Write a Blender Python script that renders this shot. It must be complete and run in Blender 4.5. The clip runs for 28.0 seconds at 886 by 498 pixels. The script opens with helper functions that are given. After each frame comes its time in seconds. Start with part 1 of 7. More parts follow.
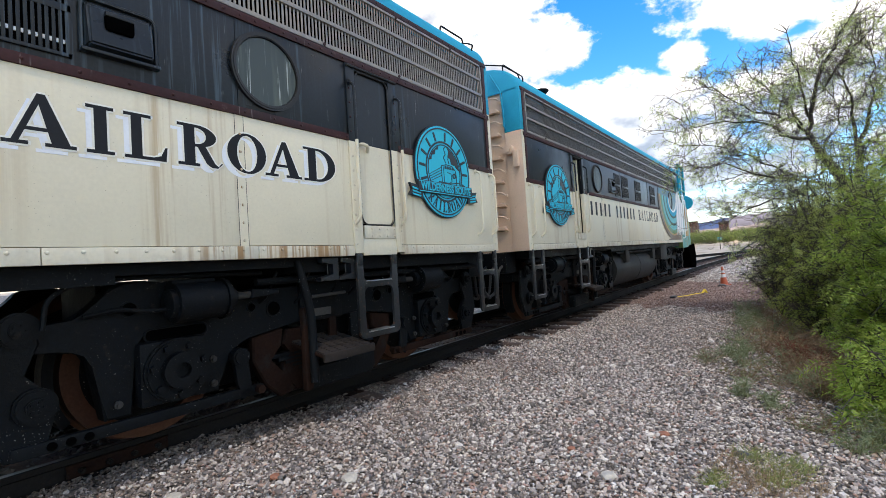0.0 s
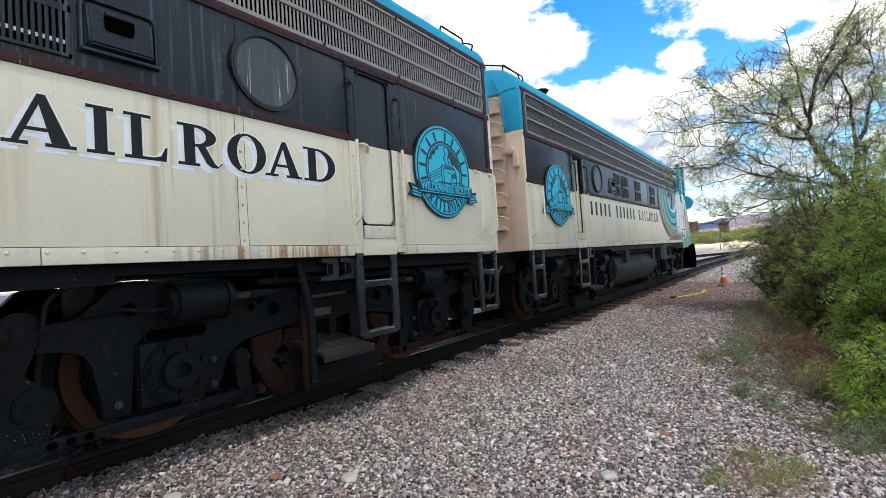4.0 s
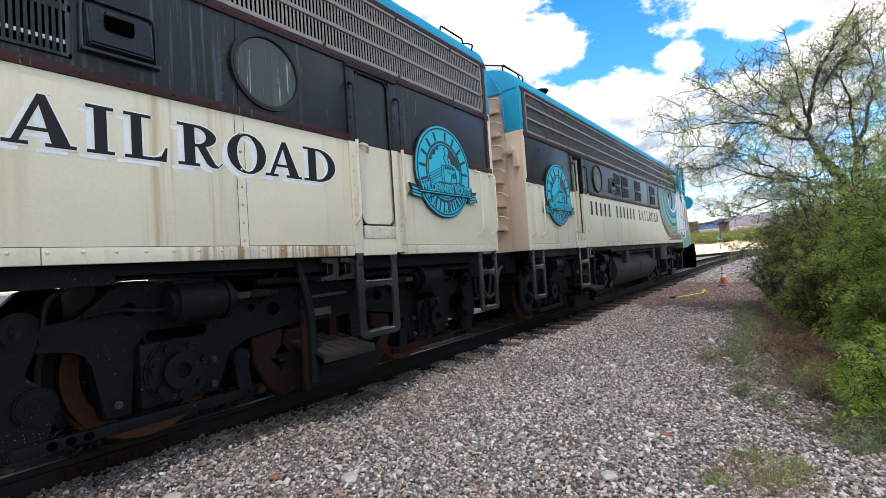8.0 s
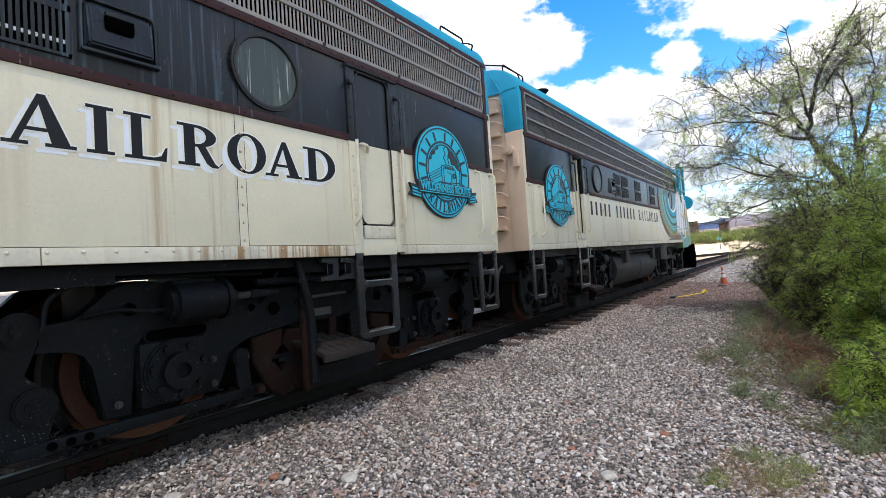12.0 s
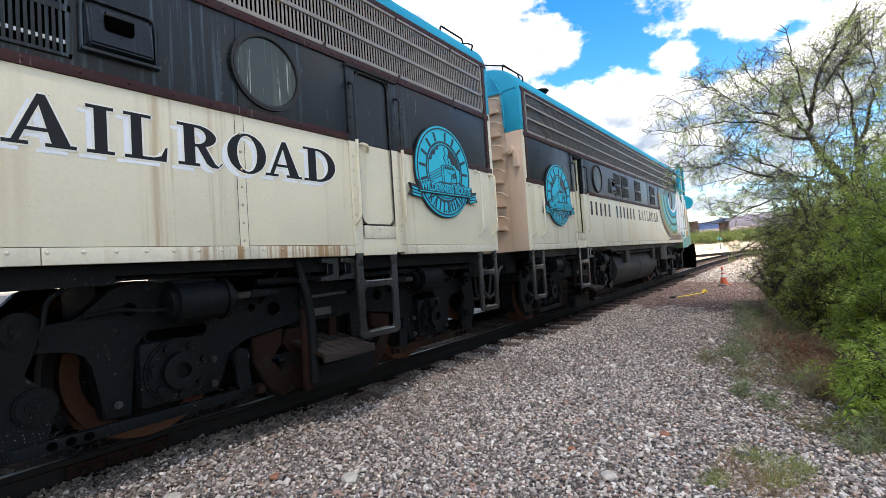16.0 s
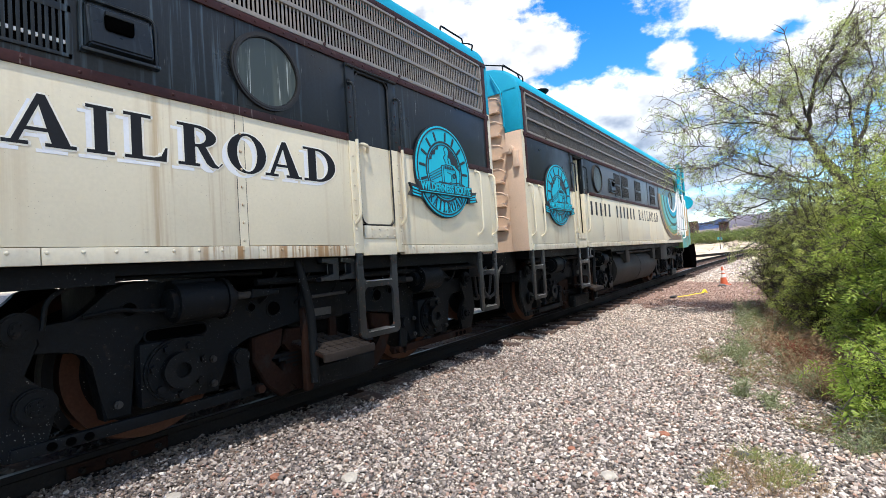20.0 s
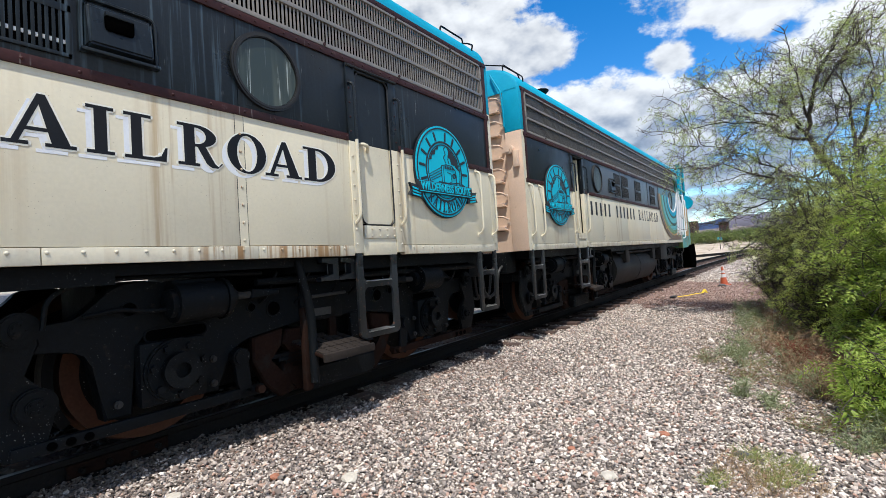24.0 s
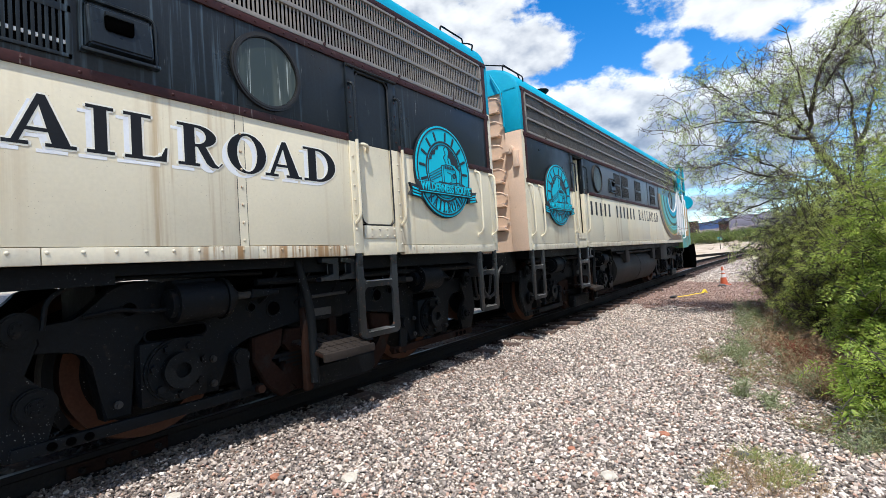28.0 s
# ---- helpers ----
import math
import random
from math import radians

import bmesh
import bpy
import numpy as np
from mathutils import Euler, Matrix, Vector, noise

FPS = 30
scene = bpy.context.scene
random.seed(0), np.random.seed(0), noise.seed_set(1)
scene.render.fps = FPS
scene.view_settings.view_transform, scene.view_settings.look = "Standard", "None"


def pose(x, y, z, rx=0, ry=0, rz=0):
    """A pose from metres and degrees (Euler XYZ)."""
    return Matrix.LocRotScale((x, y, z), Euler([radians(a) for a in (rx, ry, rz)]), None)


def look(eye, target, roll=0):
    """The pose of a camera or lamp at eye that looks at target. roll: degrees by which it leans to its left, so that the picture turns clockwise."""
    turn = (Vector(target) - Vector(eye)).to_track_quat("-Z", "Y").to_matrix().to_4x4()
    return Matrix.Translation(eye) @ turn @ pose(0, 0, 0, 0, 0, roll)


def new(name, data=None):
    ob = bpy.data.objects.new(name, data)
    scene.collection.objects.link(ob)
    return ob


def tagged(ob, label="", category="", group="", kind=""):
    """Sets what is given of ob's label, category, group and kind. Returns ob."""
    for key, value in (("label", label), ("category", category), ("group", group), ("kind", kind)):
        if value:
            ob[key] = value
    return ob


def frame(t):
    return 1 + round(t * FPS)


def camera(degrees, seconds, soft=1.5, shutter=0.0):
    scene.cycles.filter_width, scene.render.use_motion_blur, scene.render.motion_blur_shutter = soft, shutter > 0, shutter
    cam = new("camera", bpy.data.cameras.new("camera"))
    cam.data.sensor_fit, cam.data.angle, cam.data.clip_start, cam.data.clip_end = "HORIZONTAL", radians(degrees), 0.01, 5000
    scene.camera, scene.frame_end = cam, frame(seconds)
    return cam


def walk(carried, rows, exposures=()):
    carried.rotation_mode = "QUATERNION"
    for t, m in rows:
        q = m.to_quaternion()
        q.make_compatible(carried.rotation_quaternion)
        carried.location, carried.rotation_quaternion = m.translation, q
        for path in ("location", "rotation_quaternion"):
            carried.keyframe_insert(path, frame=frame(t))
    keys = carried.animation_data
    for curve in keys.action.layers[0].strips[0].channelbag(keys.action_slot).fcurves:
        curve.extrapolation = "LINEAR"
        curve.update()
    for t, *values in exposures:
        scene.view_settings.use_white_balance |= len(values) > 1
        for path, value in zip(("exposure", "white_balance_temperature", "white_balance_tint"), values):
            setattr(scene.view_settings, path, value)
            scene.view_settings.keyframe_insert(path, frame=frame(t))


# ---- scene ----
cam = camera(86.96, 28.0, soft=0.4)
EYE = (0.0, -3.029, 1.078)
AIM = (8.0614, 2.8795, 1.3989)
walk(cam, [(0.0, look(EYE, AIM, -3.68)), (28.0, look(EYE, AIM, -3.68))],
     [(0.0, 1.27, 7500, 10), (17.0, 1.27, 7500, 10), (18.5, 1.20, 7200, 10), (20.0, 0.96, 6800, 9), (21.2, 0.72, 6550, 8), (22.5, 0.49, 6500, 8), (24.0, 0.40, 6450, 8), (26.0, 0.42, 6450, 8), (28.0, 0.54, 6450, 8)])

# ---- world and sun ----
SUN_WAY = Vector((-0.40, -0.25, 1.0)).normalized()      # towards the sun
SUN_EL = math.asin(SUN_WAY.z)
SUN_AZ = math.atan2(SUN_WAY.y, SUN_WAY.x)
world = bpy.data.worlds.new("sky")
world.use_nodes = True
scene.world = world
wn = world.node_tree
sky = wn.nodes.new("ShaderNodeTexSky")
sky.sky_type = "NISHITA"
sky.sun_disc = False
sky.sun_elevation = SUN_EL
sky.sun_rotation = math.pi / 2 - SUN_AZ
sky.altitude = 1000
sky.dust_density = 0.2
sky.ozone_density = 1.2
wn.nodes["Background"].inputs["Strength"].default_value = 0.15
hue = wn.nodes.new("ShaderNodeHueSaturation")
hue.inputs["Hue"].default_value = 0.503
hue.inputs["Saturation"].default_value = 1.45
hue.inputs["Value"].default_value = 1.12
wn.links.new(sky.outputs["Color"], hue.inputs["Color"])
wn.links.new(hue.outputs["Color"], wn.nodes["Background"].inputs["Color"])

sun = new("sun", bpy.data.lights.new("sun", "SUN"))
sun.data.energy = 3.8
sun.data.angle = radians(0.6)
sun.data.color = (1.0, 0.95, 0.88)
sun.matrix_world = look(SUN_WAY * 60, (0, 0, 0))


# ---- materials ----
def nodes_of(name):
    m = bpy.data.materials.new(name)
    m.use_nodes = True
    nt = m.node_tree
    return m, nt, nt.nodes["Principled BSDF"]


def add(nt, kind, **values):
    n = nt.nodes.new(kind)
    for key, v in values.items():
        n.inputs[key.replace("_", " ")].default_value = v
    return n


def math_node(nt, op, a, b=0.0, c=None):
    n = nt.nodes.new("ShaderNodeMath")
    n.operation = op
    for i, v in enumerate((a, b, c)):
        if v is None:
            continue
        if isinstance(v, (int, float)):
            n.inputs[i].default_value = v
        else:
            nt.links.new(v, n.inputs[i])
    return n.outputs[0]


def mix_col(nt, fac, a, b, blend="MIX"):
    n = nt.nodes.new("ShaderNodeMix")
    n.data_type = "RGBA"
    n.blend_type = blend
    for sock, v in ((n.inputs[0], fac), (n.inputs[6], a), (n.inputs[7], b)):
        if isinstance(v, (int, float)):
            sock.default_value = v
        elif isinstance(v, tuple):
            sock.default_value = (*v, 1.0) if len(v) == 3 else v
        else:
            nt.links.new(v, sock)
    return n.outputs[2]


def noise_fac(nt, vec, scale, detail=4.0, rough=0.6, stretch=None):
    if stretch:
        mp = nt.nodes.new("ShaderNodeMapping")
        mp.inputs["Scale"].default_value = stretch
        nt.links.new(vec, mp.inputs["Vector"])
        vec = mp.outputs[0]
    n = add(nt, "ShaderNodeTexNoise", Scale=scale, Detail=detail, Roughness=rough)
    nt.links.new(vec, n.inputs["Vector"])
    return n.outputs["Fac"]


def step(nt, v, lo, hi, a=0.0, b=1.0):
    n = nt.nodes.new("ShaderNodeMapRange")
    n.interpolation_type = "SMOOTHSTEP"
    nt.links.new(v, n.inputs[0])
    for i, x in enumerate((lo, hi, a, b)):
        n.inputs[i + 1].default_value = x
    return n.outputs[0]


def bump(nt, height, strength, distance, bsdf):
    n = add(nt, "ShaderNodeBump", Strength=strength, Distance=distance)
    nt.links.new(height, n.inputs["Height"])
    nt.links.new(n.outputs[0], bsdf.inputs["Normal"])


def surface(name, col, rough=0.6, metal=0.0, var=0.25, big=1.3, fine=45.0, relief=0.15, depth=0.004,
            wear=None, wear_at=(0.62, 0.75), wear_scale=5.0, streak=None, streak_at=(0.6, 0.8), streak_scale=9.0, island=0.0, spec=0.5, chips=None, drips=None, zone=()):
    """A worn surface: two scales of tone, patches of wear, streaks that run down."""
    m, nt, b = nodes_of(name)
    vec = nt.nodes.new("ShaderNodeTexCoord").outputs["Object"]
    n1, n2 = noise_fac(nt, vec, big, 5), noise_fac(nt, vec, fine, 3)
    tone = math_node(nt, "ADD", math_node(nt, "MULTIPLY", n1, 0.65), math_node(nt, "MULTIPLY", n2, 0.35))
    dark = tuple(c * (1 - var) for c in col)
    light = tuple(min(1.0, c * (1 + var)) for c in col)
    c = mix_col(nt, step(nt, tone, 0.32, 0.68), dark, light)
    if island:
        r = nt.nodes.new("ShaderNodeObjectInfo").outputs["Random"]
        c = mix_col(nt, math_node(nt, "MULTIPLY", r, island), c, tuple(x * 0.4 for x in col))
    rg = step(nt, n1, 0.3, 0.7, max(0.03, rough - 0.12), min(1.0, rough + 0.12))
    if streak:
        s = noise_fac(nt, vec, streak_scale, 5, 0.62, (1.0, 1.0, 0.028))
        patch = noise_fac(nt, vec, 1.5, 3, 0.6, (1.0, 1.0, 0.22))
        where = step(nt, patch, 0.46, 0.66)
        if zone:
            # bands of the body where water has run down for years
            xyz = nt.nodes.new("ShaderNodeSeparateXYZ")
            nt.links.new(vec, xyz.inputs[0])
            where = math_node(nt, "MULTIPLY", where, 0.45)
            for at, half, weight in zone:
                off = math_node(nt, "ABSOLUTE", math_node(nt, "SUBTRACT", xyz.outputs[0], at))
                where = math_node(nt, "MAXIMUM", where, step(nt, off, half * 0.45, half, weight, 0.0))
        f = math_node(nt, "MULTIPLY", step(nt, s, *streak_at), where)
        c = mix_col(nt, f, c, streak)
    if wear:
        w = noise_fac(nt, vec, wear_scale, 8, 0.7)
        f = step(nt, w, *wear_at)
        c = mix_col(nt, f, c, wear)
    if drips:
        f = math_node(nt, "MULTIPLY", step(nt, noise_fac(nt, vec, 46.0, 3, 0.6, (1.0, 1.0, 0.05)), 0.63, 0.70), step(nt, noise_fac(nt, vec, 2.3, 4), 0.50, 0.62))
        c = mix_col(nt, f, c, drips)
    if chips:
        f = math_node(nt, "MULTIPLY", step(nt, noise_fac(nt, vec, 85.0, 2), 0.675, 0.72), step(nt, noise_fac(nt, vec, 4.0, 3), 0.47, 0.6))
        c = mix_col(nt, f, c, chips)
    nt.links.new(c, b.inputs["Base Color"])
    nt.links.new(rg, b.inputs["Roughness"])
    b.inputs["Metallic"].default_value = metal
    b.inputs["Specular IOR Level"].default_value = spec
    bump(nt, math_node(nt, "ADD", n2, math_node(nt, "MULTIPLY", n1, 2.0)), relief, depth, b)
    return m


CREAM = surface("cream_paint", (0.70, 0.635, 0.485), 0.5, var=0.06, relief=0.06, streak=(0.40, 0.26, 0.12), streak_at=(0.48, 0.68), streak_scale=12.0, wear=(0.30, 0.24, 0.18), wear_at=(0.70, 0.80), wear_scale=9.0, chips=(0.22, 0.16, 0.11), zone=((-3.85, 0.42, 0.85), (-2.68, 0.16, 0.9), (-1.9, 0.08, 0.5), (4.6, 0.5, 0.5)))
RUSTY_CREAM = surface("rust_stained_cream_paint", (0.62, 0.57, 0.45), 0.55, var=0.12, relief=0.1, streak=(0.30, 0.17, 0.07), streak_at=(0.44, 0.60), streak_scale=20.0, zone=((-3.2, 1.0, 0.95), (5.0, 3.0, 0.4)), wear=(0.25, 0.17, 0.1), wear_at=(0.64, 0.75), wear_scale=12.0)
CHARCOAL = surface("charcoal_paint", (0.0100, 0.0140, 0.0180), 0.36, var=0.35, relief=0.05, spec=0.3, streak=(0.066, 0.098, 0.124), streak_at=(0.50, 0.66), streak_scale=26.0, zone=((-3.85, 0.42, 0.85), (-4.75, 0.5, 0.6), (-3.05, 0.12, 0.5)), drips=(0.24, 0.24, 0.235), wear=(0.07, 0.065, 0.06), wear_at=(0.66, 0.8))
GREY_BLUE = surface("grey_blue_paint", (0.085, 0.11, 0.14), 0.45, var=0.25, relief=0.05, streak=(0.16, 0.17, 0.18))
BROWN = surface("oxide_brown_paint", (0.040, 0.0125, 0.0125), 0.55, var=0.35, relief=0.15, drips=(0.20, 0.17, 0.16), spec=0.25, wear=(0.10, 0.06, 0.055), wear_at=(0.6, 0.75), wear_scale=14.0)
TEAL = surface("turquoise_roof_paint", (0.003, 0.33, 0.50), 0.6, var=0.12, relief=0.05, wear=(0.03, 0.2, 0.3), wear_at=(0.62, 0.8), spec=0.2)
TAN = surface("tan_paint", (0.66, 0.48, 0.36), 0.6, var=0.08, relief=0.08, wear=(0.4, 0.27, 0.18), wear_at=(0.62, 0.78))
STEEL = surface("weathered_stainless_steel", (0.27, 0.245, 0.22), 0.5, 0.4, var=0.2, relief=0.08, wear=(0.2, 0.17, 0.15), wear_at=(0.55, 0.75))
SLAT_DARK = surface("dark_steel_slats", (0.10, 0.092, 0.085), 0.55, 0.3, var=0.3)
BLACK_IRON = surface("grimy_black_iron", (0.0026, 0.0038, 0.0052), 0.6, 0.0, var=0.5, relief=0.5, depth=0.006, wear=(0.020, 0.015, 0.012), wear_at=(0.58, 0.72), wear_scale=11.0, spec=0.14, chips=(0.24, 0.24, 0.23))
LADDER_IRON = surface("rust_chipped_black_iron", (0.0115, 0.0140, 0.0170), 0.38, 0.0, var=0.5, relief=0.5, depth=0.005, wear=(0.085, 0.042, 0.027), wear_at=(0.585, 0.63), wear_scale=26.0, spec=0.5, chips=(0.3, 0.3, 0.29))
RUST_IRON = surface("rusty_iron", (0.018, 0.0092, 0.0068), 0.85, spec=0.05, var=0.35, relief=0.5, depth=0.006, wear=(0.02, 0.018, 0.017), wear_at=(0.5, 0.7), wear_scale=6.0)
WHEEL_RUST = surface("rust_filmed_steel", (0.085, 0.036, 0.021), 0.7, 0.0, spec=0.15, var=0.3, relief=0.3)
STEP_IRON = surface("scuffed_step_iron", (0.024, 0.019, 0.0165), 0.8, 0.0, spec=0.15, var=0.35, relief=0.4)
BRIGHT = surface("worn_bright_steel", (0.55, 0.55, 0.56), 0.3, 1.0, var=0.15)
RAIL_STEEL = surface("dark_rail_steel", (0.013, 0.0115, 0.011), 0.7, 0.0, var=0.3, relief=0.3, wear=(0.05, 0.026, 0.018), spec=0.08)
RAIL_HEAD = surface("polished_rail_head", (0.20, 0.19, 0.185), 0.48, 1.0, var=0.15, wear=(0.12, 0.08, 0.06), wear_at=(0.6, 0.75))
TANK_GREY = surface("dusty_grey_tank_paint", (0.042, 0.040, 0.038), 0.65, var=0.3, relief=0.2, streak=(0.05, 0.05, 0.05), spec=0.08)
PALE_PLATE = surface("dull_aluminium_plate", (0.05, 0.048, 0.045), 0.6, 0.3, var=0.3)
# flat black painting the shade inside grilles, holes and slots; also the pilot
SHADE_BLACK = surface("shade_and_pilot_black", (0.0015, 0.0015, 0.0016), 0.9, var=0.2, spec=0.0)
GREEN_STEM = surface("grey_green_stems", (0.25, 0.28, 0.14), 0.8, var=0.3)
GASKET = surface("black_rubber", (0.012, 0.012, 0.013), 0.6, var=0.3)
LETTER_DARK = surface("dark_lettering_paint", (0.0065, 0.0075, 0.0105), 0.5, var=0.3, spec=0.25, streak=(0.05, 0.065, 0.085), streak_at=(0.55, 0.68), streak_scale=22.0, wear=(0.09, 0.1, 0.12), wear_at=(0.66, 0.8))
LETTER_PALE = surface("pale_blue_lettering_paint", (0.75, 0.765, 0.80), 0.5, var=0.08)
LETTER_EDGE = surface("cream_outline_paint", (0.76, 0.74, 0.66), 0.5, var=0.05)
SIGN_TEAL = surface("turquoise_sign_paint", (0.008, 0.48, 0.64), 0.55, var=0.06, relief=0.03, spec=0.2)
SIGN_DARK = surface("navy_sign_paint", (0.012, 0.016, 0.024), 0.45, var=0.2)
TIMBER = surface("creosoted_timber", (0.085, 0.050, 0.038), 0.85, var=0.4, relief=0.8, depth=0.012, fine=30.0, wear=(0.22, 0.13, 0.09), wear_at=(0.55, 0.72), island=0.5)
CONE_ORANGE = surface("faded_orange_plastic", (0.46, 0.095, 0.04), 0.5, var=0.15)
CONE_WHITE = surface("white_reflective_band", (0.58, 0.57, 0.56), 0.4, var=0.08)
YELLOW = surface("yellow_webbing", (0.62, 0.42, 0.02), 0.7, var=0.2)
TWIG = surface("grey_brown_twig", (0.13, 0.105, 0.085), 0.9, var=0.4)
BARK = surface("dark_grey_bark", (0.075, 0.060, 0.050), 0.9, var=0.4, relief=0.9, depth=0.01, fine=60.0)
DRY = surface("dry_straw_stems", (0.32, 0.22, 0.13), 0.85, var=0.35)
RUSSET = surface("russet_dead_weed", (0.22, 0.075, 0.04), 0.85, var=0.35)
MUD = surface("olive_green_marking_paint", (0.10, 0.22, 0.12), 0.5, var=0.3)
OCHRE = surface("ochre_marking_paint", (0.42, 0.24, 0.07), 0.5, var=0.3)
BROWN_MARK = surface("feather_brown_paint", (0.13, 0.085, 0.05), 0.5, var=0.3)
FEATHER_DARK = surface("dark_green_marking_paint", (0.02, 0.07, 0.055), 0.5, var=0.3)
GREEN_MARK = surface("emerald_marking_paint", (0.01, 0.22, 0.13), 0.5, var=0.2)
PALE_GREY = surface("pale_grey_marking_paint", (0.5, 0.55, 0.58), 0.5, var=0.15)
GREY_TEAL = surface("grey_teal_paint", (0.07, 0.17, 0.22), 0.45, var=0.3, relief=0.05, streak=(0.12, 0.26, 0.32))
AQUA = surface("aqua_marking_paint", (0.08, 0.36, 0.38), 0.5, var=0.3)
FEATHER = surface("feather_pattern_paint", (0.05, 0.28, 0.27), 0.5, var=0.3, wear=(0.10, 0.16, 0.05), wear_at=(0.5, 0.56), wear_scale=2.2, streak=(0.62, 0.64, 0.62), streak_at=(0.52, 0.58), streak_scale=4.0)
WHITE_PAINT = surface("white_paint", (0.75, 0.76, 0.76), 0.5, var=0.08)


def glass(name, col, rough=0.08):
    m, nt, b = nodes_of(name)
    b.inputs["Roughness"].default_value = rough
    vec = nt.nodes.new("ShaderNodeTexCoord").outputs["Object"]
    s = noise_fac(nt, vec, 14.0, 5, 0.6, (1.0, 1.0, 0.05))
    c = mix_col(nt, step(nt, s, 0.5, 0.75), col, (0.085, 0.105, 0.09))
    run = noise_fac(nt, vec, 55.0, 3, 0.6, (1.0, 1.0, 0.035))
    c = mix_col(nt, step(nt, run, 0.62, 0.70), c, (0.36, 0.40, 0.38))
    nt.links.new(c, b.inputs["Base Color"])
    nt.links.new(step(nt, s, 0.4, 0.7, rough, rough + 0.3), b.inputs["Roughness"])
    b.inputs["Specular IOR Level"].default_value = 0.5
    return m


PORT_GLASS = glass("dusty_port_glass", (0.028, 0.043, 0.040), 0.3)
DARK_GLASS = glass("dark_window_glass", (0.015, 0.018, 0.02))


def leaf_mat(name, a, b_col, trans=0.45):
    m, nt, b = nodes_of(name)
    r = nt.nodes.new("ShaderNodeNewGeometry").outputs["Random Per Island"]
    c = mix_col(nt, r, a, b_col)
    nt.links.new(c, b.inputs["Base Color"])
    b.inputs["Roughness"].default_value = 0.55
    t = nt.nodes.new("ShaderNodeBsdfTranslucent")
    nt.links.new(c, t.inputs["Color"])
    mx = nt.nodes.new("ShaderNodeMixShader")
    mx.inputs[0].default_value = trans
    nt.links.new(b.outputs[0], mx.inputs[1])
    nt.links.new(t.outputs[0], mx.inputs[2])
    nt.links.new(mx.outputs[0], nt.nodes["Material Output"].inputs["Surface"])
    return m


LEAF = leaf_mat("olive_leaf", (0.36, 0.44, 0.12), (0.66, 0.72, 0.30), 0.5)
LEAF_GREEN = leaf_mat("fresh_green_leaf", (0.18, 0.29, 0.030), (0.46, 0.56, 0.11), 0.5)
LEAF_OLIVE = leaf_mat("olive_bush_leaf", (0.23, 0.29, 0.050), (0.50, 0.55, 0.15), 0.5)
SAGE = leaf_mat("sage_weed_leaf", (0.22, 0.28, 0.13), (0.42, 0.46, 0.28), 0.3)
STRAW = leaf_mat("straw_grass", (0.12, 0.18, 0.04), (0.36, 0.28, 0.12), 0.25)


def stone_mat(name, red=0.0, to=(0.26, 0.12, 0.09)):
    m, nt, b = nodes_of(name)
    r = nt.nodes.new("ShaderNodeNewGeometry").outputs["Random Per Island"]
    ramp = nt.nodes.new("ShaderNodeValToRGB")
    tones = [(0.0, (0.085, 0.072, 0.064)), (0.16, (0.16, 0.138, 0.122)), (0.34, (0.30, 0.254, 0.224)), (0.50, (0.47, 0.395, 0.345)),
             (0.66, (0.69, 0.600, 0.520)), (0.87, (0.90, 0.815, 0.725)), (0.91, (0.38, 0.205, 0.155)), (1.0, (0.56, 0.42, 0.32))]
    while len(ramp.color_ramp.elements) < len(tones):
        ramp.color_ramp.elements.new(0.5)
    for e, (at, c) in zip(ramp.color_ramp.elements, tones):
        e.position = at
        e.color = (*[x * (1 - red) + y * red for x, y in zip(c, to)], 1)
    nt.links.new(r, ramp.inputs[0])
    vec = nt.nodes.new("ShaderNodeTexCoord").outputs["Object"]
    n = noise_fac(nt, vec, 60.0, 4)
    c = mix_col(nt, step(nt, n, 0.35, 0.7), ramp.outputs[0], mix_col(nt, 0.35, ramp.outputs[0], (0.25, 0.2, 0.17)))
    nt.links.new(c, b.inputs["Base Color"])
    b.inputs["Roughness"].default_value = 0.85
    bump(nt, n, 0.3, 0.004, b)
    return m


STONE = stone_mat("mixed_crushed_stone")
RED_STONE = stone_mat("reddish_crushed_stone", 0.64, (0.23, 0.105, 0.082))
# grime and the train's shade are both put into this dark tone
GRIME_SHADE = stone_mat("grime_and_shade_ballast", 0.80, (0.040, 0.029, 0.024))
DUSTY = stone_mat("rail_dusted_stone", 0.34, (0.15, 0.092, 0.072))


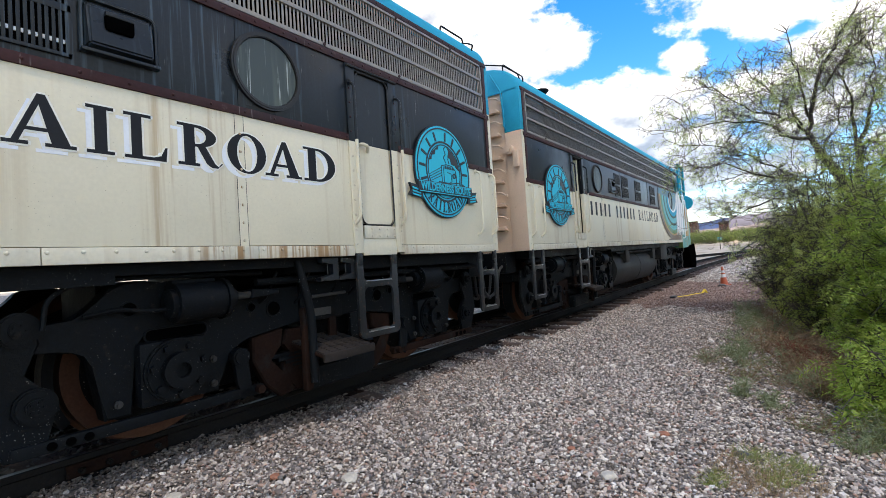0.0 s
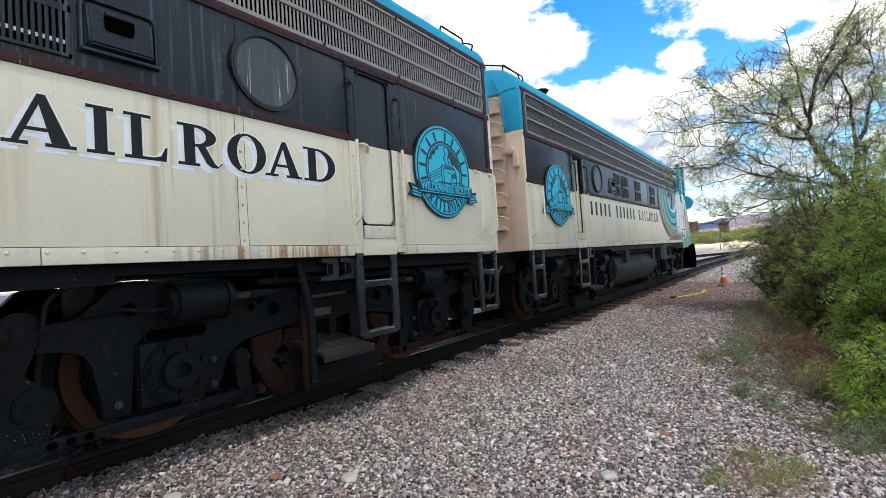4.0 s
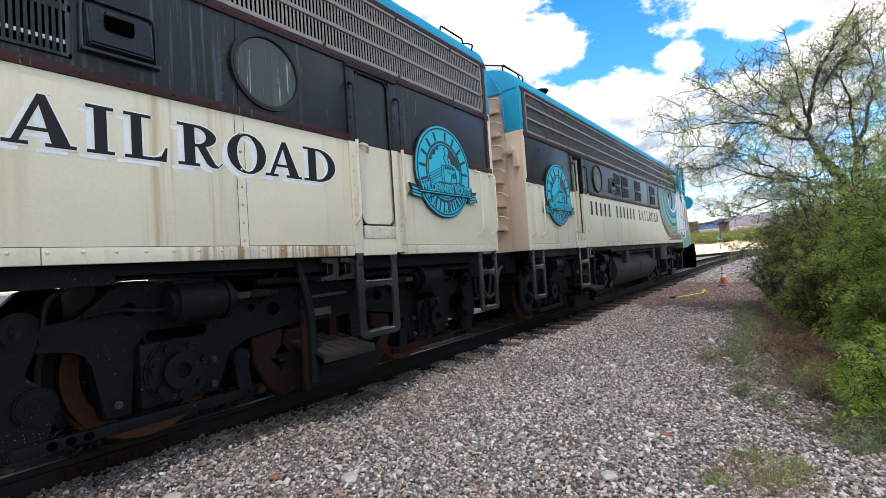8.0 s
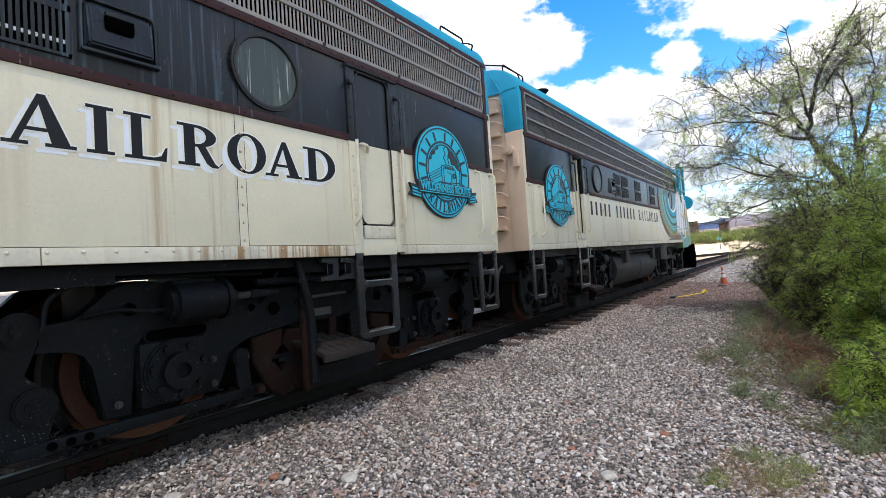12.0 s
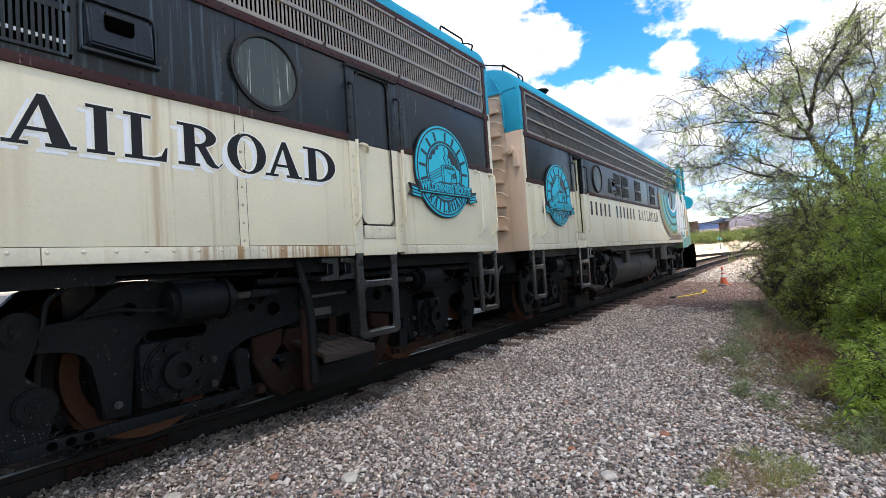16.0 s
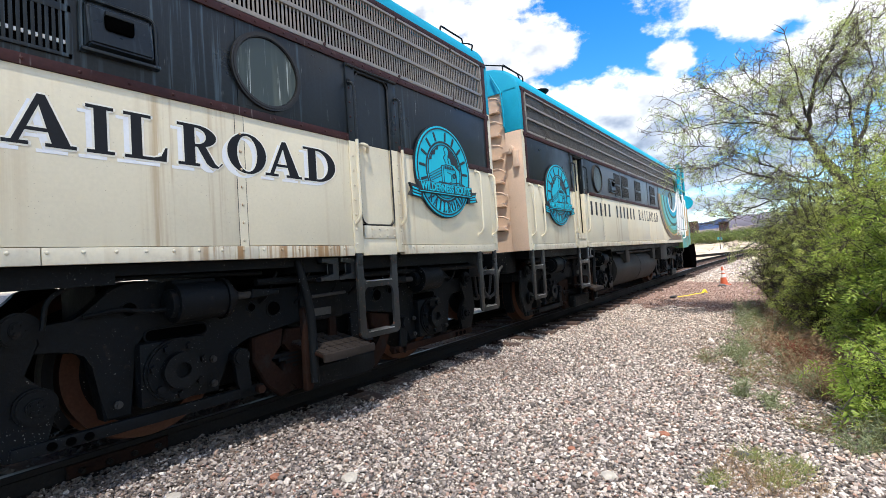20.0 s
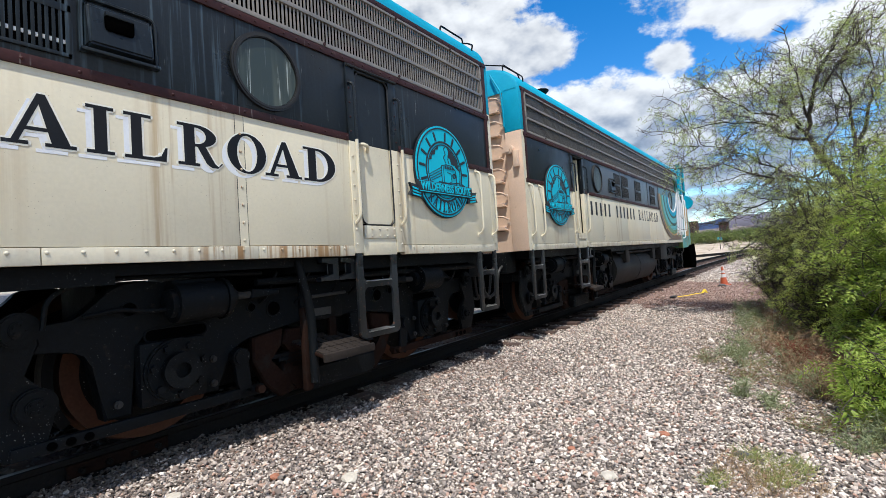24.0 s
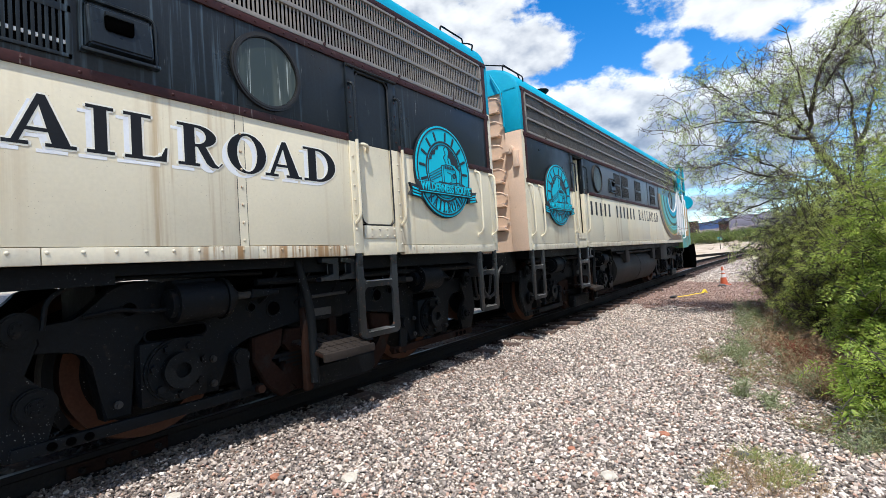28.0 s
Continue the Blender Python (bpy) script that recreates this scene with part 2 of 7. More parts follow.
def ground_mat():
    """Gravel of mixed tones close by, pale dry desert soil further out, a reddish patch where the crossing is."""
    m, nt, b = nodes_of("desert_gravel_ground")
    vec = nt.nodes.new("ShaderNodeTexCoord").outputs["Object"]
    vor = add(nt, "ShaderNodeTexVoronoi", Scale=26.0)
    nt.links.new(vec, vor.inputs["Vector"])
    ramp = nt.nodes.new("ShaderNodeValToRGB")
    # tones lowered to paint in the shade of gaps between the loose stones
    tones = [(0.0, (0.045, 0.037, 0.032)), (0.3, (0.10, 0.084, 0.074)), (0.6, (0.20, 0.17, 0.15)), (0.85, (0.35, 0.305, 0.27)), (1.0, (0.23, 0.155, 0.12))]
    while len(ramp.color_ramp.elements) < len(tones):
        ramp.color_ramp.elements.new(0.5)
    for e, (at, c) in zip(ramp.color_ramp.elements, tones):
        e.position, e.color = at, (*c, 1)
    sep = nt.nodes.new("ShaderNodeSeparateColor")
    nt.links.new(vor.outputs["Color"], sep.inputs[0])
    nt.links.new(sep.outputs[0], ramp.inputs[0])
    wide = noise_fac(nt, vec, 0.35, 6)
    soil = mix_col(nt, step(nt, wide, 0.35, 0.65), (0.40, 0.31, 0.22), (0.58, 0.49, 0.39))
    xyz = nt.nodes.new("ShaderNodeSeparateXYZ")
    nt.links.new(vec, xyz.inputs[0])
    wob = math_node(nt, "MULTIPLY", math_node(nt, "SUBTRACT", wide, 0.5), 6.0)
    far = step(nt, math_node(nt, "ADD", xyz.outputs[0], wob), 33.0, 44.0)
    widen = math_node(nt, "MULTIPLY", math_node(nt, "MAXIMUM", math_node(nt, "SUBTRACT", 6.4, xyz.outputs[0]), 0.0), 0.55)
    verge = step(nt, math_node(nt, "ADD", math_node(nt, "ADD", xyz.outputs[1], widen), math_node(nt, "MULTIPLY", wob, 0.25)), -3.0, -2.3, 1.0, 0.0)
    c = mix_col(nt, far, ramp.outputs[0], soil)
    c = mix_col(nt, verge, c, mix_col(nt, step(nt, noise_fac(nt, vec, 9.0, 5), 0.4, 0.6), (0.16, 0.105, 0.07), (0.34, 0.26, 0.19)))
    # the ground along the rails is darker, less so past the train's nose
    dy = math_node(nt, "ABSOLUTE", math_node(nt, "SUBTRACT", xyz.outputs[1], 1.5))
    bed_dark = step(nt, math_node(nt, "ADD", dy, math_node(nt, "MULTIPLY", wob, 0.1)), 0.9, 1.25, 0.85, 0.0)
    c = mix_col(nt, math_node(nt, "MULTIPLY", bed_dark, step(nt, xyz.outputs[0], 20.0, 30.0, 1.0, 0.3)), c, (0.035, 0.028, 0.024))
    nt.links.new(c, b.inputs["Base Color"])
    b.inputs["Roughness"].default_value = 0.9
    bump(nt, vor.outputs["Distance"], 0.8, 0.02, b)
    return m


GROUND = ground_mat()


# ---- mesh tools ----
def thing(name, label, category, group="", kind="", at=None):
    ob = tagged(new(name), label, category, group, kind)
    ob.empty_display_size = 0.2
    if at is not None:
        ob.matrix_basis = at
    return ob


def finish(bm, name, angle=35):
    bmesh.ops.recalc_face_normals(bm, faces=bm.faces)
    lim = radians(angle)
    for f in bm.faces:
        f.smooth = True
    for e in bm.edges:
        e.smooth = len(e.link_faces) == 2 and e.calc_face_angle(0.0) < lim
    me = bpy.data.meshes.new(name)
    bm.to_mesh(me)
    bm.free()
    return me


def part(name, bm, material, parent, label="", kind=""):
    me = finish(bm, name) if isinstance(bm, bmesh.types.BMesh) else bm
    if not me.materials:
        me.materials.append(material)
    ob = new(name, me)
    ob.parent = parent
    return tagged(ob, label, kind=kind)


def B():
    return bmesh.new()


def box(bm, x0, x1, y0, y1, z0, z1, bev=0.0):
    m = Matrix.Translation(((x0 + x1) / 2, (y0 + y1) / 2, (z0 + z1) / 2)) @ Matrix.Diagonal((abs(x1 - x0), abs(y1 - y0), abs(z1 - z0), 1))
    vs = bmesh.ops.create_cube(bm, size=1, matrix=m)["verts"]
    if bev:
        es = list({e for v in vs for e in v.link_edges})
        bmesh.ops.bevel(bm, geom=es, offset=bev, segments=2, profile=0.6, affect="EDGES")
    return bm


def prism(bm, poly, y0, y1, bev=0.0):
    """An outline in x and z, pushed from y0 to y1."""
    a = [bm.verts.new((x, y0, z)) for x, z in poly]
    b = [bm.verts.new((x, y1, z)) for x, z in poly]
    fs = [bm.faces.new(a), bm.faces.new(b[::-1])]
    n = len(poly)
    for i in range(n):
        fs.append(bm.faces.new((a[i], b[i], b[(i + 1) % n], a[(i + 1) % n])))
    if bev:
        es = list({e for f in fs[:2] for e in f.edges})
        bmesh.ops.bevel(bm, geom=es, offset=bev, segments=1, affect="EDGES")
    return bm


def cyl(bm, p0, p1, r, seg=16, r2=None, bev=0.0):
    p0, p1 = Vector(p0), Vector(p1)
    d = p1 - p0
    m = Matrix.Translation((p0 + p1) / 2) @ d.to_track_quat("Z", "Y").to_matrix().to_4x4()
    vs = bmesh.ops.create_cone(bm, cap_ends=True, segments=seg, radius1=r, radius2=r if r2 is None else r2, depth=d.length, matrix=m)["verts"]
    if bev:
        es = [e for e in {e for v in vs for e in v.link_edges} if any(len(f.verts) > 4 for f in e.link_faces)]
        bmesh.ops.bevel(bm, geom=es, offset=bev, segments=2, affect="EDGES")
    return bm


def tube(bm, pts, r, seg=8):
    """A pipe along the points; r may be one radius or one for each point."""
    pts = [Vector(q) for q in pts]
    rs = r if isinstance(r, (list, tuple)) else [r] * len(pts)
    rings = []
    side = None
    for i, q in enumerate(pts):
        d = (pts[min(i + 1, len(pts) - 1)] - pts[max(i - 1, 0)]).normalized()
        if side is None:
            side = d.orthogonal().normalized()
        side = (side - d * side.dot(d)).normalized()
        up = d.cross(side)
        rings.append([bm.verts.new(q + (side * math.cos(a) + up * math.sin(a)) * rs[i]) for a in [k * math.tau / seg for k in range(seg)]])
    for a, b in zip(rings, rings[1:]):
        for k in range(seg):
            bm.faces.new((a[k], a[(k + 1) % seg], b[(k + 1) % seg], b[k]))
    bm.faces.new(rings[0][::-1])
    bm.faces.new(rings[-1])
    return bm


def rounded(pts, r=0.05, n=4):
    """The points of a bent pipe, its inner corners rounded."""
    pts = [Vector(q) for q in pts]
    out = [pts[0]]
    for a, b, c in zip(pts, pts[1:], pts[2:]):
        p, q = b + (a - b).normalized() * r, b + (c - b).normalized() * r
        for k in range(n + 1):
            t = k / n
            out.append(p * (1 - t) ** 2 + b * 2 * t * (1 - t) + q * t * t)
    return out + [pts[-1]]


def ring(bm, cx, cz, r0, r1, y0, y1, seg=48, a0=0.0, a1=math.tau):
    """A flat ring, or a piece of one, about an axis along y."""
    full = a1 - a0 > math.tau - 1e-4
    n = seg if full else seg + 1
    rows = []
    for r, y in ((r0, y0), (r1, y0), (r1, y1), (r0, y1)):
        rows.append([bm.verts.new((cx + r * math.cos(a0 + (a1 - a0) * k / seg), y, cz + r * math.sin(a0 + (a1 - a0) * k / seg))) for k in range(n)])
    for i in range(4):
        p, q = rows[i], rows[(i + 1) % 4]
        for k in range(seg):
            bm.faces.new((p[k], p[(k + 1) % n], q[(k + 1) % n], q[k]))
    if not full:
        bm.faces.new([rw[0] for rw in rows])
        bm.faces.new([rw[-1] for rw in rows][::-1])
    return bm


def rivets(spots, r=0.011, out=0.007):
    """Low domed rivet heads on a side plane, one mesh."""
    v, f = [], []
    for x, y, z in spots:
        k = len(v)
        for rr, o in ((r, 0.0), (r * 0.8, out * 0.7)):
            v += [(x + rr * math.cos(a), y - o, z + rr * math.sin(a)) for a in [j * math.tau / 8 for j in range(8)]]
        v.append((x, y - out, z))
        for j in range(8):
            f.append((k + j, k + (j + 1) % 8, k + 8 + (j + 1) % 8, k + 8 + j))
            f.append((k + 8 + j, k + 8 + (j + 1) % 8, k + 16))
    me = bpy.data.meshes.new("rivets")
    me.from_pydata(v, [], f)
    me.shade_smooth()
    return me


def mesh_from(name, verts, faces, material, smooth=True):
    me = bpy.data.meshes.new(name)
    me.from_pydata(verts, [], faces)
    me.materials.append(material)
    if smooth:
        me.shade_smooth()
    return me


# ---- lie of the land ----
def track_y(x):
    return 1.5 - 0.007 * max(0.0, x - 6.4) - 0.0008 * max(0.0, x - 24.0) ** 2 * (1 if x < 70 else 0)


def grade(x):
    return 0.0072 * max(0.0, min(x, 900.0) - 6.0) + 0.026 * max(0.0, min(x, 260.0) - 72.0)


def ground_z(x, y):
    d = abs(y - 1.5)
    t = min(1.0, max(0.0, (d - 1.3) / 1.6))
    t = t * t * (3 - 2 * t)
    low = 0.05 * min(1.0, max(0.0, (x - 6.0) / 3.0))
    z = -0.195 - low - (0.115 - low) * t + grade(x)
    z += 0.02 * noise.noise(Vector((x * 0.9, y * 0.9, 3.1))) * min(1.0, d / 2)
    if 0.05 < y < 0.75 and x < 3.0:
        z += 0.045 * math.sin(math.pi * min(1.0, (y - 0.05) / 0.9)) * min(1.0, (3.0 - x) / 1.2)
    if y < -2.6:
        z -= 0.03 * min(1.0, (-2.6 - y) / 1.5)
    return z


def axis(lo, hi, near_lo, near_hi, fine):
    a = list(np.arange(near_lo, near_hi + 1e-6, fine))
    s, q = fine, near_hi
    while q < hi:
        s *= 1.35
        q = min(hi, q + s)
        a.append(q)
    s, q = fine, near_lo
    while q > lo:
        s *= 1.35
        q = max(lo, q - s)
        a.insert(0, q)
    return a


def build_ground():
    xs, ys = axis(-1800, 3200, -2.0, 24.0, 0.25), axis(-2200, 2200, -6.0, 7.0, 0.25)
    v = [(x, y, ground_z(x, y)) for x in xs for y in ys]
    n = len(ys)
    f = [(i * n + j, (i + 1) * n + j, (i + 1) * n + j + 1, i * n + j + 1) for i in range(len(xs) - 1) for j in range(n - 1)]
    tagged(new("ground", mesh_from("ground", v, f, GROUND)), "mixed grey and tan gravel running out to pale desert soil", "ground", kind="structure")


build_ground()


# ---- locomotives ----
SILL, STRIP, BELT0, BELT1, LOW, GR0, GR1, EAVE = 1.2, 1.29, 2.215, 2.275, 2.915, 2.975, 3.61, 3.66
ROOF = [(0.0, 3.655), (0.004, 3.70), (0.03, 3.77), (0.08, 3.84), (0.15, 3.90), (0.25, 3.965), (0.4, 4.02), (0.7, 4.09), (1.1, 4.14), (1.5, 4.155)]


def side_of(s, wide=3.0):
    return (lambda y: y) if s == 0 else (lambda y: wide - y)


def truck(loco, X, u):
    """A four-wheel truck: cast frames, wheels, journal boxes, brake gear."""
    c = X(u)
    top = [(2.30, 0.84), (2.2, 0.88), (2.1, 0.885), (2.0, 0.865), (1.9, 0.875), (1.84, 0.91), (1.78, 0.98), (1.71, 1.06), (1.64, 1.09), (1.5, 1.09), (1.3, 1.06), (1.0, 0.98), (0.93, 0.97)]
    low = [(0.4, 0.67), (0.81, 0.61), (0.89, 0.595), (0.95, 0.56), (0.99, 0.50), (1.03, 0.38), (1.06, 0.27), (1.20, 0.275), (1.21, 0.66), (1.28, 0.74), (1.54, 0.76), (1.60, 0.68), (1.61, 0.26),
           (1.76, 0.26), (1.79, 0.45), (1.815, 0.6), (1.84, 0.68), (1.90, 0.715), (1.98, 0.705), (2.1, 0.74), (2.30, 0.74)]
    frame_line = [(-x, z) for x, z in top] + top[::-1] + low[::-1] + [(-x, z) for x, z in low]
    frame_line = [(c + x, z) for x, z in frame_line]
    base = None
    for y0, y1 in ((0.33, 0.47), (2.53, 2.67)):
        bm = prism(B(), frame_line, y0, y1, 0.014)
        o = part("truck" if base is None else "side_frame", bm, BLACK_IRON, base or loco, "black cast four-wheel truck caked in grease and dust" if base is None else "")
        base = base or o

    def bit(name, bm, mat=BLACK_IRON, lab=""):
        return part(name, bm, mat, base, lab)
    bit("bolster", box(B(), c - 0.36, c + 0.36, 0.47, 2.53, 0.30, 0.93, 0.03))
    for s in (-1, 1):
        bit("traction_motor", box(B(), *sorted((c + s * 0.36, c + s * 1.12)), 0.9, 2.1, 0.16, 0.9, 0.06))
        bit("end_transom", box(B(), c + s * 2.15 - 0.07, c + s * 2.15 + 0.07, 0.47, 2.53, 0.72, 0.86, 0.015))
    for s in (-1, 1):
        a = c + s * 1.3715
        P = lambda pts: [(c + s * x, z) for x, z in pts]
        # long slot over the axle box, its dark inside painted as a black slab
        hw, hr = 0.16, 0.042
        slot_line = [(a - s * 0.04 + s * hw * (1 if k < 9 else -1) + s * hr * math.cos(-math.pi / 2 + math.pi * k / 8 if k < 9 else math.pi / 2 + math.pi * (k - 9) / 8),
                      0.735 + hr * math.sin(-math.pi / 2 + math.pi * k / 8 if k < 9 else math.pi / 2 + math.pi * (k - 9) / 8)) for k in range(18)]
        bit("slot_shade_slab", prism(B(), slot_line, 0.327, 0.36), SHADE_BLACK)
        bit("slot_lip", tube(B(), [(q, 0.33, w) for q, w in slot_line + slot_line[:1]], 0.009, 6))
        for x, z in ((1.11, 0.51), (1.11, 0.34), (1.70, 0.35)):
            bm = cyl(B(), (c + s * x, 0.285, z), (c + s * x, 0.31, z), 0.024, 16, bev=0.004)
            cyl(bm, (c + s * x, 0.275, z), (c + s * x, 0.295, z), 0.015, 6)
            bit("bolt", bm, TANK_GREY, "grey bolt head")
        # oval windows in the frame, their dark insides painted as black discs
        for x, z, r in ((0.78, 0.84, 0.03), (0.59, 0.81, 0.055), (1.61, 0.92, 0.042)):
            bit("hole_shade_disc", cyl(B(), (c + s * x, 0.328, z), (c + s * x, 0.40, z), r, 20), SHADE_BLACK)
            bit("hole_rim", ring(B(), c + s * x, z, r, r + 0.012, 0.322, 0.335, 20))
        # end bracket with two bosses
        bit("end_bracket", prism(B(), P([(2.32, 0.90), (2.08, 0.92), (2.06, 0.78), (2.14, 0.62), (2.06, 0.54), (1.98, 0.44), (2.02, 0.36), (2.05, 0.18), (2.22, 0.18), (2.36, 0.5)]), 0.30, 0.34, 0.01))
        for x, z, r in ((2.15, 0.87, 0.095), (2.09, 0.45, 0.1)):
            bm = cyl(B(), (c + s * x, 0.26, z), (c + s * x, 0.31, z), r, 28, bev=0.012)
            cyl(bm, (c + s * x, 0.24, z), (c + s * x, 0.27, z), r * 0.5, 20, bev=0.006)
            for k in range(5):
                q = k * math.tau / 5
                cyl(bm, (c + s * x + r * 0.3 * math.cos(q), 0.23, z + r * 0.3 * math.sin(q)), (c + s * x + r * 0.3 * math.cos(q), 0.245, z + r * 0.3 * math.sin(q)), 0.008, 6)
            bit("pivot_boss", bm)
        # brake shoe curved round the wheel
        q0, q1 = (radians(155), radians(212)) if s < 0 else (radians(-32), radians(25))
        bit("brake_shoe", ring(B(), a, 0.508, 0.54, 0.60, 0.70, 0.84, 16, q0, q1))
        for t, y in ((0, 0.71), (1, 2.15)):
            bm = B()
            yi = y + 0.14
            f0, f1 = (yi, yi + 0.035) if y < 1.5 else (y - 0.035, y)
            ring(bm, a, 0.508, 0.405, 0.508, y, yi, 64)
            ring(bm, a, 0.508, 0.42, 0.535, f0, f1, 64)
            bit("wheel", bm, WHEEL_RUST, "rust-brown steel railway wheel rim")
            bm = cyl(B(), (a, y + 0.045, 0.508), (a, yi - 0.03, 0.508), 0.408, 64)
            cyl(bm, (a, y - 0.05, 0.508), (a, yi + 0.05, 0.508), 0.13, 24, bev=0.01)
            bit("wheel_plate", bm)
        bit("axle", cyl(B(), (a, 0.45, 0.508), (a, 2.55, 0.508), 0.08, 16))
        for t in (0, 1):
            Y = side_of(t)
            bm = B()
            box(bm, a - 0.22, a + 0.20, *sorted((Y(0.26), Y(0.50))), 0.29, 0.70, 0.035)
            cyl(bm, (a, Y(0.225), 0.50), (a, Y(0.28), 0.50), 0.205, 40, bev=0.014)
            jb = bit("journal_box", bm)
            bm = B()
            ring(bm, a, 0.50, 0.05, 0.115, *sorted((Y(0.165), Y(0.23))), 32)
            cyl(bm, (a, Y(0.21), 0.50), (a, Y(0.23), 0.50), 0.06, 24)
            bit("bearing_cap", bm)
            for k in range(7):
                q = k * math.tau / 7 + 0.25
                bit("cap_bolt", cyl(B(), (a + 0.16 * math.cos(q), Y(0.195), 0.50 + 0.16 * math.sin(q)), (a + 0.16 * math.cos(q), Y(0.228), 0.50 + 0.16 * math.sin(q)), 0.026, 6))
        # brake cylinder with mounting plate, hose and rod
        b0 = c + s * 1.06
        bm = B()
        cyl(bm, (b0, 0.20, 0.935), (b0 + s * 0.38, 0.20, 0.935), 0.128, 32, bev=0.035)
        cyl(bm, (b0 + s * 0.0, 0.20, 0.935), (b0 + s * 0.03, 0.20, 0.935), 0.142, 32)
        box(bm, *sorted((b0 + s * 0.05, b0 + s * 0.34)), 0.22, 0.36, 1.03, 1.085, 0.01)
        bit("brake_cylinder", bm, BLACK_IRON, "sooty brake cylinder with grease streaks")
        bm = cyl(B(), (b0 + s * 0.01, 0.20, 0.935), (b0 - s * 0.07, 0.20, 0.935), 0.075, 24, bev=0.01)
        bit("cylinder_head", bm)
        for k in range(4):
            q = math.pi / 4 + k * math.pi / 2
            bit("head_bolt", cyl(B(), (b0 - s * 0.012, 0.20 + 0.12 * math.cos(q), 0.935 + 0.12 * math.sin(q)), (b0 + s * 0.01, 0.20 + 0.12 * math.cos(q), 0.935 + 0.12 * math.sin(q)), 0.012, 6), BRIGHT, "bright bolt")
        bit("piston_rod", cyl(B(), (b0 - s * 0.06, 0.20, 0.94), (b0 - s * 0.2, 0.20, 0.945), 0.026, 14), TANK_GREY, "worn grey piston rod")
        bit("slack_adjuster", prism(B(), [(b0 - s * 0.18, 0.91), (b0 - s * 0.20, 0.985), (b0 - s * 0.42, 0.97), (b0 - s * 0.42, 0.93)], 0.16, 0.26, 0.01))
        bit("brake_pipe", tube(B(), rounded([(b0 + s * 0.36, 0.22, 0.9), (b0 + s * 0.5, 0.25, 0.9), (b0 + s * 0.62, 0.28, 0.93), (b0 + s * 0.8, 0.3, 0.9)], 0.06), 0.014, 8))
        # tie bar under the journal box
        bit("tie_bar", box(B(), *sorted((c + s * 0.74, c + s * 2.2)), 0.27, 0.32, 0.185, 0.255, 0.01), RUST_IRON if s > 0 else BLACK_IRON, "drilled tie bar under the axle box")
        for k in range(3):
            xx = c + s * (1.86 + 0.085 * k)
            # black dots paint the dark inside of the bar's drilled holes
            bit("bar_hole_shade", cyl(B(), (xx, 0.264, 0.22), (xx, 0.28, 0.22), 0.024, 14), SHADE_BLACK)
        bit("bar_pin", cyl(B(), (c + s * 0.79, 0.22, 0.225), (c + s * 0.79, 0.36, 0.225), 0.03, 14), RUST_IRON)
        # brake levers and hangers
        bit("lever_boss", cyl(B(), (c + s * 0.92, 0.24, 0.49), (c + s * 0.92, 0.33, 0.49), 0.065, 24, bev=0.012))
        bit("brake_lever", prism(B(), P([(0.98, 0.50), (0.86, 0.5), (0.83, 0.2), (0.92, 0.17), (0.95, 0.3)]), 0.27, 0.31, 0.008))
        bit("brake_hanger", prism(B(), P([(0.77, 0.60), (0.5, 0.64), (0.52, 0.50), (0.64, 0.40), (0.50, 0.26), (0.39, 0.12), (0.54, 0.09), (0.68, 0.22), (0.78, 0.42)]), 0.34, 0.42, 0.012), RUST_IRON, "rust-red brake hanger")
        bit("hanger_plate", prism(B(), P([(0.46, 0.62), (0.30, 0.62), (0.30, 0.10), (0.42, 0.11), (0.52, 0.26), (0.46, 0.40), (0.42, 0.44), (0.5, 0.5)]), 0.36, 0.44, 0.012), RUST_IRON, "rust-red spring hanger plate")
        for q in (-0.14, 0.14):
            n = 50
            bit("coil_spring", tube(B(), [(a + q + 0.055 * math.cos(k * 0.7), 0.53 + 0.055 * math.sin(k * 0.7), 0.70 + 0.28 * k / n) for k in range(n + 1)], 0.014, 5))
    # spring plank and leaf springs between the axles
    for t in (0, 1):
        Y = side_of(t)
        bm = B()
        for k in range(6):
            w = 0.60 - 0.06 * k
            box(bm, c - w, c + w, *sorted((Y(0.36), Y(0.47))), 0.40 - 0.033 * k, 0.43 - 0.033 * k, 0.004)
        bit("leaf_spring", bm)
        bit("spring_plank", prism(B(), [(c - 0.34, 0.10), (c + 0.36, 0.10), (c + 0.42, 0.16), (c + 0.42, 0.30), (c - 0.34, 0.30)], *sorted((Y(0.22), Y(0.36))), 0.02))
        bit("link", box(B(), c + 0.20, c + 0.30, *sorted((Y(0.3), Y(0.35))), 0.25, 0.68, 0.012))
        bit("link", box(B(), c - 0.05, c + 0.03, *sorted((Y(0.3), Y(0.35))), 0.42, 0.68, 0.012), RUST_IRON)
    return base


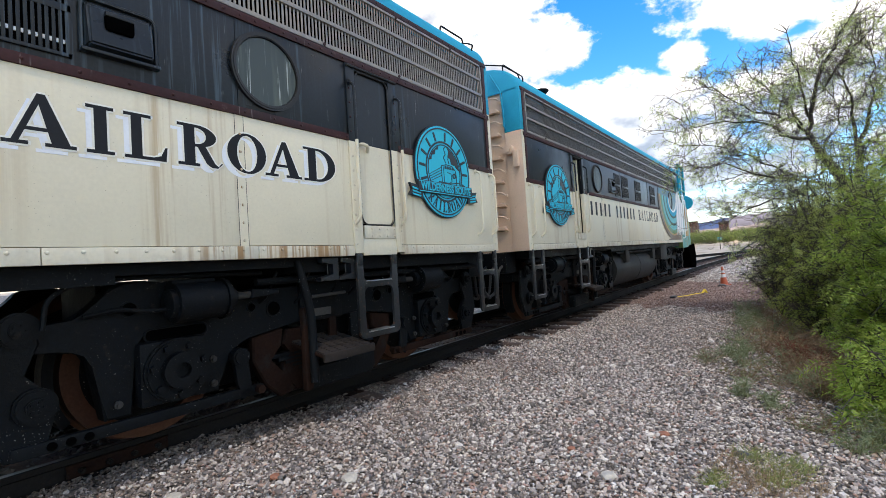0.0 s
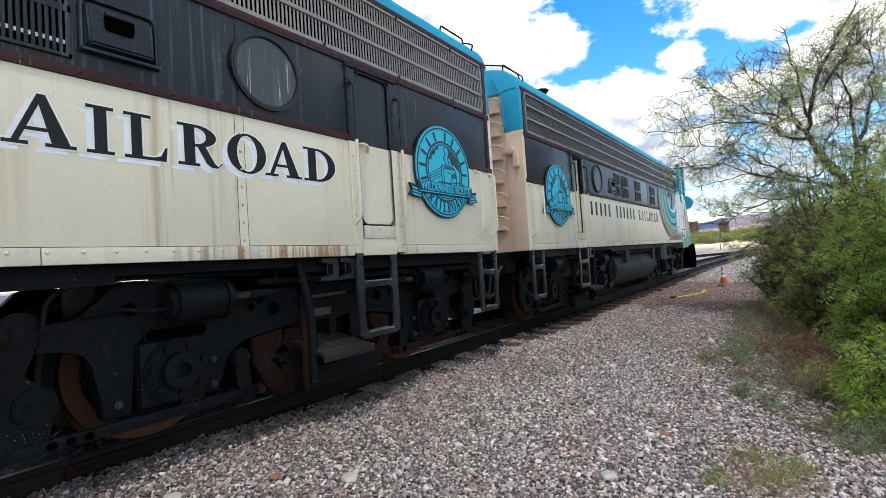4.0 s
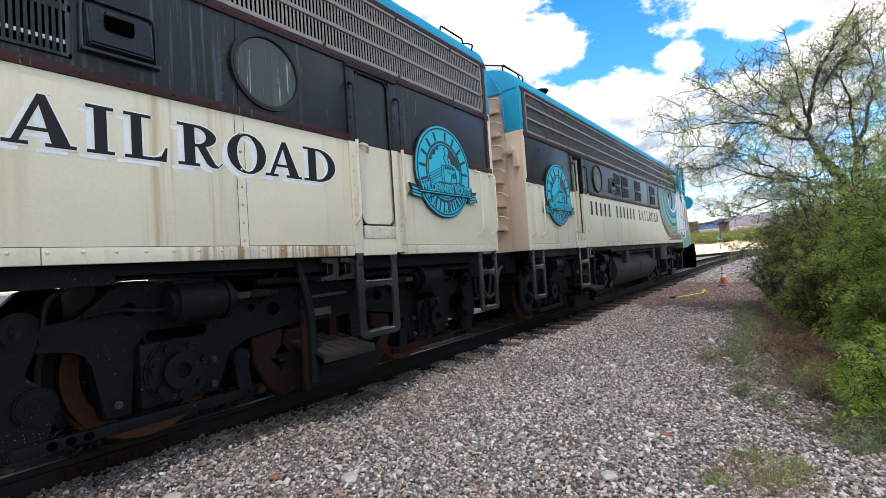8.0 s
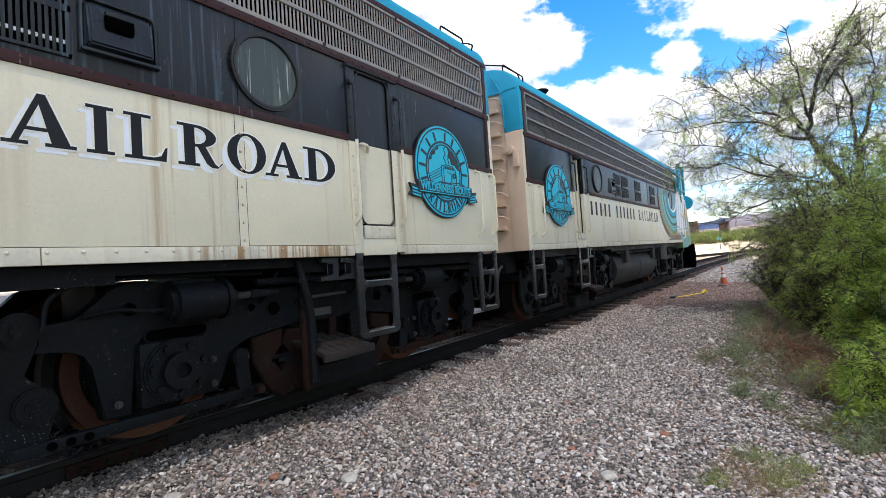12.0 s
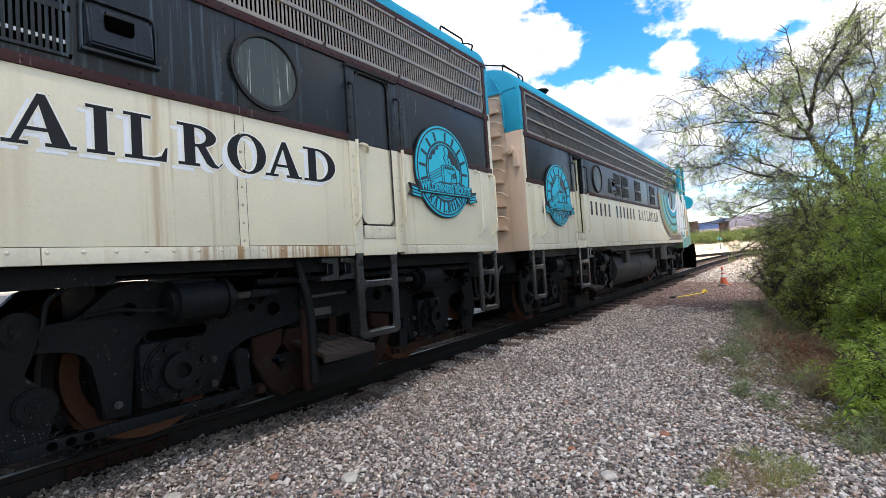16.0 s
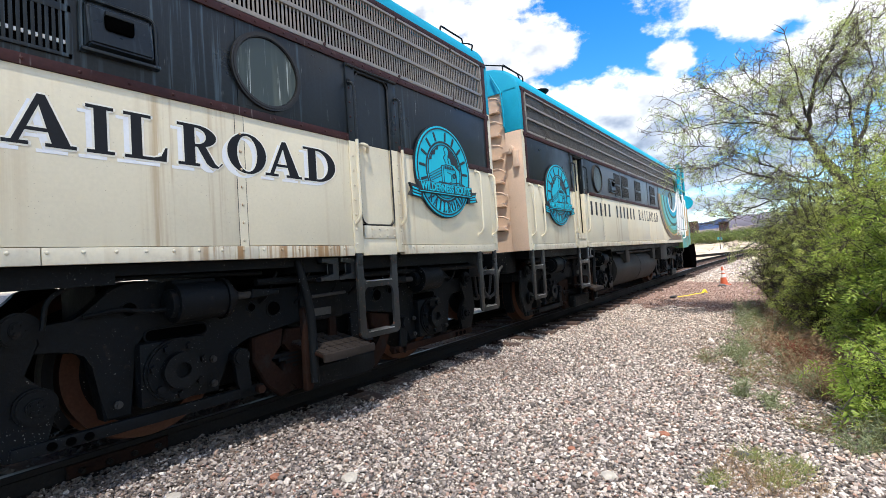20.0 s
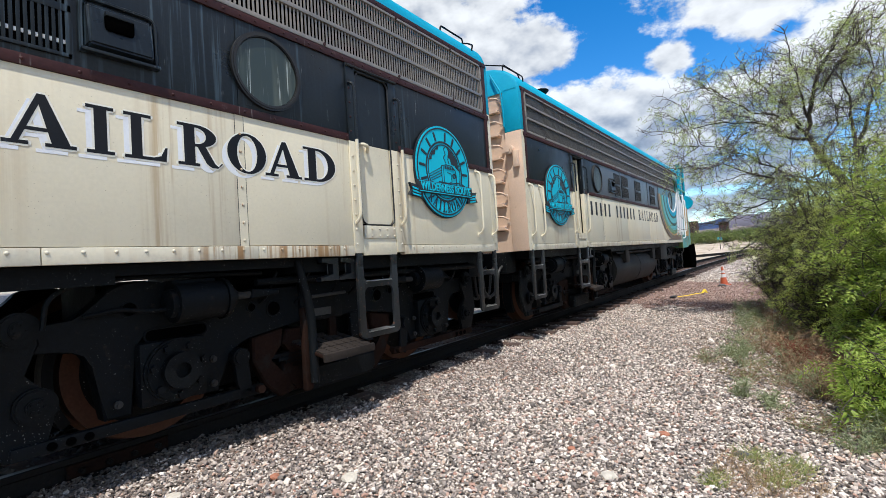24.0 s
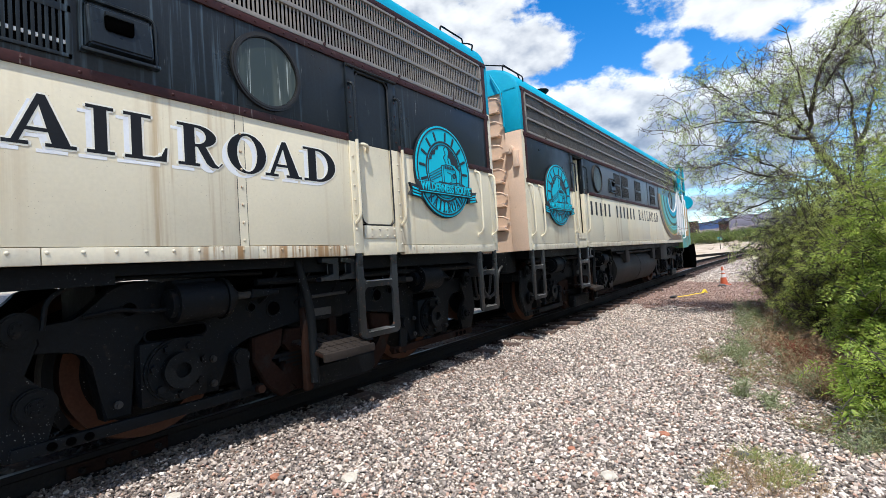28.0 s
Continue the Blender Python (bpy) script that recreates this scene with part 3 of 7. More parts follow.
def stirrup(loco, x0, x1, name="ladder"):
    """Hanging steps: flat stiles joined by rungs, the corners of the openings rounded."""
    bm = B()
    w, top, low, r = 0.075, SILL + 0.02, 0.465, 0.06
    for a, b in ((x0, x0 + w), (x1 - w, x1)):
        box(bm, a, b, 0.0, 0.028, low + r, top, 0.005)
    for z in (0.465, 0.915):
        box(bm, x0 + (r if z < 0.6 else w), x1 - (r if z < 0.6 else w), 0.001, 0.027, z, z + 0.05, 0.004)
        for a, s in ((x0 + w, 1), (x1 - w, -1)):
            arc = [(a + s * (r - r * math.cos(q)), z + 0.05 + r - r * math.sin(q)) for q in [math.pi / 2 * k / 5 for k in range(6)]]
            prism(bm, [(a - s * 0.01, z + 0.04)] + [(a - s * 0.01, z + 0.05 + r)] + arc + [(a + s * r, z + 0.04)], 0.002, 0.026)
    for a, s in ((x0, 1), (x1, -1)):
        arc = [(a + s * (r - r * math.cos(q)), low + r - r * math.sin(q)) for q in [math.pi / 2 * k / 5 for k in range(6)]]
        prism(bm, arc + [(a + s * 0.12, low), (a + s * 0.12, low + r + 0.01), (a, low + r + 0.01)], 0.0015, 0.0265)
    for a, s in ((x0 + w, 1), (x1 - w, -1)):
        z = 0.915
        arc = [(a + s * (r - r * math.cos(q)), z - r + r * math.sin(q)) for q in [math.pi / 2 * k / 5 for k in range(6)]]
        prism(bm, [(a - s * 0.01, z + 0.01), (a - s * 0.01, z - r)] + arc + [(a + s * r, z + 0.01)], 0.002, 0.026)
    ladder = part(name, bm, LADDER_IRON, loco, "black hanging step ladder with rust-worn edges")
    for z in (0.465, 0.915):
        part("tread", box(B(), x0 + w + 0.02, x1 - w - 0.02, -0.012, 0.10, z + 0.05, z + 0.058, 0.003), BRIGHT, ladder, "worn bright step edge")
    for a in (x0 + 0.01, x1 - w + 0.01):
        part("stile_foot", box(B(), a, a + w - 0.02, -0.006, 0.03, SILL - 0.09, SILL + 0.01, 0.006), LADDER_IRON, ladder)
    return ladder


def grab_rail(loco, x, z0, z1, out=0.075, lean=0.0, split=None, low=CREAM, high=CHARCOAL):
    """A vertical pipe rail on two turned-in feet; the paint changes where the body's does."""
    pts = rounded([(x, 0.0, z1 + 0.02), (x + lean, -out, z1), (x + lean, -out, z0), (x, 0.0, z0 - 0.05)], 0.05)
    if split:
        cut = (x + lean, -out, split)
        hi = [q for q in pts if q.z > split] + [Vector(cut)]
        lo = [Vector(cut)] + [q for q in pts if q.z <= split]
        bm = tube(B(), hi, 0.013)
        cyl(bm, (x, 0.0, z1 + 0.02), (x, -0.012, z1 + 0.02), 0.03, 12)
        rail = part("grab_rail", bm, high, loco, "black and cream painted grab rail")
        bm = tube(B(), lo, 0.015)
        cyl(bm, (x, 0.0, z0 - 0.05), (x, -0.012, z0 - 0.05), 0.03, 12)
        part("rail_lower_half", bm, low, rail)
        return rail
    bm = tube(B(), pts, 0.013)
    for z in (z1 + 0.02, z0 - 0.05):
        cyl(bm, (x, 0.0, z), (x, -0.012, z), 0.028, 12)
    return part("grab_rail", bm, low, loco, "cream painted pipe grab rail")


def porthole(loco, x, z, r=0.288, inner=PORT_GLASS):
    bm = B()
    ring(bm, x, z, r - 0.036, r, -0.024, 0.0, 56)
    ring(bm, x, z, r - 0.03, r - 0.015, -0.029, -0.022, 56)
    rim = part("porthole", bm, GASKET, loco, "round porthole window with dusty streaked glass")
    bm = B()
    cyl(bm, (x, -0.012, z), (x, -0.004, z), r - 0.04, 56)
    part("pane", bm, inner, rim, "grey-green dusty glass")


# simple roman capitals as outlines on a unit-high cell
def glyph(bm, ch, x, z, w, h, y0, y1):
    t, s = 0.24 * w, 0.07 * h      # stem and serif
    lay = [y0]

    def bar(a, b, c, d):
        lay[0] -= 0.0001          # strokes lie one over the other
        box(bm, x + a, x + b, lay[0], y1, z + c, z + d)
    if ch == "I":
        bar(0.28 * w, 0.74 * w, 0, h)
        bar(0, w, 0, s)
        bar(0, w, h - s, h)
    elif ch == "L":
        bar(0.16 * w, 0.16 * w + t, 0, h)
        bar(0, 0.62 * w, h - s, h)
        prism(bm, [(x, z), (x + 0.96 * w, z), (x + w, z + 0.32 * h), (x + 0.95 * w, z + 0.32 * h), (x + 0.84 * w, z + 0.12 * h), (x + 0.66 * w, z + s), (x, z + s)], y0 - 0.0005, y1)
    elif ch == "A":
        m = 0.52 * w
        prism(bm, [(x + m - 0.05 * w, z + h), (x + m + 0.06 * w, z + h), (x + 0.93 * w, z + 0.02 * h), (x + 0.66 * w, z + 0.02 * h), (x + m - 0.03 * w, z + 0.8 * h)], y0 - 0.0005, y1)
        prism(bm, [(x + m - 0.05 * w, z + h), (x + m + 0.01 * w, z + 0.9 * h), (x + 0.2 * w, z + 0.02 * h), (x + 0.1 * w, z + 0.02 * h)], y0 - 0.0006, y1)
        bar(0.24 * w, 0.66 * w, 0.28 * h, 0.35 * h)
        bar(0, 0.34 * w, 0, s)
        bar(0.56 * w, w, 0, s)
    elif ch in "DR":
        bar(0.14 * w, 0.14 * w + t, 0, h)
        bar(0, 0.14 * w + t, h - s, h)
        bar(0, (0.14 if ch == "D" else 0.24) * w + t, 0, s)
        top, low = h, (0.0 if ch == "D" else 0.47 * h)
        cx, rx, rz = 0.42 * w, (0.58 if ch == "D" else 0.46) * w, (top - low) / 2
        cz = low + rz
        n = 20
        out = [(x + cx + rx * math.cos(a), z + cz + rz * math.sin(a)) for a in [math.pi / 2 - math.pi * k / n for k in range(n + 1)]]
        inn = [(x + cx + (rx - t) * math.cos(a), z + cz + (rz - s) * math.sin(a)) for a in [math.pi / 2 - math.pi * k / n for k in range(n + 1)]]
        for k in range(n):
            prism(bm, [out[k], out[k + 1], inn[k + 1], inn[k]], y0 - 0.0005, y1)
        bar(0.3 * w, cx, top - s, top)
        bar(0.3 * w, cx, low, low + s)
        if ch == "R":
            prism(bm, [(x + 0.42 * w, z + 0.5 * h), (x + 0.62 * w, z + 0.5 * h), (x + 0.84 * w, z + 0.1 * h), (x + 0.92 * w, z + 0.04 * h), (x + w, z + 0.14 * h),
                       (x + 1.02 * w, z + 0.12 * h), (x + 0.9 * w, z), (x + 0.76 * w, z), (x + 0.64 * w, z + 0.08 * h)], y0 - 0.0006, y1)
    elif ch == "O":
        n = 40
        cx, cz = x + w / 2, z + h / 2
        for k in range(n):
            q = []
            for a, rx, rz in ((k, w / 2, h * 0.53), (k + 1, w / 2, h * 0.53), (k + 1, w / 2 - t, h * 0.53 - s * 0.8), (k, w / 2 - t, h * 0.53 - s * 0.8)):
                q.append((cx + rx * math.cos(a * math.tau / n), cz + rz * math.sin(a * math.tau / n)))
            prism(bm, q, y0, y1)
    return bm


def lettering(loco, word, z, h, shade=True):
    """word: capital, start, width."""
    for ch, x, w in word:
        if shade:
            part("letter_shadow", glyph(B(), ch, x - 0.038, z - 0.033, w, h, -0.0012, 0.0), LETTER_PALE, loco, "pale blue drop shadow of a painted letter")
            bm = B()
            for k, (dx, dz) in enumerate(((0.011, 0.0), (-0.011, 0.0), (0.0, 0.010), (0.0, -0.010))):
                glyph(bm, ch, x + dx, z + dz, w, h, -0.0024 - 0.00002 * k, 0.0)
            part("letter_outline", bm, LETTER_EDGE, loco, "cream outline round a painted letter")
        part("letter", glyph(B(), ch, x, z, w, h, -0.0038 if shade else -0.002, 0.0), LETTER_DARK, loco, "dark painted roman capital letter")


def text_mesh(body, size):
    cu = bpy.data.curves.new("words", "FONT")
    cu.body, cu.size, cu.extrude, cu.offset = body, size, 0.003, 0.0025
    cu.align_x, cu.align_y = "CENTER", "CENTER"
    ob = new("words", cu)
    me = bpy.data.meshes.new_from_object(ob.evaluated_get(bpy.context.evaluated_depsgraph_get()))
    bpy.data.objects.remove(ob)
    me.transform(Matrix.Rotation(math.pi / 2, 4, "X"))
    return me


def badge(loco, x, z, r=0.515):
    """A raised round sign with rings, a banner and a drawn scene."""
    bm = B()
    cyl(bm, (x, -0.010, z), (x, -0.036, z), r, 72, bev=0.004)
    box(bm, x - 0.1, x + 0.1, -0.012, 0.0, z - 0.2, z + 0.2)
    plate = part("sign", bm, SIGN_DARK, loco, "round raised turquoise and navy railroad sign with a banner")
    F = -0.036

    def on(name, bmx, mat, lab=""):
        part(name, bmx, mat, plate, lab)
    on("field", cyl(B(), (x, F, z), (x, F - 0.006, z), r - 0.012, 72), SIGN_TEAL, "turquoise sign face")
    on("outer_ring", ring(B(), x, z, r - 0.045, r - 0.03, F - 0.010, F - 0.004, 72), SIGN_DARK)
    on("inner_ring", ring(B(), x, z, 0.318, 0.338, F - 0.010, F - 0.004, 72), SIGN_DARK)
    on("inner_ring", ring(B(), x, z, 0.292, 0.302, F - 0.010, F - 0.004, 72), SIGN_DARK)
    # upper name as plain bars, one for each character
    for k in range(11):
        a = radians(196 - k * 20.8 - (8 if k > 4 else 0))
        m = Matrix.Translation((x + 0.395 * math.cos(a), F - 0.007, z + 0.395 * math.sin(a))) @ Matrix.Rotation(math.pi / 2 - a, 4, "Y")
        bm = box(B(), -0.014, 0.014, -0.003, 0.003, -0.05, 0.05)
        bm.transform(m)
        on("name_bar", bm, SIGN_DARK)
    for k, ch in enumerate("RAILROAD"):
        a = radians(-132 + k * 12.2)
        bm = glyph(B(), ch, -0.036 if ch != "I" else -0.018, -0.058, 0.074 if ch != "I" else 0.036, 0.115, -0.003, 0.003)
        bm.transform(Matrix.Translation((x + 0.395 * math.cos(a), F - 0.007, z + 0.395 * math.sin(a))) @ Matrix.Rotation(-math.pi / 2 - a, 4, "Y"))
        on("letter", bm, SIGN_DARK)
    # drawn scene: cliffs against a dark sky, an outlined engine, its smoke
    def stroke(name, pts, w=0.009, mat=SIGN_DARK, lift=0.0):
        bm = B()
        for k, ((ax, az), (bx, bz)) in enumerate(zip(pts, pts[1:])):
            d = Vector((bx - ax, bz - az)).normalized() * w / 2
            prism(bm, [(x + ax - d.y, z + az + d.x), (x + bx - d.y, z + bz + d.x), (x + bx + d.y, z + bz - d.x), (x + ax + d.y, z + az - d.x)], F - 0.009 - lift - 0.0001 * k, F - 0.004)
        on(name, bm, mat)
    on("cliff", prism(B(), [(x + 0.06, z + 0.285), (x + 0.16, z + 0.24), (x + 0.24, z + 0.16), (x + 0.285, z + 0.04), (x + 0.25, z + 0.05), (x + 0.20, z + 0.09),
                            (x + 0.13, z + 0.10), (x + 0.12, z + 0.16), (x + 0.07, z + 0.17), (x + 0.09, z + 0.24)], F - 0.009, F - 0.004), SIGN_DARK)
    on("cliff", prism(B(), [(x - 0.27, z + 0.10), (x - 0.21, z + 0.20), (x - 0.10, z + 0.275), (x - 0.10, z + 0.235), (x - 0.15, z + 0.225), (x - 0.17, z + 0.17), (x - 0.22, z + 0.16), (x - 0.23, z + 0.11)],
                       F - 0.009, F - 0.004), SIGN_DARK)
    stroke("plume", [(0.03, 0.10), (-0.01, 0.16), (0.03, 0.20), (0.0, 0.26), (0.04, 0.285)])
    stroke("plume", [(0.09, 0.10), (0.07, 0.15), (0.10, 0.19)])
    for k in range(4):
        stroke("drawn_line", [(-0.285 + 0.01 * k, -0.055 - 0.022 * k), (-0.06, 0.045 - 0.03 * k)], 0.007)
    stroke("drawn_engine", [(-0.06, 0.06), (0.03, 0.085), (0.15, 0.075), (0.21, 0.03), (0.225, -0.05), (0.21, -0.13)])
    stroke("drawn_engine", [(-0.06, 0.06), (-0.055, -0.13)])
    stroke("drawn_engine", [(-0.02, 0.055), (-0.015, -0.13)], 0.007)
    stroke("drawn_engine", [(0.05, 0.0), (0.12, -0.01), (0.13, -0.10), (0.07, -0.12)], 0.007)
    for k in range(4):
        on("drawn_window", prism(B(), [(x + 0.0 + 0.045 * k, z + 0.035), (x + 0.035 + 0.045 * k, z + 0.035), (x + 0.03 + 0.045 * k, z + 0.07 - 0.003 * k), (x + 0.005 + 0.045 * k, z + 0.07 - 0.003 * k)], F - 0.0125, F - 0.008), SIGN_DARK)
    on("drawn_lamp", ring(B(), x + 0.175, z - 0.03, 0.016, 0.032, F - 0.0125, F - 0.008, 24), SIGN_DARK)
    stroke("drawn_line", [(-0.12, -0.12), (0.1, -0.125), (0.27, -0.10)], 0.012)
    # banner with folded tails
    zb = z - 0.20
    for s in (-1, 1):
        tail = part("banner_tail", prism(B(), [(x + s * 0.42, zb + 0.0), (x + s * 0.63, zb + 0.02), (x + s * 0.585, zb - 0.04), (x + s * 0.64, zb - 0.10), (x + s * 0.42, zb - 0.13)],
                                         -0.052, -0.024, 0.003), SIGN_DARK, plate)
        for k in range(3):
            zz = zb - 0.025 - 0.032 * k
            on("tail_stripe", prism(B(), [(x + s * 0.46, zz - 0.010), (x + s * 0.595, zz + 0.008), (x + s * 0.58, zz - 0.012), (x + s * 0.46, zz - 0.026)], -0.057, -0.044), SIGN_TEAL)
    on("banner", box(B(), x - 0.50, x + 0.50, -0.066, -0.029, zb - 0.065, zb + 0.065, 0.006), SIGN_DARK, "navy banner across the sign")
    on("banner_line", box(B(), x - 0.49, x + 0.49, -0.069, -0.064, zb + 0.048, zb + 0.056), SIGN_TEAL)
    on("banner_line", box(B(), x - 0.49, x + 0.49, -0.069, -0.064, zb - 0.056, zb - 0.048), SIGN_TEAL)
    me = text_mesh("WILDERNESS ROUTE", 0.112)
    wide = max(v.co.x for v in me.vertices) - min(v.co.x for v in me.vertices)
    me.transform(Matrix.Diagonal((0.93 / wide, 1, 1, 1)))
    me.transform(Matrix.Translation((x, -0.068, zb)))
    part("banner_words", me, SIGN_TEAL, plate, "turquoise slogan letters")


def louvre_panel(loco, x0, x1, z0, z1, slat, pitch=0.0285):
    bm = B()
    f = 0.02
    for a, b, c, d in ((x0, x1, z0, z0 + f), (x0, x1, z1 - f, z1), (x0, x0 + f, z0, z1), (x1 - f, x1, z0, z1), (x0, x1, (z0 + z1) / 2 - 0.02, (z0 + z1) / 2 + 0.02)):
        box(bm, a, b, -0.018, 0.0, c, d, 0.003)
    p = part("louvre_panel", bm, CHARCOAL, loco, "dark slotted air-intake panel")
    bm = B()
    x = x0 + f
    while x < x1 - f:
        box(bm, x, x + pitch * 0.6, -0.016, -0.008, z0 + f, z1 - f, 0.003)
        x += pitch
    part("slats", bm, slat, p, kind="stuff")
    # white tabs, added to paint the light that shows through the slots
    if slat is CHARCOAL:
        bm = B()
        k = x0 + f + pitch * 0.66
        while k < x1 - f:
            box(bm, k, k + 0.010, -0.009, -0.004, z0 + 0.07, z0 + 0.092)
            k += pitch
        part("slot_light_tabs", bm, WHITE_PAINT, p, "row of small white tabs standing in for light through slots", "stuff")
    # black sheet paints the dark behind the slots
    part("intake_shade_sheet", box(B(), x0 + 0.01, x1 - 0.01, -0.003, -0.001, z0 + 0.01, z1 - 0.01), SHADE_BLACK, p)


def make_loco(name, label, sgn, front=True, door_open=False, tan_end=False, feathers=False):
    L = 12.4
    loco = thing(name, label, "locomotive", "coupled diesel locomotives")
    X = lambda u: sgn * u
    R2 = lambda a, b: tuple(sorted((X(a), X(b))))
    D0, D1 = 1.88, 2.53          # door posts' outer edges
    O0, O1 = 1.985, 2.425        # door opening
    # --- side skins, both sides
    joints = [0.12, D0, 3.55, 5.4, 7.6, 9.3, 11.0, L]
    for t in (0, 1):
        Y = side_of(t)
        yy = sorted((Y(0.0), Y(0.045)))
        spans = [(0.12, D0)] + [(D1, 3.55)] + list(zip(joints[2:], joints[3:])) if t == 0 else [(0.12, 5.4), (5.4, L)]
        for a, b in spans:
            part("side_panel", box(B(), *R2(a + 0.003, b - 0.003), *yy, STRIP + 0.004, BELT0, 0.004), CREAM, loco, "cream painted steel side panel with rust runs")
            part("side_panel", box(B(), *R2(a + 0.0015, b - 0.0015), *yy, BELT1, LOW, 0.004), CHARCOAL if not (feathers and a > 3) else GREY_BLUE, loco, "charcoal painted steel upper side panel")
        yo = sorted((Y(-0.006), Y(0.05)))
        for a, b in ([(0.12, D0), (D1, 3.45), (3.45, 4.66), (4.66, 8.0), (8.0, L)] if t == 0 else [(0.12, L)]):
            part("sill_strip", box(B(), *R2(a + 0.0025, b - 0.0025), *yo, SILL, STRIP, 0.004), RUSTY_CREAM, loco, "rust-stained riveted cream sill strip")
        yo = sorted((Y(-0.012), Y(0.05)))
        for a, b in ([(0.05, D0), (D1, L)] if t == 0 else [(0.05, L)]):
            part("belt_strip", box(B(), *R2(a, b), *yo, BELT0, BELT1, 0.004), BROWN, loco, "brown riveted belt strip")
        part("grille_sill", box(B(), *R2(0.05, L), *yo, LOW, GR0, 0.004), BROWN, loco, "brown riveted strip under the grille")
        part("grille_header", box(B(), *R2(0.05, L), *yo, GR1, EAVE, 0.004), BROWN, loco)
        part("corner_strip", box(B(), *R2(0.085, 0.15), *sorted((Y(-0.009), Y(0.05))), BELT1, GR1, 0.003), BROWN, loco)
        # corner posts at the coupled end
        part("corner_post", box(B(), *R2(0.0, 0.12), *sorted((Y(0.006 if tan_end else 0.0), Y(0.28))), SILL, 3.0, 0.012), TAN if tan_end else CREAM, loco, "tan corner post" if tan_end else "cream corner post")
        if tan_end:
            part("corner_skin", box(B(), *R2(0.004, 0.12), *sorted((Y(0.0), Y(0.005))), SILL, 3.0), CREAM, loco, "cream side of the corner post")
        part("corner_post", box(B(), *R2(0.0, 0.12), *sorted((Y(0.0), Y(0.28))), 3.002, EAVE, 0.018), TEAL, loco, "turquoise corner post")
    # --- grille: sheet painting the dark behind, frame bars, many upright slats
    part("grille_shade_sheet", box(B(), *R2(0.15, L - 0.6), 0.10, 0.12, GR0, GR1), SHADE_BLACK, loco)
    gx0, gx1 = 0.175, L - 0.9
    bm = B()
    bars = [(GR0 + 0.004, GR0 + 0.04), (3.192, 3.226), (3.394, 3.428), (GR1 - 0.03, GR1 - 0.004)]
    for a, b in bars:
        box(bm, *R2(gx0, gx1), -0.012, 0.03, a, b, 0.004)
    box(bm, *R2(gx0, gx0 + 0.03), -0.012, 0.03, GR0 + 0.004, GR1 - 0.004, 0.004)
    grille = part("roof_grille", bm, STEEL, loco, "weathered stainless steel air grille with upright slats")
    v, f = [], []
    pitch = 0.036
    n = int((gx1 - gx0 - 0.04) / pitch)
    for i in range(n):
        u = gx0 + 0.04 + i * pitch
        for (a0, a1), (b0, b1) in zip(bars, bars[1:]):
            k = len(v)
            for du, y in ((0.0, 0.0), (0.0165, 0.0), (0.0165, 0.005), (0.0, 0.005)):
                v += [(X(u + du), y, a1 - 0.002), (X(u + du), y, b0 + 0.002)]
            for j in range(4):
                p, q = k + 2 * j, k + 2 * ((j + 1) % 4)
                f.append((p, q, q + 1, p + 1))
    part("slats", mesh_from("slats", v, f, SLAT_DARK if tan_end else STEEL, False), STEEL, grille, kind="stuff")
    bm = B()
    for i in range(12):
        u = 0.85 + i * 0.95
        cyl(bm, (X(u), -0.02, GR1 - 0.017), (X(u), -0.008, GR1 - 0.017), 0.014, 8)
        cyl(bm, (X(u), -0.02, GR0 + 0.02), (X(u), -0.008, GR0 + 0.02), 0.014, 8)
    part("grille_bolts", bm, BROWN, grille, kind="stuff")
    # --- roof skin
    prof = [(y, z) for y, z in ROOF] + [(3.0 - y, z) for y, z in ROOF[::-1][1:]]
    bm = B()
    rows = []
    stations = [(0.0, 0.04), (0.02, 0.012), (0.06, 0.0), (L, 0.0)]
    for u, shrink in stations:
        rows.append([bm.verts.new((X(u), y + (shrink if y < 1.5 else -shrink), z - shrink)) for y, z in prof])
    for a, b in zip(rows, rows[1:]):
        for k in range(len(prof) - 1):
            bm.faces.new((a[k], a[k + 1], b[k + 1], b[k]))
    for rw in (rows[0], rows[-1]):
        bm.faces.new(rw)
    bm.faces.new([rw[0] for rw in rows] + [rw[-1] for rw in rows][::-1])
    roof = part("roof", bm, TEAL, loco, "turquoise painted rounded roof")
    for i in range(14):
        u = 3.4 + i * 0.55
        part("roof_cleat", box(B(), *R2(u, u + 0.03), 0.24, 0.28, 3.955, 3.99, 0.005), TEAL, roof)
    # roof grab irons
    for u0, u1, y in ((0.10, 0.60, 0.28),):
        pts = rounded([(X(u0), y, 3.95), (X(u0), y, 4.08), (X(u1), y, 4.08), (X(u1 + 0.04), y - 0.02, 3.95)], 0.04)
        part("grab_iron", tube(B(), pts, 0.011), BLACK_IRON, roof, "dark roof grab iron")
    pts = rounded([(X(0.04), 0.62, 4.06), (X(0.04), 0.60, 4.15), (X(0.04), 0.24, 4.03), (X(0.26), 0.03, 3.86), (X(0.28), 0.05, 3.76)], 0.04)
    part("grab_iron", tube(B(), pts, 0.011), BLACK_IRON, roof, "dark roof grab iron")
    bm = B()
    cyl(bm, (X(2.3), 0.62, 4.05), (X(2.3), 0.62, 4.24), 0.05, 14)
    cyl(bm, (X(2.3), 0.62, 4.23), (X(2.3), 0.62, 4.30), 0.06, 20, 0.14)
    cyl(bm, (X(2.3), 0.62, 4.30), (X(2.3), 0.62, 4.33), 0.14, 20, bev=0.01)
    part("roof_vent", bm, BLACK_IRON, roof, "black mushroom roof vent")
    for i in range(4):
        u = 4.2 + 1.9 * i
        bm = B()
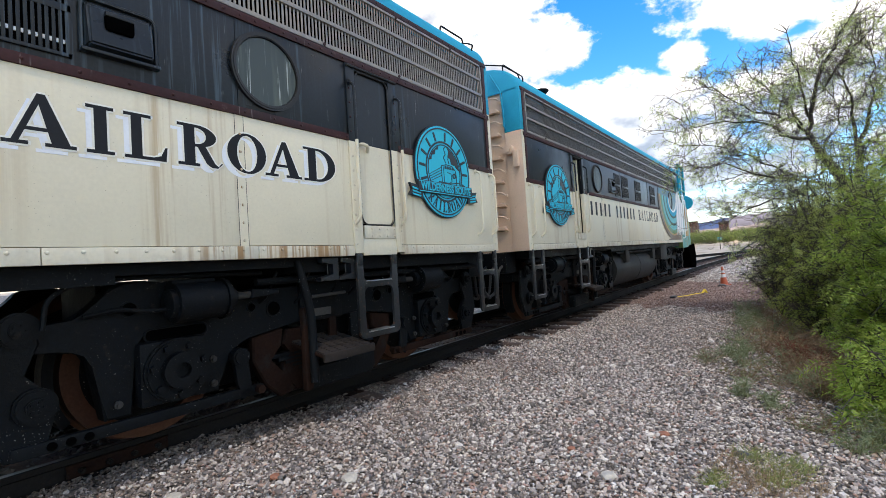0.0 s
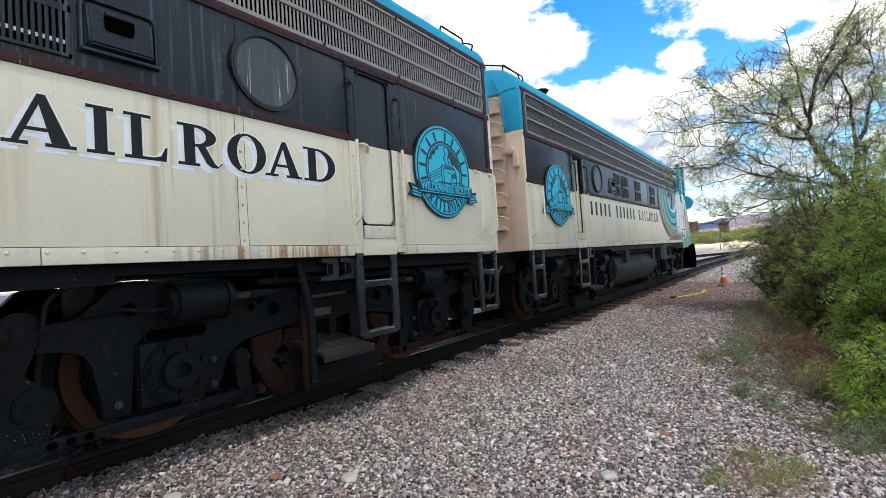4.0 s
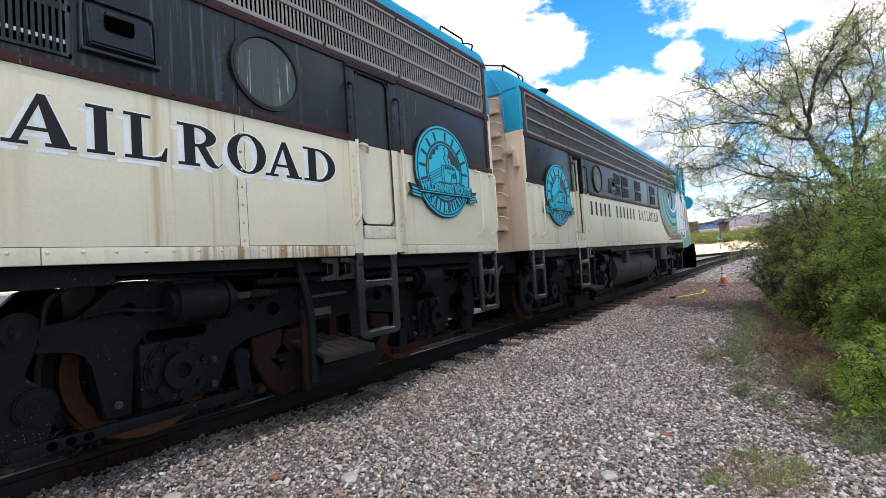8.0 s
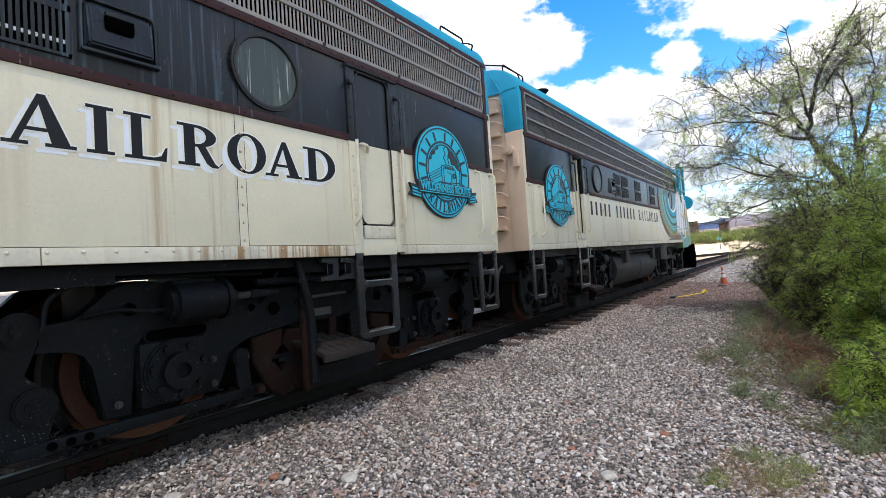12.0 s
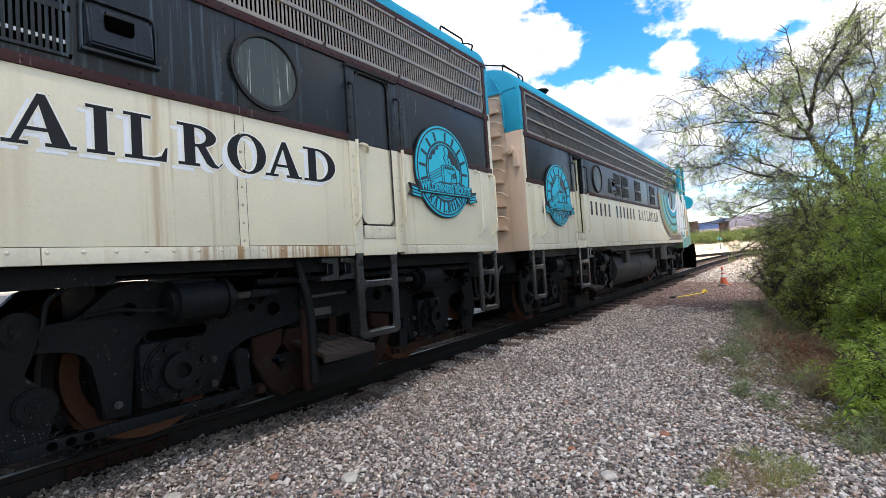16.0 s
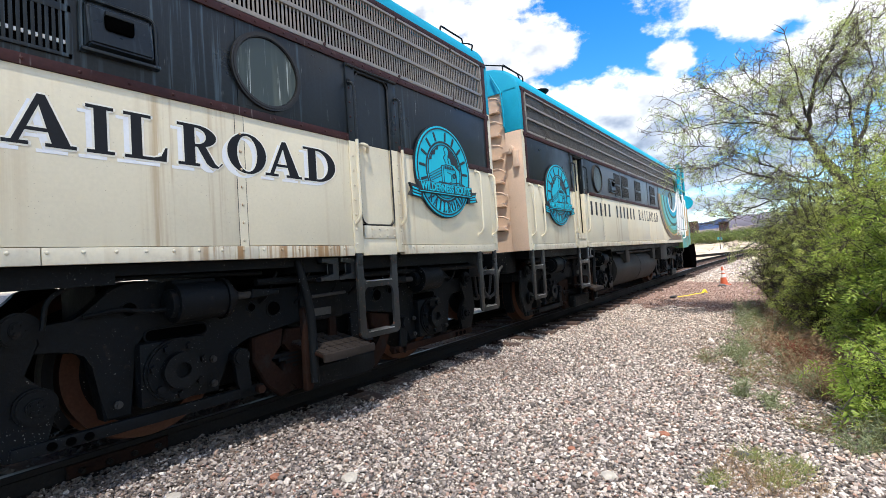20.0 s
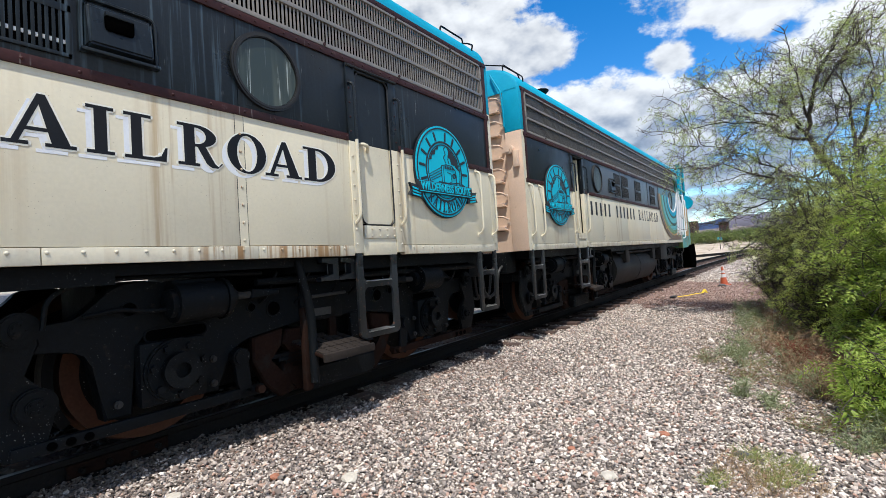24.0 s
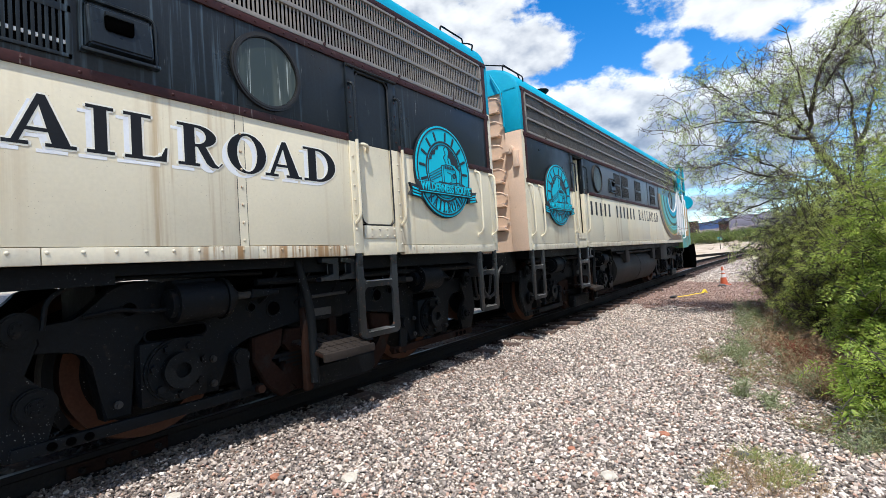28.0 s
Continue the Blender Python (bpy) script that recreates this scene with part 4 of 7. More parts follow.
        cyl(bm, (X(u), 1.5, 4.12), (X(u), 1.5, 4.22), 0.55, 32, bev=0.03)
        part("roof_fan", bm, BLACK_IRON, roof, "round roof fan housing")
    # --- coupled end: sheet, ribs, door frame, lamp bracket
    endm = TAN if tan_end else CREAM
    sheet = part("end_sheet", box(B(), *R2(0.03, 0.06), 0.28, 2.72, SILL, 3.68), endm, loco, "tan ribbed end sheet" if tan_end else "cream ribbed end sheet")
    part("end_cap", box(B(), *R2(0.012, 0.05), 0.24, 2.76, 3.66, 3.95, 0.01), TEAL, loco)
    for side in (0, 1):
        Y = side_of(side)
        for i in range(12):
            z = 1.56 + 0.18 * i
            if i % 2:
                pts = rounded([(X(-0.005), Y(1.0), z), (X(-0.075), Y(0.98), z), (X(-0.075), Y(0.40), z), (X(-0.075), Y(0.34), z - 0.02), (X(0.0), Y(0.32), z - 0.05)], 0.03)
                bm = tube(B(), pts, 0.014, 8)
                cyl(bm, (X(0.0), Y(0.315), z - 0.05), (X(-0.02), Y(0.315), z - 0.05), 0.024, 10)
                part("ladder_rung", bm, endm, sheet, "bent end ladder rung")
                continue
            bm = B()
            a, b, t = 0.33, 0.97, 0.034
            poly = [(a, z - 0.045), (a + 0.05, z + t), (b, z + t), (b, z - t), (a + 0.09, z - t), (a + 0.05, z - 0.06)]
            vs = [bm.verts.new((X(0.033), Y(y), q)) for y, q in poly] + [bm.verts.new((X(-0.035), Y(y + 0.006), z + (q - z) * 0.55)) for y, q in poly]
            bm.faces.new(vs[:6])
            bm.faces.new(vs[6:][::-1])
            for k in range(6):
                bm.faces.new((vs[k], vs[(k + 1) % 6], vs[6 + (k + 1) % 6], vs[6 + k]))
            bmesh.ops.bevel(bm, geom=bm.edges[:], offset=0.006, segments=2, affect="EDGES")
            part("rib", bm, endm, sheet, "pressed stiffening rib")
    part("end_door", box(B(), *R2(0.0, 0.04), 1.08, 1.92, 1.35, 3.25, 0.02), endm, sheet)
    for y in (0.95, 2.0):
        part("diaphragm_post", box(B(), *R2(-0.1, 0.03), y, y + 0.06, 1.25, 3.4, 0.02), GASKET, sheet, "black rubber diaphragm post")
    part("end_beam", box(B(), *R2(-0.12, 0.2), 0.35, 2.65, 0.88, 1.19, 0.02), BLACK_IRON, loco, "black buffer beam")
    bm = B()
    box(bm, *R2(-0.52, -0.1), 1.38, 1.62, 0.78, 1.0, 0.03)
    box(bm, *R2(-0.56, -0.42), 1.32, 1.68, 0.74, 1.04, 0.04)
    part("coupler", bm, RUST_IRON, loco, "rusty knuckle coupler")
    for k, y in enumerate((0.42, 0.55, 0.7)):
        pts = rounded([(X(-0.08), y, 1.0), (X(-0.22), y, 0.95), (X(-0.30), y + 0.02, 0.62 - 0.05 * k), (X(-0.5), y + 0.05, 0.55)], 0.1)
        part("air_hose", tube(B(), pts, 0.02), GASKET, loco, "hanging black air hose")
    # bracketed marker lamp and conduit on the corner
    bm = B()
    cyl(bm, (X(0.0), 0.2, 2.72), (X(-0.09), 0.2, 2.72), 0.075, 20, bev=0.01)
    cyl(bm, (X(-0.085), 0.2, 2.72), (X(-0.1), 0.2, 2.72), 0.04, 16)
    box(bm, *R2(-0.06, 0.02), 0.06, 0.14, 2.45, 2.7, 0.01)
    part("lamp_bracket", bm, endm, loco, "round end connector with bracket")
    pts = [(X(-0.03), 0.44, 3.92), (X(-0.06), 0.27, 3.62), (X(-0.03), 0.26, 3.3), (X(-0.02), 0.262, 3.08)]
    part("conduit", tube(B(), rounded(pts, 0.05), 0.014), TEAL if tan_end else CREAM, loco, "painted conduit pipe")
    # --- door with posts, rails, kick plate
    for a, b in ((D0, O0), (O1, D1)):
        post = part("door_post", box(B(), *R2(a, b), -0.012, 0.05, SILL + 0.02, BELT0, 0.004), CREAM, loco)
        part("post_upper_half", box(B(), *R2(a, b), -0.012, 0.05, BELT0, LOW, 0.004), CHARCOAL, post)
    part("door_header", box(B(), *R2(O0, O1), -0.008, 0.05, 2.87, LOW, 0.004), CHARCOAL, loco)
    part("kick_plate", box(B(), *R2(O0 + 0.005, O1 - 0.02), -0.016, 0.04, 1.35, 1.468, 0.004), RUSTY_CREAM, loco, "scuffed cream door sill plate")
    part("door_apron", box(B(), *R2(O0, O1), -0.008, 0.04, SILL, 1.35, 0.004), CREAM, loco)

    def leaf(shift, y0):
        r = 0.06
        a, b = sorted((X(O0 + 0.014 + shift), X(O1 - 0.014 + shift)))

        def rr(z0, z1, top):
            pts = []
            for (cx, cz, q) in ((b - r, z1 - r, 0), (a + r, z1 - r, 90)) if top else ((a + r, z0 + r, 180), (b - r, z0 + r, 270)):
                pts += [(cx + r * math.cos(radians(q + 15 * k)), cz + r * math.sin(radians(q + 15 * k))) for k in range(7)]
            return pts + ([(a, z0), (b, z0)] if top else [(b, z1), (a, z1)])
        d = part("side_door", prism(B(), rr(1.485, BELT0, False), y0, y0 + 0.03, 0.004), CREAM, loco, "open side door" if shift else "closed cream and charcoal side door with round corners")
        part("door_upper_half", prism(B(), rr(BELT0 + 0.001, 2.86, True), y0, y0 + 0.03, 0.004), CHARCOAL, d)
        bm = tube(B(), rounded([(X(O1 - 0.03 + shift), y0, 2.20), (X(O1 - 0.03 + shift), y0 - 0.05, 2.20), (X(O1 - 0.10 + shift), y0 - 0.05, 2.19), (X(O1 - 0.13 + shift), y0, 2.15)], 0.03), 0.016)
        part("door_handle", bm, CREAM, d)
    if door_open:
        # black sheet paints the unlit room behind the open door
        part("doorway_dark_sheet", box(B(), *R2(O0 - 0.3, O1 + 0.5), 0.9, 0.93, SILL, 2.95), GASKET, loco, "black sheet standing in for the dark engine room")
        part("door_jamb", box(B(), *R2(O1 - 0.10, O1 - 0.06), 0.05, 0.12, 1.48, 2.86), CREAM, loco)
    else:
        leaf(0.0, 0.012)
        # black sheet paints the dark of the gap round the door
        bm = B()
        box(bm, *R2(O0, O1), 0.035, 0.05, 1.47, 2.87)
        part("door_gap_shade", bm, SHADE_BLACK, loco)
        a, b, r = X(O0) * sgn + 0.006, X(O1) * sgn - 0.006, 0.075
        pts = []
        for cx, cz, q in ((b - r, 2.868 - r, 0), (a + r, 2.868 - r, 90), (a + r, 1.478 + r, 180), (b - r, 1.478 + r, 270)):
            pts += [(X(cx + r * math.cos(radians(q + 15 * k))), -0.004, cz + r * math.sin(radians(q + 15 * k))) for k in range(7)]
        part("door_seal", tube(B(), pts + [pts[0]], 0.008, 6), GASKET, loco, "black rubber door seal")
    part("drip_rail", tube(B(), [(X(D0), -0.02, 2.895), (X(D1), -0.02, 2.895)], 0.012, 6), GASKET, loco)
    grab_rail(loco, X(D0 + 0.02), 1.53, 2.72, 0.075, 0.0, BELT0)
    grab_rail(loco, X(D1 - 0.03), 1.53, 2.72, 0.075, 0.0, BELT0)
    for u in (0.12, 0.46):
        grab_rail(loco, X(u), 1.46, 2.17, 0.075)
    # vertical batten over a panel joint
    part("joint_batten", box(B(), *R2(3.52, 3.585), -0.0008, 0.0, STRIP, BELT0), CREAM, loco)
    for u in (3.518, 3.584):
        part("panel_seam", box(B(), *R2(u, u + 0.004), -0.0009, 0.0, STRIP, BELT0), GASKET, loco)
    # rivets
    spots = [(X(0.2 + 0.153 * i), -0.006, 1.264) for i in range(80) if not D0 < 0.2 + 0.153 * i < D1]
    spots += [(X(u), -0.012, z) for u in (D0 + 0.03, D1 - 0.03) for z in np.arange(1.3, 2.2, 0.13)]
    spots += [(X(u), -0.0008, z) for u in (3.552,) for z in np.arange(1.33, 2.2, 0.125)]
    spots += [(X(O0 + 0.03 + 0.1 * i), -0.016, z) for i in range(4) for z in (1.375, 1.44)]
    spots += [(X(0.06), 0.0, z) for z in np.arange(1.3, 2.9, 0.16)]
    part("rivets", rivets(spots), RUSTY_CREAM, loco, "rows of cream rivet heads", "stuff")
    spots = [(X(0.15 + 0.24 * i), -0.012, 2.245) for i in range(50) if not D0 < 0.15 + 0.24 * i < D1]
    spots += [(X(0.15 + 0.12 * i), -0.012, 2.945) for i in range(100)]
    spots += [(X(0.15 + 0.12 * i), -0.012, 3.635) for i in range(100)]
    spots += [(X(0.118), -0.009, z) for z in np.arange(2.35, 3.6, 0.14)]
    spots += [(X(u), -0.012, z) for u in (D0 + 0.03, D1 - 0.03) for z in np.arange(2.3, 2.7, 0.13)]
    part("rivets", rivets(spots, 0.010), BROWN, loco, "rows of brown rivet heads", "stuff")
    # --- portholes, vents, hatch
    porthole(loco, X(3.31), 2.587)
    hx = 4.268
    bm = B()
    a, b = R2(hx - 0.18, hx + 0.18)
    vs = []
    for (x, z, y) in ((a, 2.385, -0.055), (b, 2.385, -0.055), (b, 2.66, -0.025), (a, 2.66, -0.025)):
        vs.append((bm.verts.new((x, 0.0, z)), bm.verts.new((x + (0.02 if x == a else -0.02), y, z + (0.03 if z < 2.5 else -0.02)))))
    for k in range(4):
        p, q = vs[k], vs[(k + 1) % 4]
        bm.faces.new((p[0], q[0], q[1], p[1]))
    bm.faces.new([q[1] for q in vs])
    bm.faces.new([q[0] for q in vs][::-1])
    bmesh.ops.bevel(bm, geom=bm.edges[:], offset=0.01, segments=2, affect="EDGES")
    hatch = part("side_hatch", bm, CHARCOAL, loco, "raised dark hatch box with a hand slot")
    bm = B()
    ring_pts = [(hx - 0.060, 2.51), (hx + 0.085, 2.51), (hx + 0.085, 2.61), (hx - 0.060, 2.61)]
    xs = sorted(X(q[0]) for q in ring_pts[:2])
    box(bm, *xs, -0.056, -0.03, 2.51, 2.61, 0.022)
    # a black block paints the dark inside of the hand slot
    slot = part("slot", bm, SHADE_BLACK, hatch, "hand slot drawn as a flat black block in place of shade")
    part("slot_lip", box(B(), xs[0], xs[1], -0.062, -0.03, 2.59, 2.615, 0.006), CHARCOAL, hatch)
    part("hatch_frame", tube(B(), rounded([(X(hx - 0.19), -0.01, 2.38), (X(hx - 0.19), -0.01, 2.68), (X(hx + 0.19), -0.01, 2.68), (X(hx + 0.19), -0.01, 2.38)], 0.06), 0.012, 6), CHARCOAL, hatch)
    part("hatch_ledge", box(B(), *R2(hx - 0.2, hx + 0.2), -0.05, 0.0, 2.365, 2.385, 0.006), CHARCOAL, hatch)
    for a, b in ((4.50, 4.89), (5.06, 5.60), (6.25, 6.80), (7.87, 8.43)):
        louvre_panel(loco, *R2(a, b), 2.31, 2.84, GASKET if feathers else CHARCOAL)
    porthole(loco, X(10.66), 2.587)
    for u in (4.96, 7.60, 8.94):
        part("joint_batten", box(B(), *R2(u - 0.02, u + 0.02), -0.006, 0.0, BELT1, LOW, 0.002), CHARCOAL, loco)
    # --- underframe, tank, steps, trucks
    for a, b, low in ((0.2, 3.05, 1.08), (3.05, 4.30, 1.130), (4.30, L, 1.08)):
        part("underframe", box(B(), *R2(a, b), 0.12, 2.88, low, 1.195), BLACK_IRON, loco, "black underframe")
    part("interior_core", box(B(), *R2(0.2, L), 1.0, 2.0, 1.2, 3.5), GASKET, loco)
    bm = B()
    n = 18
    prof = [(0.20 + 0.42 * (1 - math.cos(q)), 0.68 - 0.48 * math.sin(q)) for q in [math.pi / 2 * k / n for k in range(n + 1)]]
    prof = [(0.62, 1.08), (0.38, 1.0), (0.25, 0.86)] + prof
    prof = prof + [(3.0 - y, z) for y, z in prof[::-1]]
    for a, b in ((4.9, 7.1), (7.13, 8.9)):
        rw = [[bm.verts.new((X(u), y, z)) for y, z in prof] for u in (a, b)]
        for k in range(len(prof)):
            bm.faces.new((rw[0][k], rw[0][(k + 1) % len(prof)], rw[1][(k + 1) % len(prof)], rw[1][k]))
        bm.faces.new(rw[0])
        bm.faces.new(rw[1][::-1])
    tank = part("fuel_tank", bm, TANK_GREY, loco, "dusty grey fuel tank slung under the frame")
    for u in (5.6, 8.4):
        part("tank_strap", box(B(), *R2(u, u + 0.32), 0.16, 0.30, 0.78, 1.15, 0.01), TANK_GREY, tank)
    part("battery_box", box(B(), *R2(9.2, 10.1), 0.1, 0.5, 0.72, 1.15, 0.02), TANK_GREY, loco, "grey equipment box under the sill")
    for a, b in ((D0 + 0.11, D1 - 0.02), (0.06, 0.5)):
        stirrup(loco, *R2(a, b))
    truck(loco, X, 2.55)
    truck(loco, X, 2.55 + 9.1)
    # platform step beside the truck
    sx0, sx1 = R2(2.44, 2.97)
    def tipped(bm):
        for q in bm.verts:            # sheared so that the tread's depth fits the camera's view
            q.co.z += 0.20 * (q.co.y + 0.06) - 0.022
        return bm
    step_ob = part("step", tipped(box(B(), sx0, sx1, -0.06, 0.46, 0.415, 0.44, 0.004)), RUST_IRON, loco, "rusty waffle tread step on a hanger")
    for k in range(24):
        i, j = k % 6, k // 6
        w = (sx1 - sx0 - 0.012) / 6
        part("tread_block", tipped(box(B(), sx0 + 0.01 + w * i, sx0 + w * (i + 1), -0.048 + 0.125 * j, 0.062 + 0.125 * j, 0.438, 0.455, 0.004)), STEP_IRON, step_ob, "worn grey tread block")
    part("step_nosing", tipped(box(B(), sx0 - 0.01, sx1 + 0.01, -0.082, -0.055, 0.39, 0.457, 0.008)), STEP_IRON, step_ob, "worn grey step edge")
    part("step_hanger", box(B(), *R2(2.94, 3.01), 0.12, 0.18, 0.13, 0.80, 0.02), RUST_IRON, loco, "rust-streaked step hanger post")
    part("pipe", tube(B(), rounded([(X(3.04), 0.12, 1.18), (X(3.02), 0.09, 1.0), (X(2.96), 0.085, 0.75), (X(2.955), 0.085, 0.2)], 0.12), 0.034, 12), BLACK_IRON, loco, "black hose beside the hanger post")
    for u, fl in ((2.68, 1), (2.48, -1)):
        part("sill_bracket", prism(B(), [(X(u), 1.19), (X(u + 0.17), 1.19), (X(u + 0.17), 1.15), (X(u + 0.06), 1.14), (X(u + 0.06), 1.05), (X(u + 0.19), 1.03), (X(u + 0.19), 1.0), (X(u), 1.0)], 0.04, 0.12, 0.006), LADDER_IRON, loco)
    part("hanging_valve", cyl(B(), (X(2.5), 0.06, 1.0), (X(2.5), 0.06, 1.09), 0.018, 10), TANK_GREY, loco, "grey valve stub")
    part("data_plate", box(B(), *R2(2.58, 2.77), 0.292, 0.299, 0.70, 0.765, 0.003), PALE_PLATE, loco, "small grey data plate")
    part("sand_pipe", tube(B(), [(X(2.86), 0.2, 0.875), (X(2.49), 0.2, 0.885)], 0.014), TANK_GREY, loco, "bare steel pipe")
    for a, b in ((0.3, 3.35), (4.95, L - 0.5)):
        part("train_pipe", tube(B(), [(X(a), 0.22, 1.03), (X(b), 0.22, 1.03)], 0.03), BLACK_IRON, loco)
    part("train_pipe", tube(B(), rounded([(X(4.62), 0.2, 0.86), (X(4.60), 0.2, 1.02), (X(4.50), 0.2, 1.09), (X(4.2), 0.22, 1.115), (X(3.3), 0.22, 1.10)], 0.05), 0.014, 8), BLACK_IRON, loco)
    part("equipment_case", box(B(), *R2(2.44, 2.9), 0.30, 0.36, 0.66, 1.0, 0.02), BLACK_IRON, loco)
    # boxes added to close gaps under the frame as the camera sees them
    for a, b in ((0.3, 3.1), (3.75, 4.1), (4.8, 9.4), (9.9, L)):
        part("gap_blocker", box(B(), *R2(a, b), 1.1, 1.9, 0.72, 1.1, 0.01), BLACK_IRON, loco)
    for k in range(9):
        u = 0.7 + 0.31 * k
        part("air_line", tube(B(), rounded([(X(u), 0.2, 1.1), (X(u + 0.03 * (k % 3)), 0.26, 0.9), (X(u + 0.12), 0.5, 0.78 - 0.03 * (k % 4))], 0.08), 0.011 + 0.004 * (k % 2), 6), BLACK_IRON, loco)
    # --- nose
    nose(loco, X, L, feathers)
    # --- sign
    badge(loco, X(1.16), 2.0965)
    return loco


def nose(loco, X, L, feathers):
    """Cab and rounded bulldog nose, lofted from cross-sections."""
    def section(u, half, top, low):
        pts = []
        for k in range(25):
            q = math.pi * k / 24
            e = 0.42
            pts.append((1.5 - half * math.copysign(abs(math.cos(q)) ** e, math.cos(q)), low + (top - low) * math.sin(q) ** 0.5))
        return [(X(u), y, z) for y, z in pts]
    bm = B()
    st = [(L, 1.5, 4.15, 1.0), (L + 1.0, 1.5, 4.14, 1.0), (L + 1.12, 1.49, 4.05, 1.0), (L + 1.6, 1.46, 3.25, 1.1), (L + 2.3, 1.42, 3.1, 1.08),
          (L + 2.95, 1.28, 2.85, 1.06), (L + 3.4, 0.95, 2.45, 1.05), (L + 3.6, 0.5, 1.95, 1.05)]
    rows = [[bm.verts.new(q) for q in section(*s)] for s in st]
    for a, b in zip(rows, rows[1:]):
        for k in range(24):
            bm.faces.new((a[k], a[k + 1], b[k + 1], b[k]))
        bm.faces.new((a[0], a[-1], b[-1], b[0]))
    bm.faces.new(rows[-1])
    bm.faces.new(rows[0][::-1])
    shell = part("cab_and_nose", bm, FEATHER if feathers else CREAM, loco, "rounded cab and bulldog nose")
    part("side_window", prism(B(), [(X(L + 0.35), 2.62), (X(L + 0.92), 2.62), (X(L + 0.92), 3.12), (X(L + 0.35), 3.12)], -0.016, 0.02, 0.004), DARK_GLASS, shell, "dark cab side window")
    part("cab_door", box(B(), *sorted((X(L - 0.25), X(L + 0.2))), -0.012, 0.02, 1.5, 3.05, 0.01), FEATHER if feathers else CREAM, shell)
    bm = B()
    cyl(bm, (X(L + 1.62), 1.5, 3.2), (X(L + 2.2), 1.5, 2.98), 0.2, 24, bev=0.02)
    part("headlight", bm, TEAL, shell, "turquoise headlight housing")
    bm = B()
    prism(bm, [(X(L + 1.9), 1.12), (X(L + 3.3), 1.12), (X(L + 3.55), 0.6), (X(L + 3.45), 0.22), (X(L + 3.2), 0.12), (X(L + 2.7), 0.15), (X(L + 2.2), 0.5)], 0.10, 2.90, 0.03)
    part("pilot", bm, SHADE_BLACK, loco, "black pilot plate under the nose")
    if feathers:
        part("painted_panel", box(B(), *sorted((X(L - 3.4), X(L - 0.3))), -0.008, -0.001, BELT1 + 0.01, LOW - 0.01), GREY_TEAL, loco, "grey-blue painted upper panel")
        # sweeping curl of bands round the last porthole
        cx, cz = L - 1.45, 2.66
        bands = ((BROWN_MARK, 1.0, 0.90), (OCHRE, 0.90, 0.86), (MUD, 0.86, 0.76), (AQUA, 0.76, 0.66), (FEATHER_DARK, 0.66, 0.60), (AQUA, 0.60, 0.48), (FEATHER_DARK, 0.48, 0.43), (TEAL, 0.43, 0.33), (WHITE_PAINT, 0.33, 0.29))
        for k, (m, r1, r0) in enumerate(bands):
            n = 20
            ang = [radians(178 + (122 + 6 * k) * q / n) for q in range(n + 1)]
            lo = [(X(cx + 2.1 * r1 * math.cos(q)), cz + 1.36 * r1 * math.sin(q)) for q in ang]
            hi = [(X(cx + 2.1 * r0 * math.cos(q) * 0.97), cz + 1.36 * r0 * math.sin(q)) for q in ang]
            part("painted_feather", prism(B(), lo + hi[::-1], -0.017 - 0.001 * k, -0.009), m, loco, "painted curling feather band")
        part("painted_base", prism(B(), [(X(L - 2.6), STRIP), (X(L - 0.2), STRIP), (X(L - 0.2), 1.95), (X(L - 1.2), 1.42)], -0.0135, -0.007), BROWN_MARK, loco, "feather-brown painted lower side")
        for k in range(9):
            u = L - 0.85 + 0.13 * k
            z1 = 3.05 - 0.08 * abs(k - 3)
            part("feather", prism(B(), [(X(u), z1), (X(u + 0.13), z1 - 0.1), (X(u + 0.02), 1.75 - 0.09 * (k % 3)), (X(u - 0.14), 1.45 + 0.12 * (k % 2))], -0.024 - 0.001 * k, -0.01), WHITE_PAINT if k % 3 else PALE_GREY, loco, "white painted feather")
        for k, (u, z0, z1) in enumerate(((L + 0.12, 1.35, 2.9), (L + 0.5, 1.6, 2.75))):
            part("handrail", tube(B(), rounded([(X(u), 0.0, z1), (X(u), -0.09, z1), (X(u), -0.09, z0), (X(u), 0.0, z0)], 0.05), 0.02, 8), WHITE_PAINT, loco, "white cab handrail")
        part("ochre_patch", prism(B(), [(X(L + 0.72), 1.42), (X(L + 1.3), 1.42), (X(L + 1.25), 2.5), (X(L + 0.8), 2.5)], -0.03, 0.05), OCHRE, loco, "ochre painted nose flash")
        part("nose_lamp", cyl(B(), (X(L + 2.1), 0.14, 2.76), (X(L + 2.55), 0.12, 2.76), 0.28, 24, 0.2, 0.03), TEAL, loco, "turquoise round lamp on the nose")
        # teal window posts and a dark screen at the cab top
        part("cab_screen", box(B(), *sorted((X(L + 0.25), X(L + 1.0))), -0.012, 0.03, 3.2, 3.95, 0.02), DARK_GLASS, loco, "dark cab quarter window")
        for u in (L - 0.05, L + 0.22, L + 0.98):
            part("cab_post", box(B(), *sorted((X(u), X(u + 0.12))), -0.05, 0.03, 2.95, 4.02, 0.015), TEAL, loco, "turquoise cab window post")
        for z in (3.05, 3.55, 3.96):
            part("cab_rail", box(B(), *sorted((X(L - 0.05), X(L + 1.1))), -0.055, 0.02, z, z + 0.06, 0.012), GREEN_MARK, loco, "green cab window bar")


rear = make_loco("diesel_locomotive", "cream, charcoal and turquoise streamlined diesel locomotive standing on the rails", -1)
rear.matrix_basis = pose(5.36, 0, 0)
lead = make_loco("diesel_locomotive", "cream and charcoal diesel locomotive with feather-painted nose, open door", 1, door_open=True, tan_end=True, feathers=True)
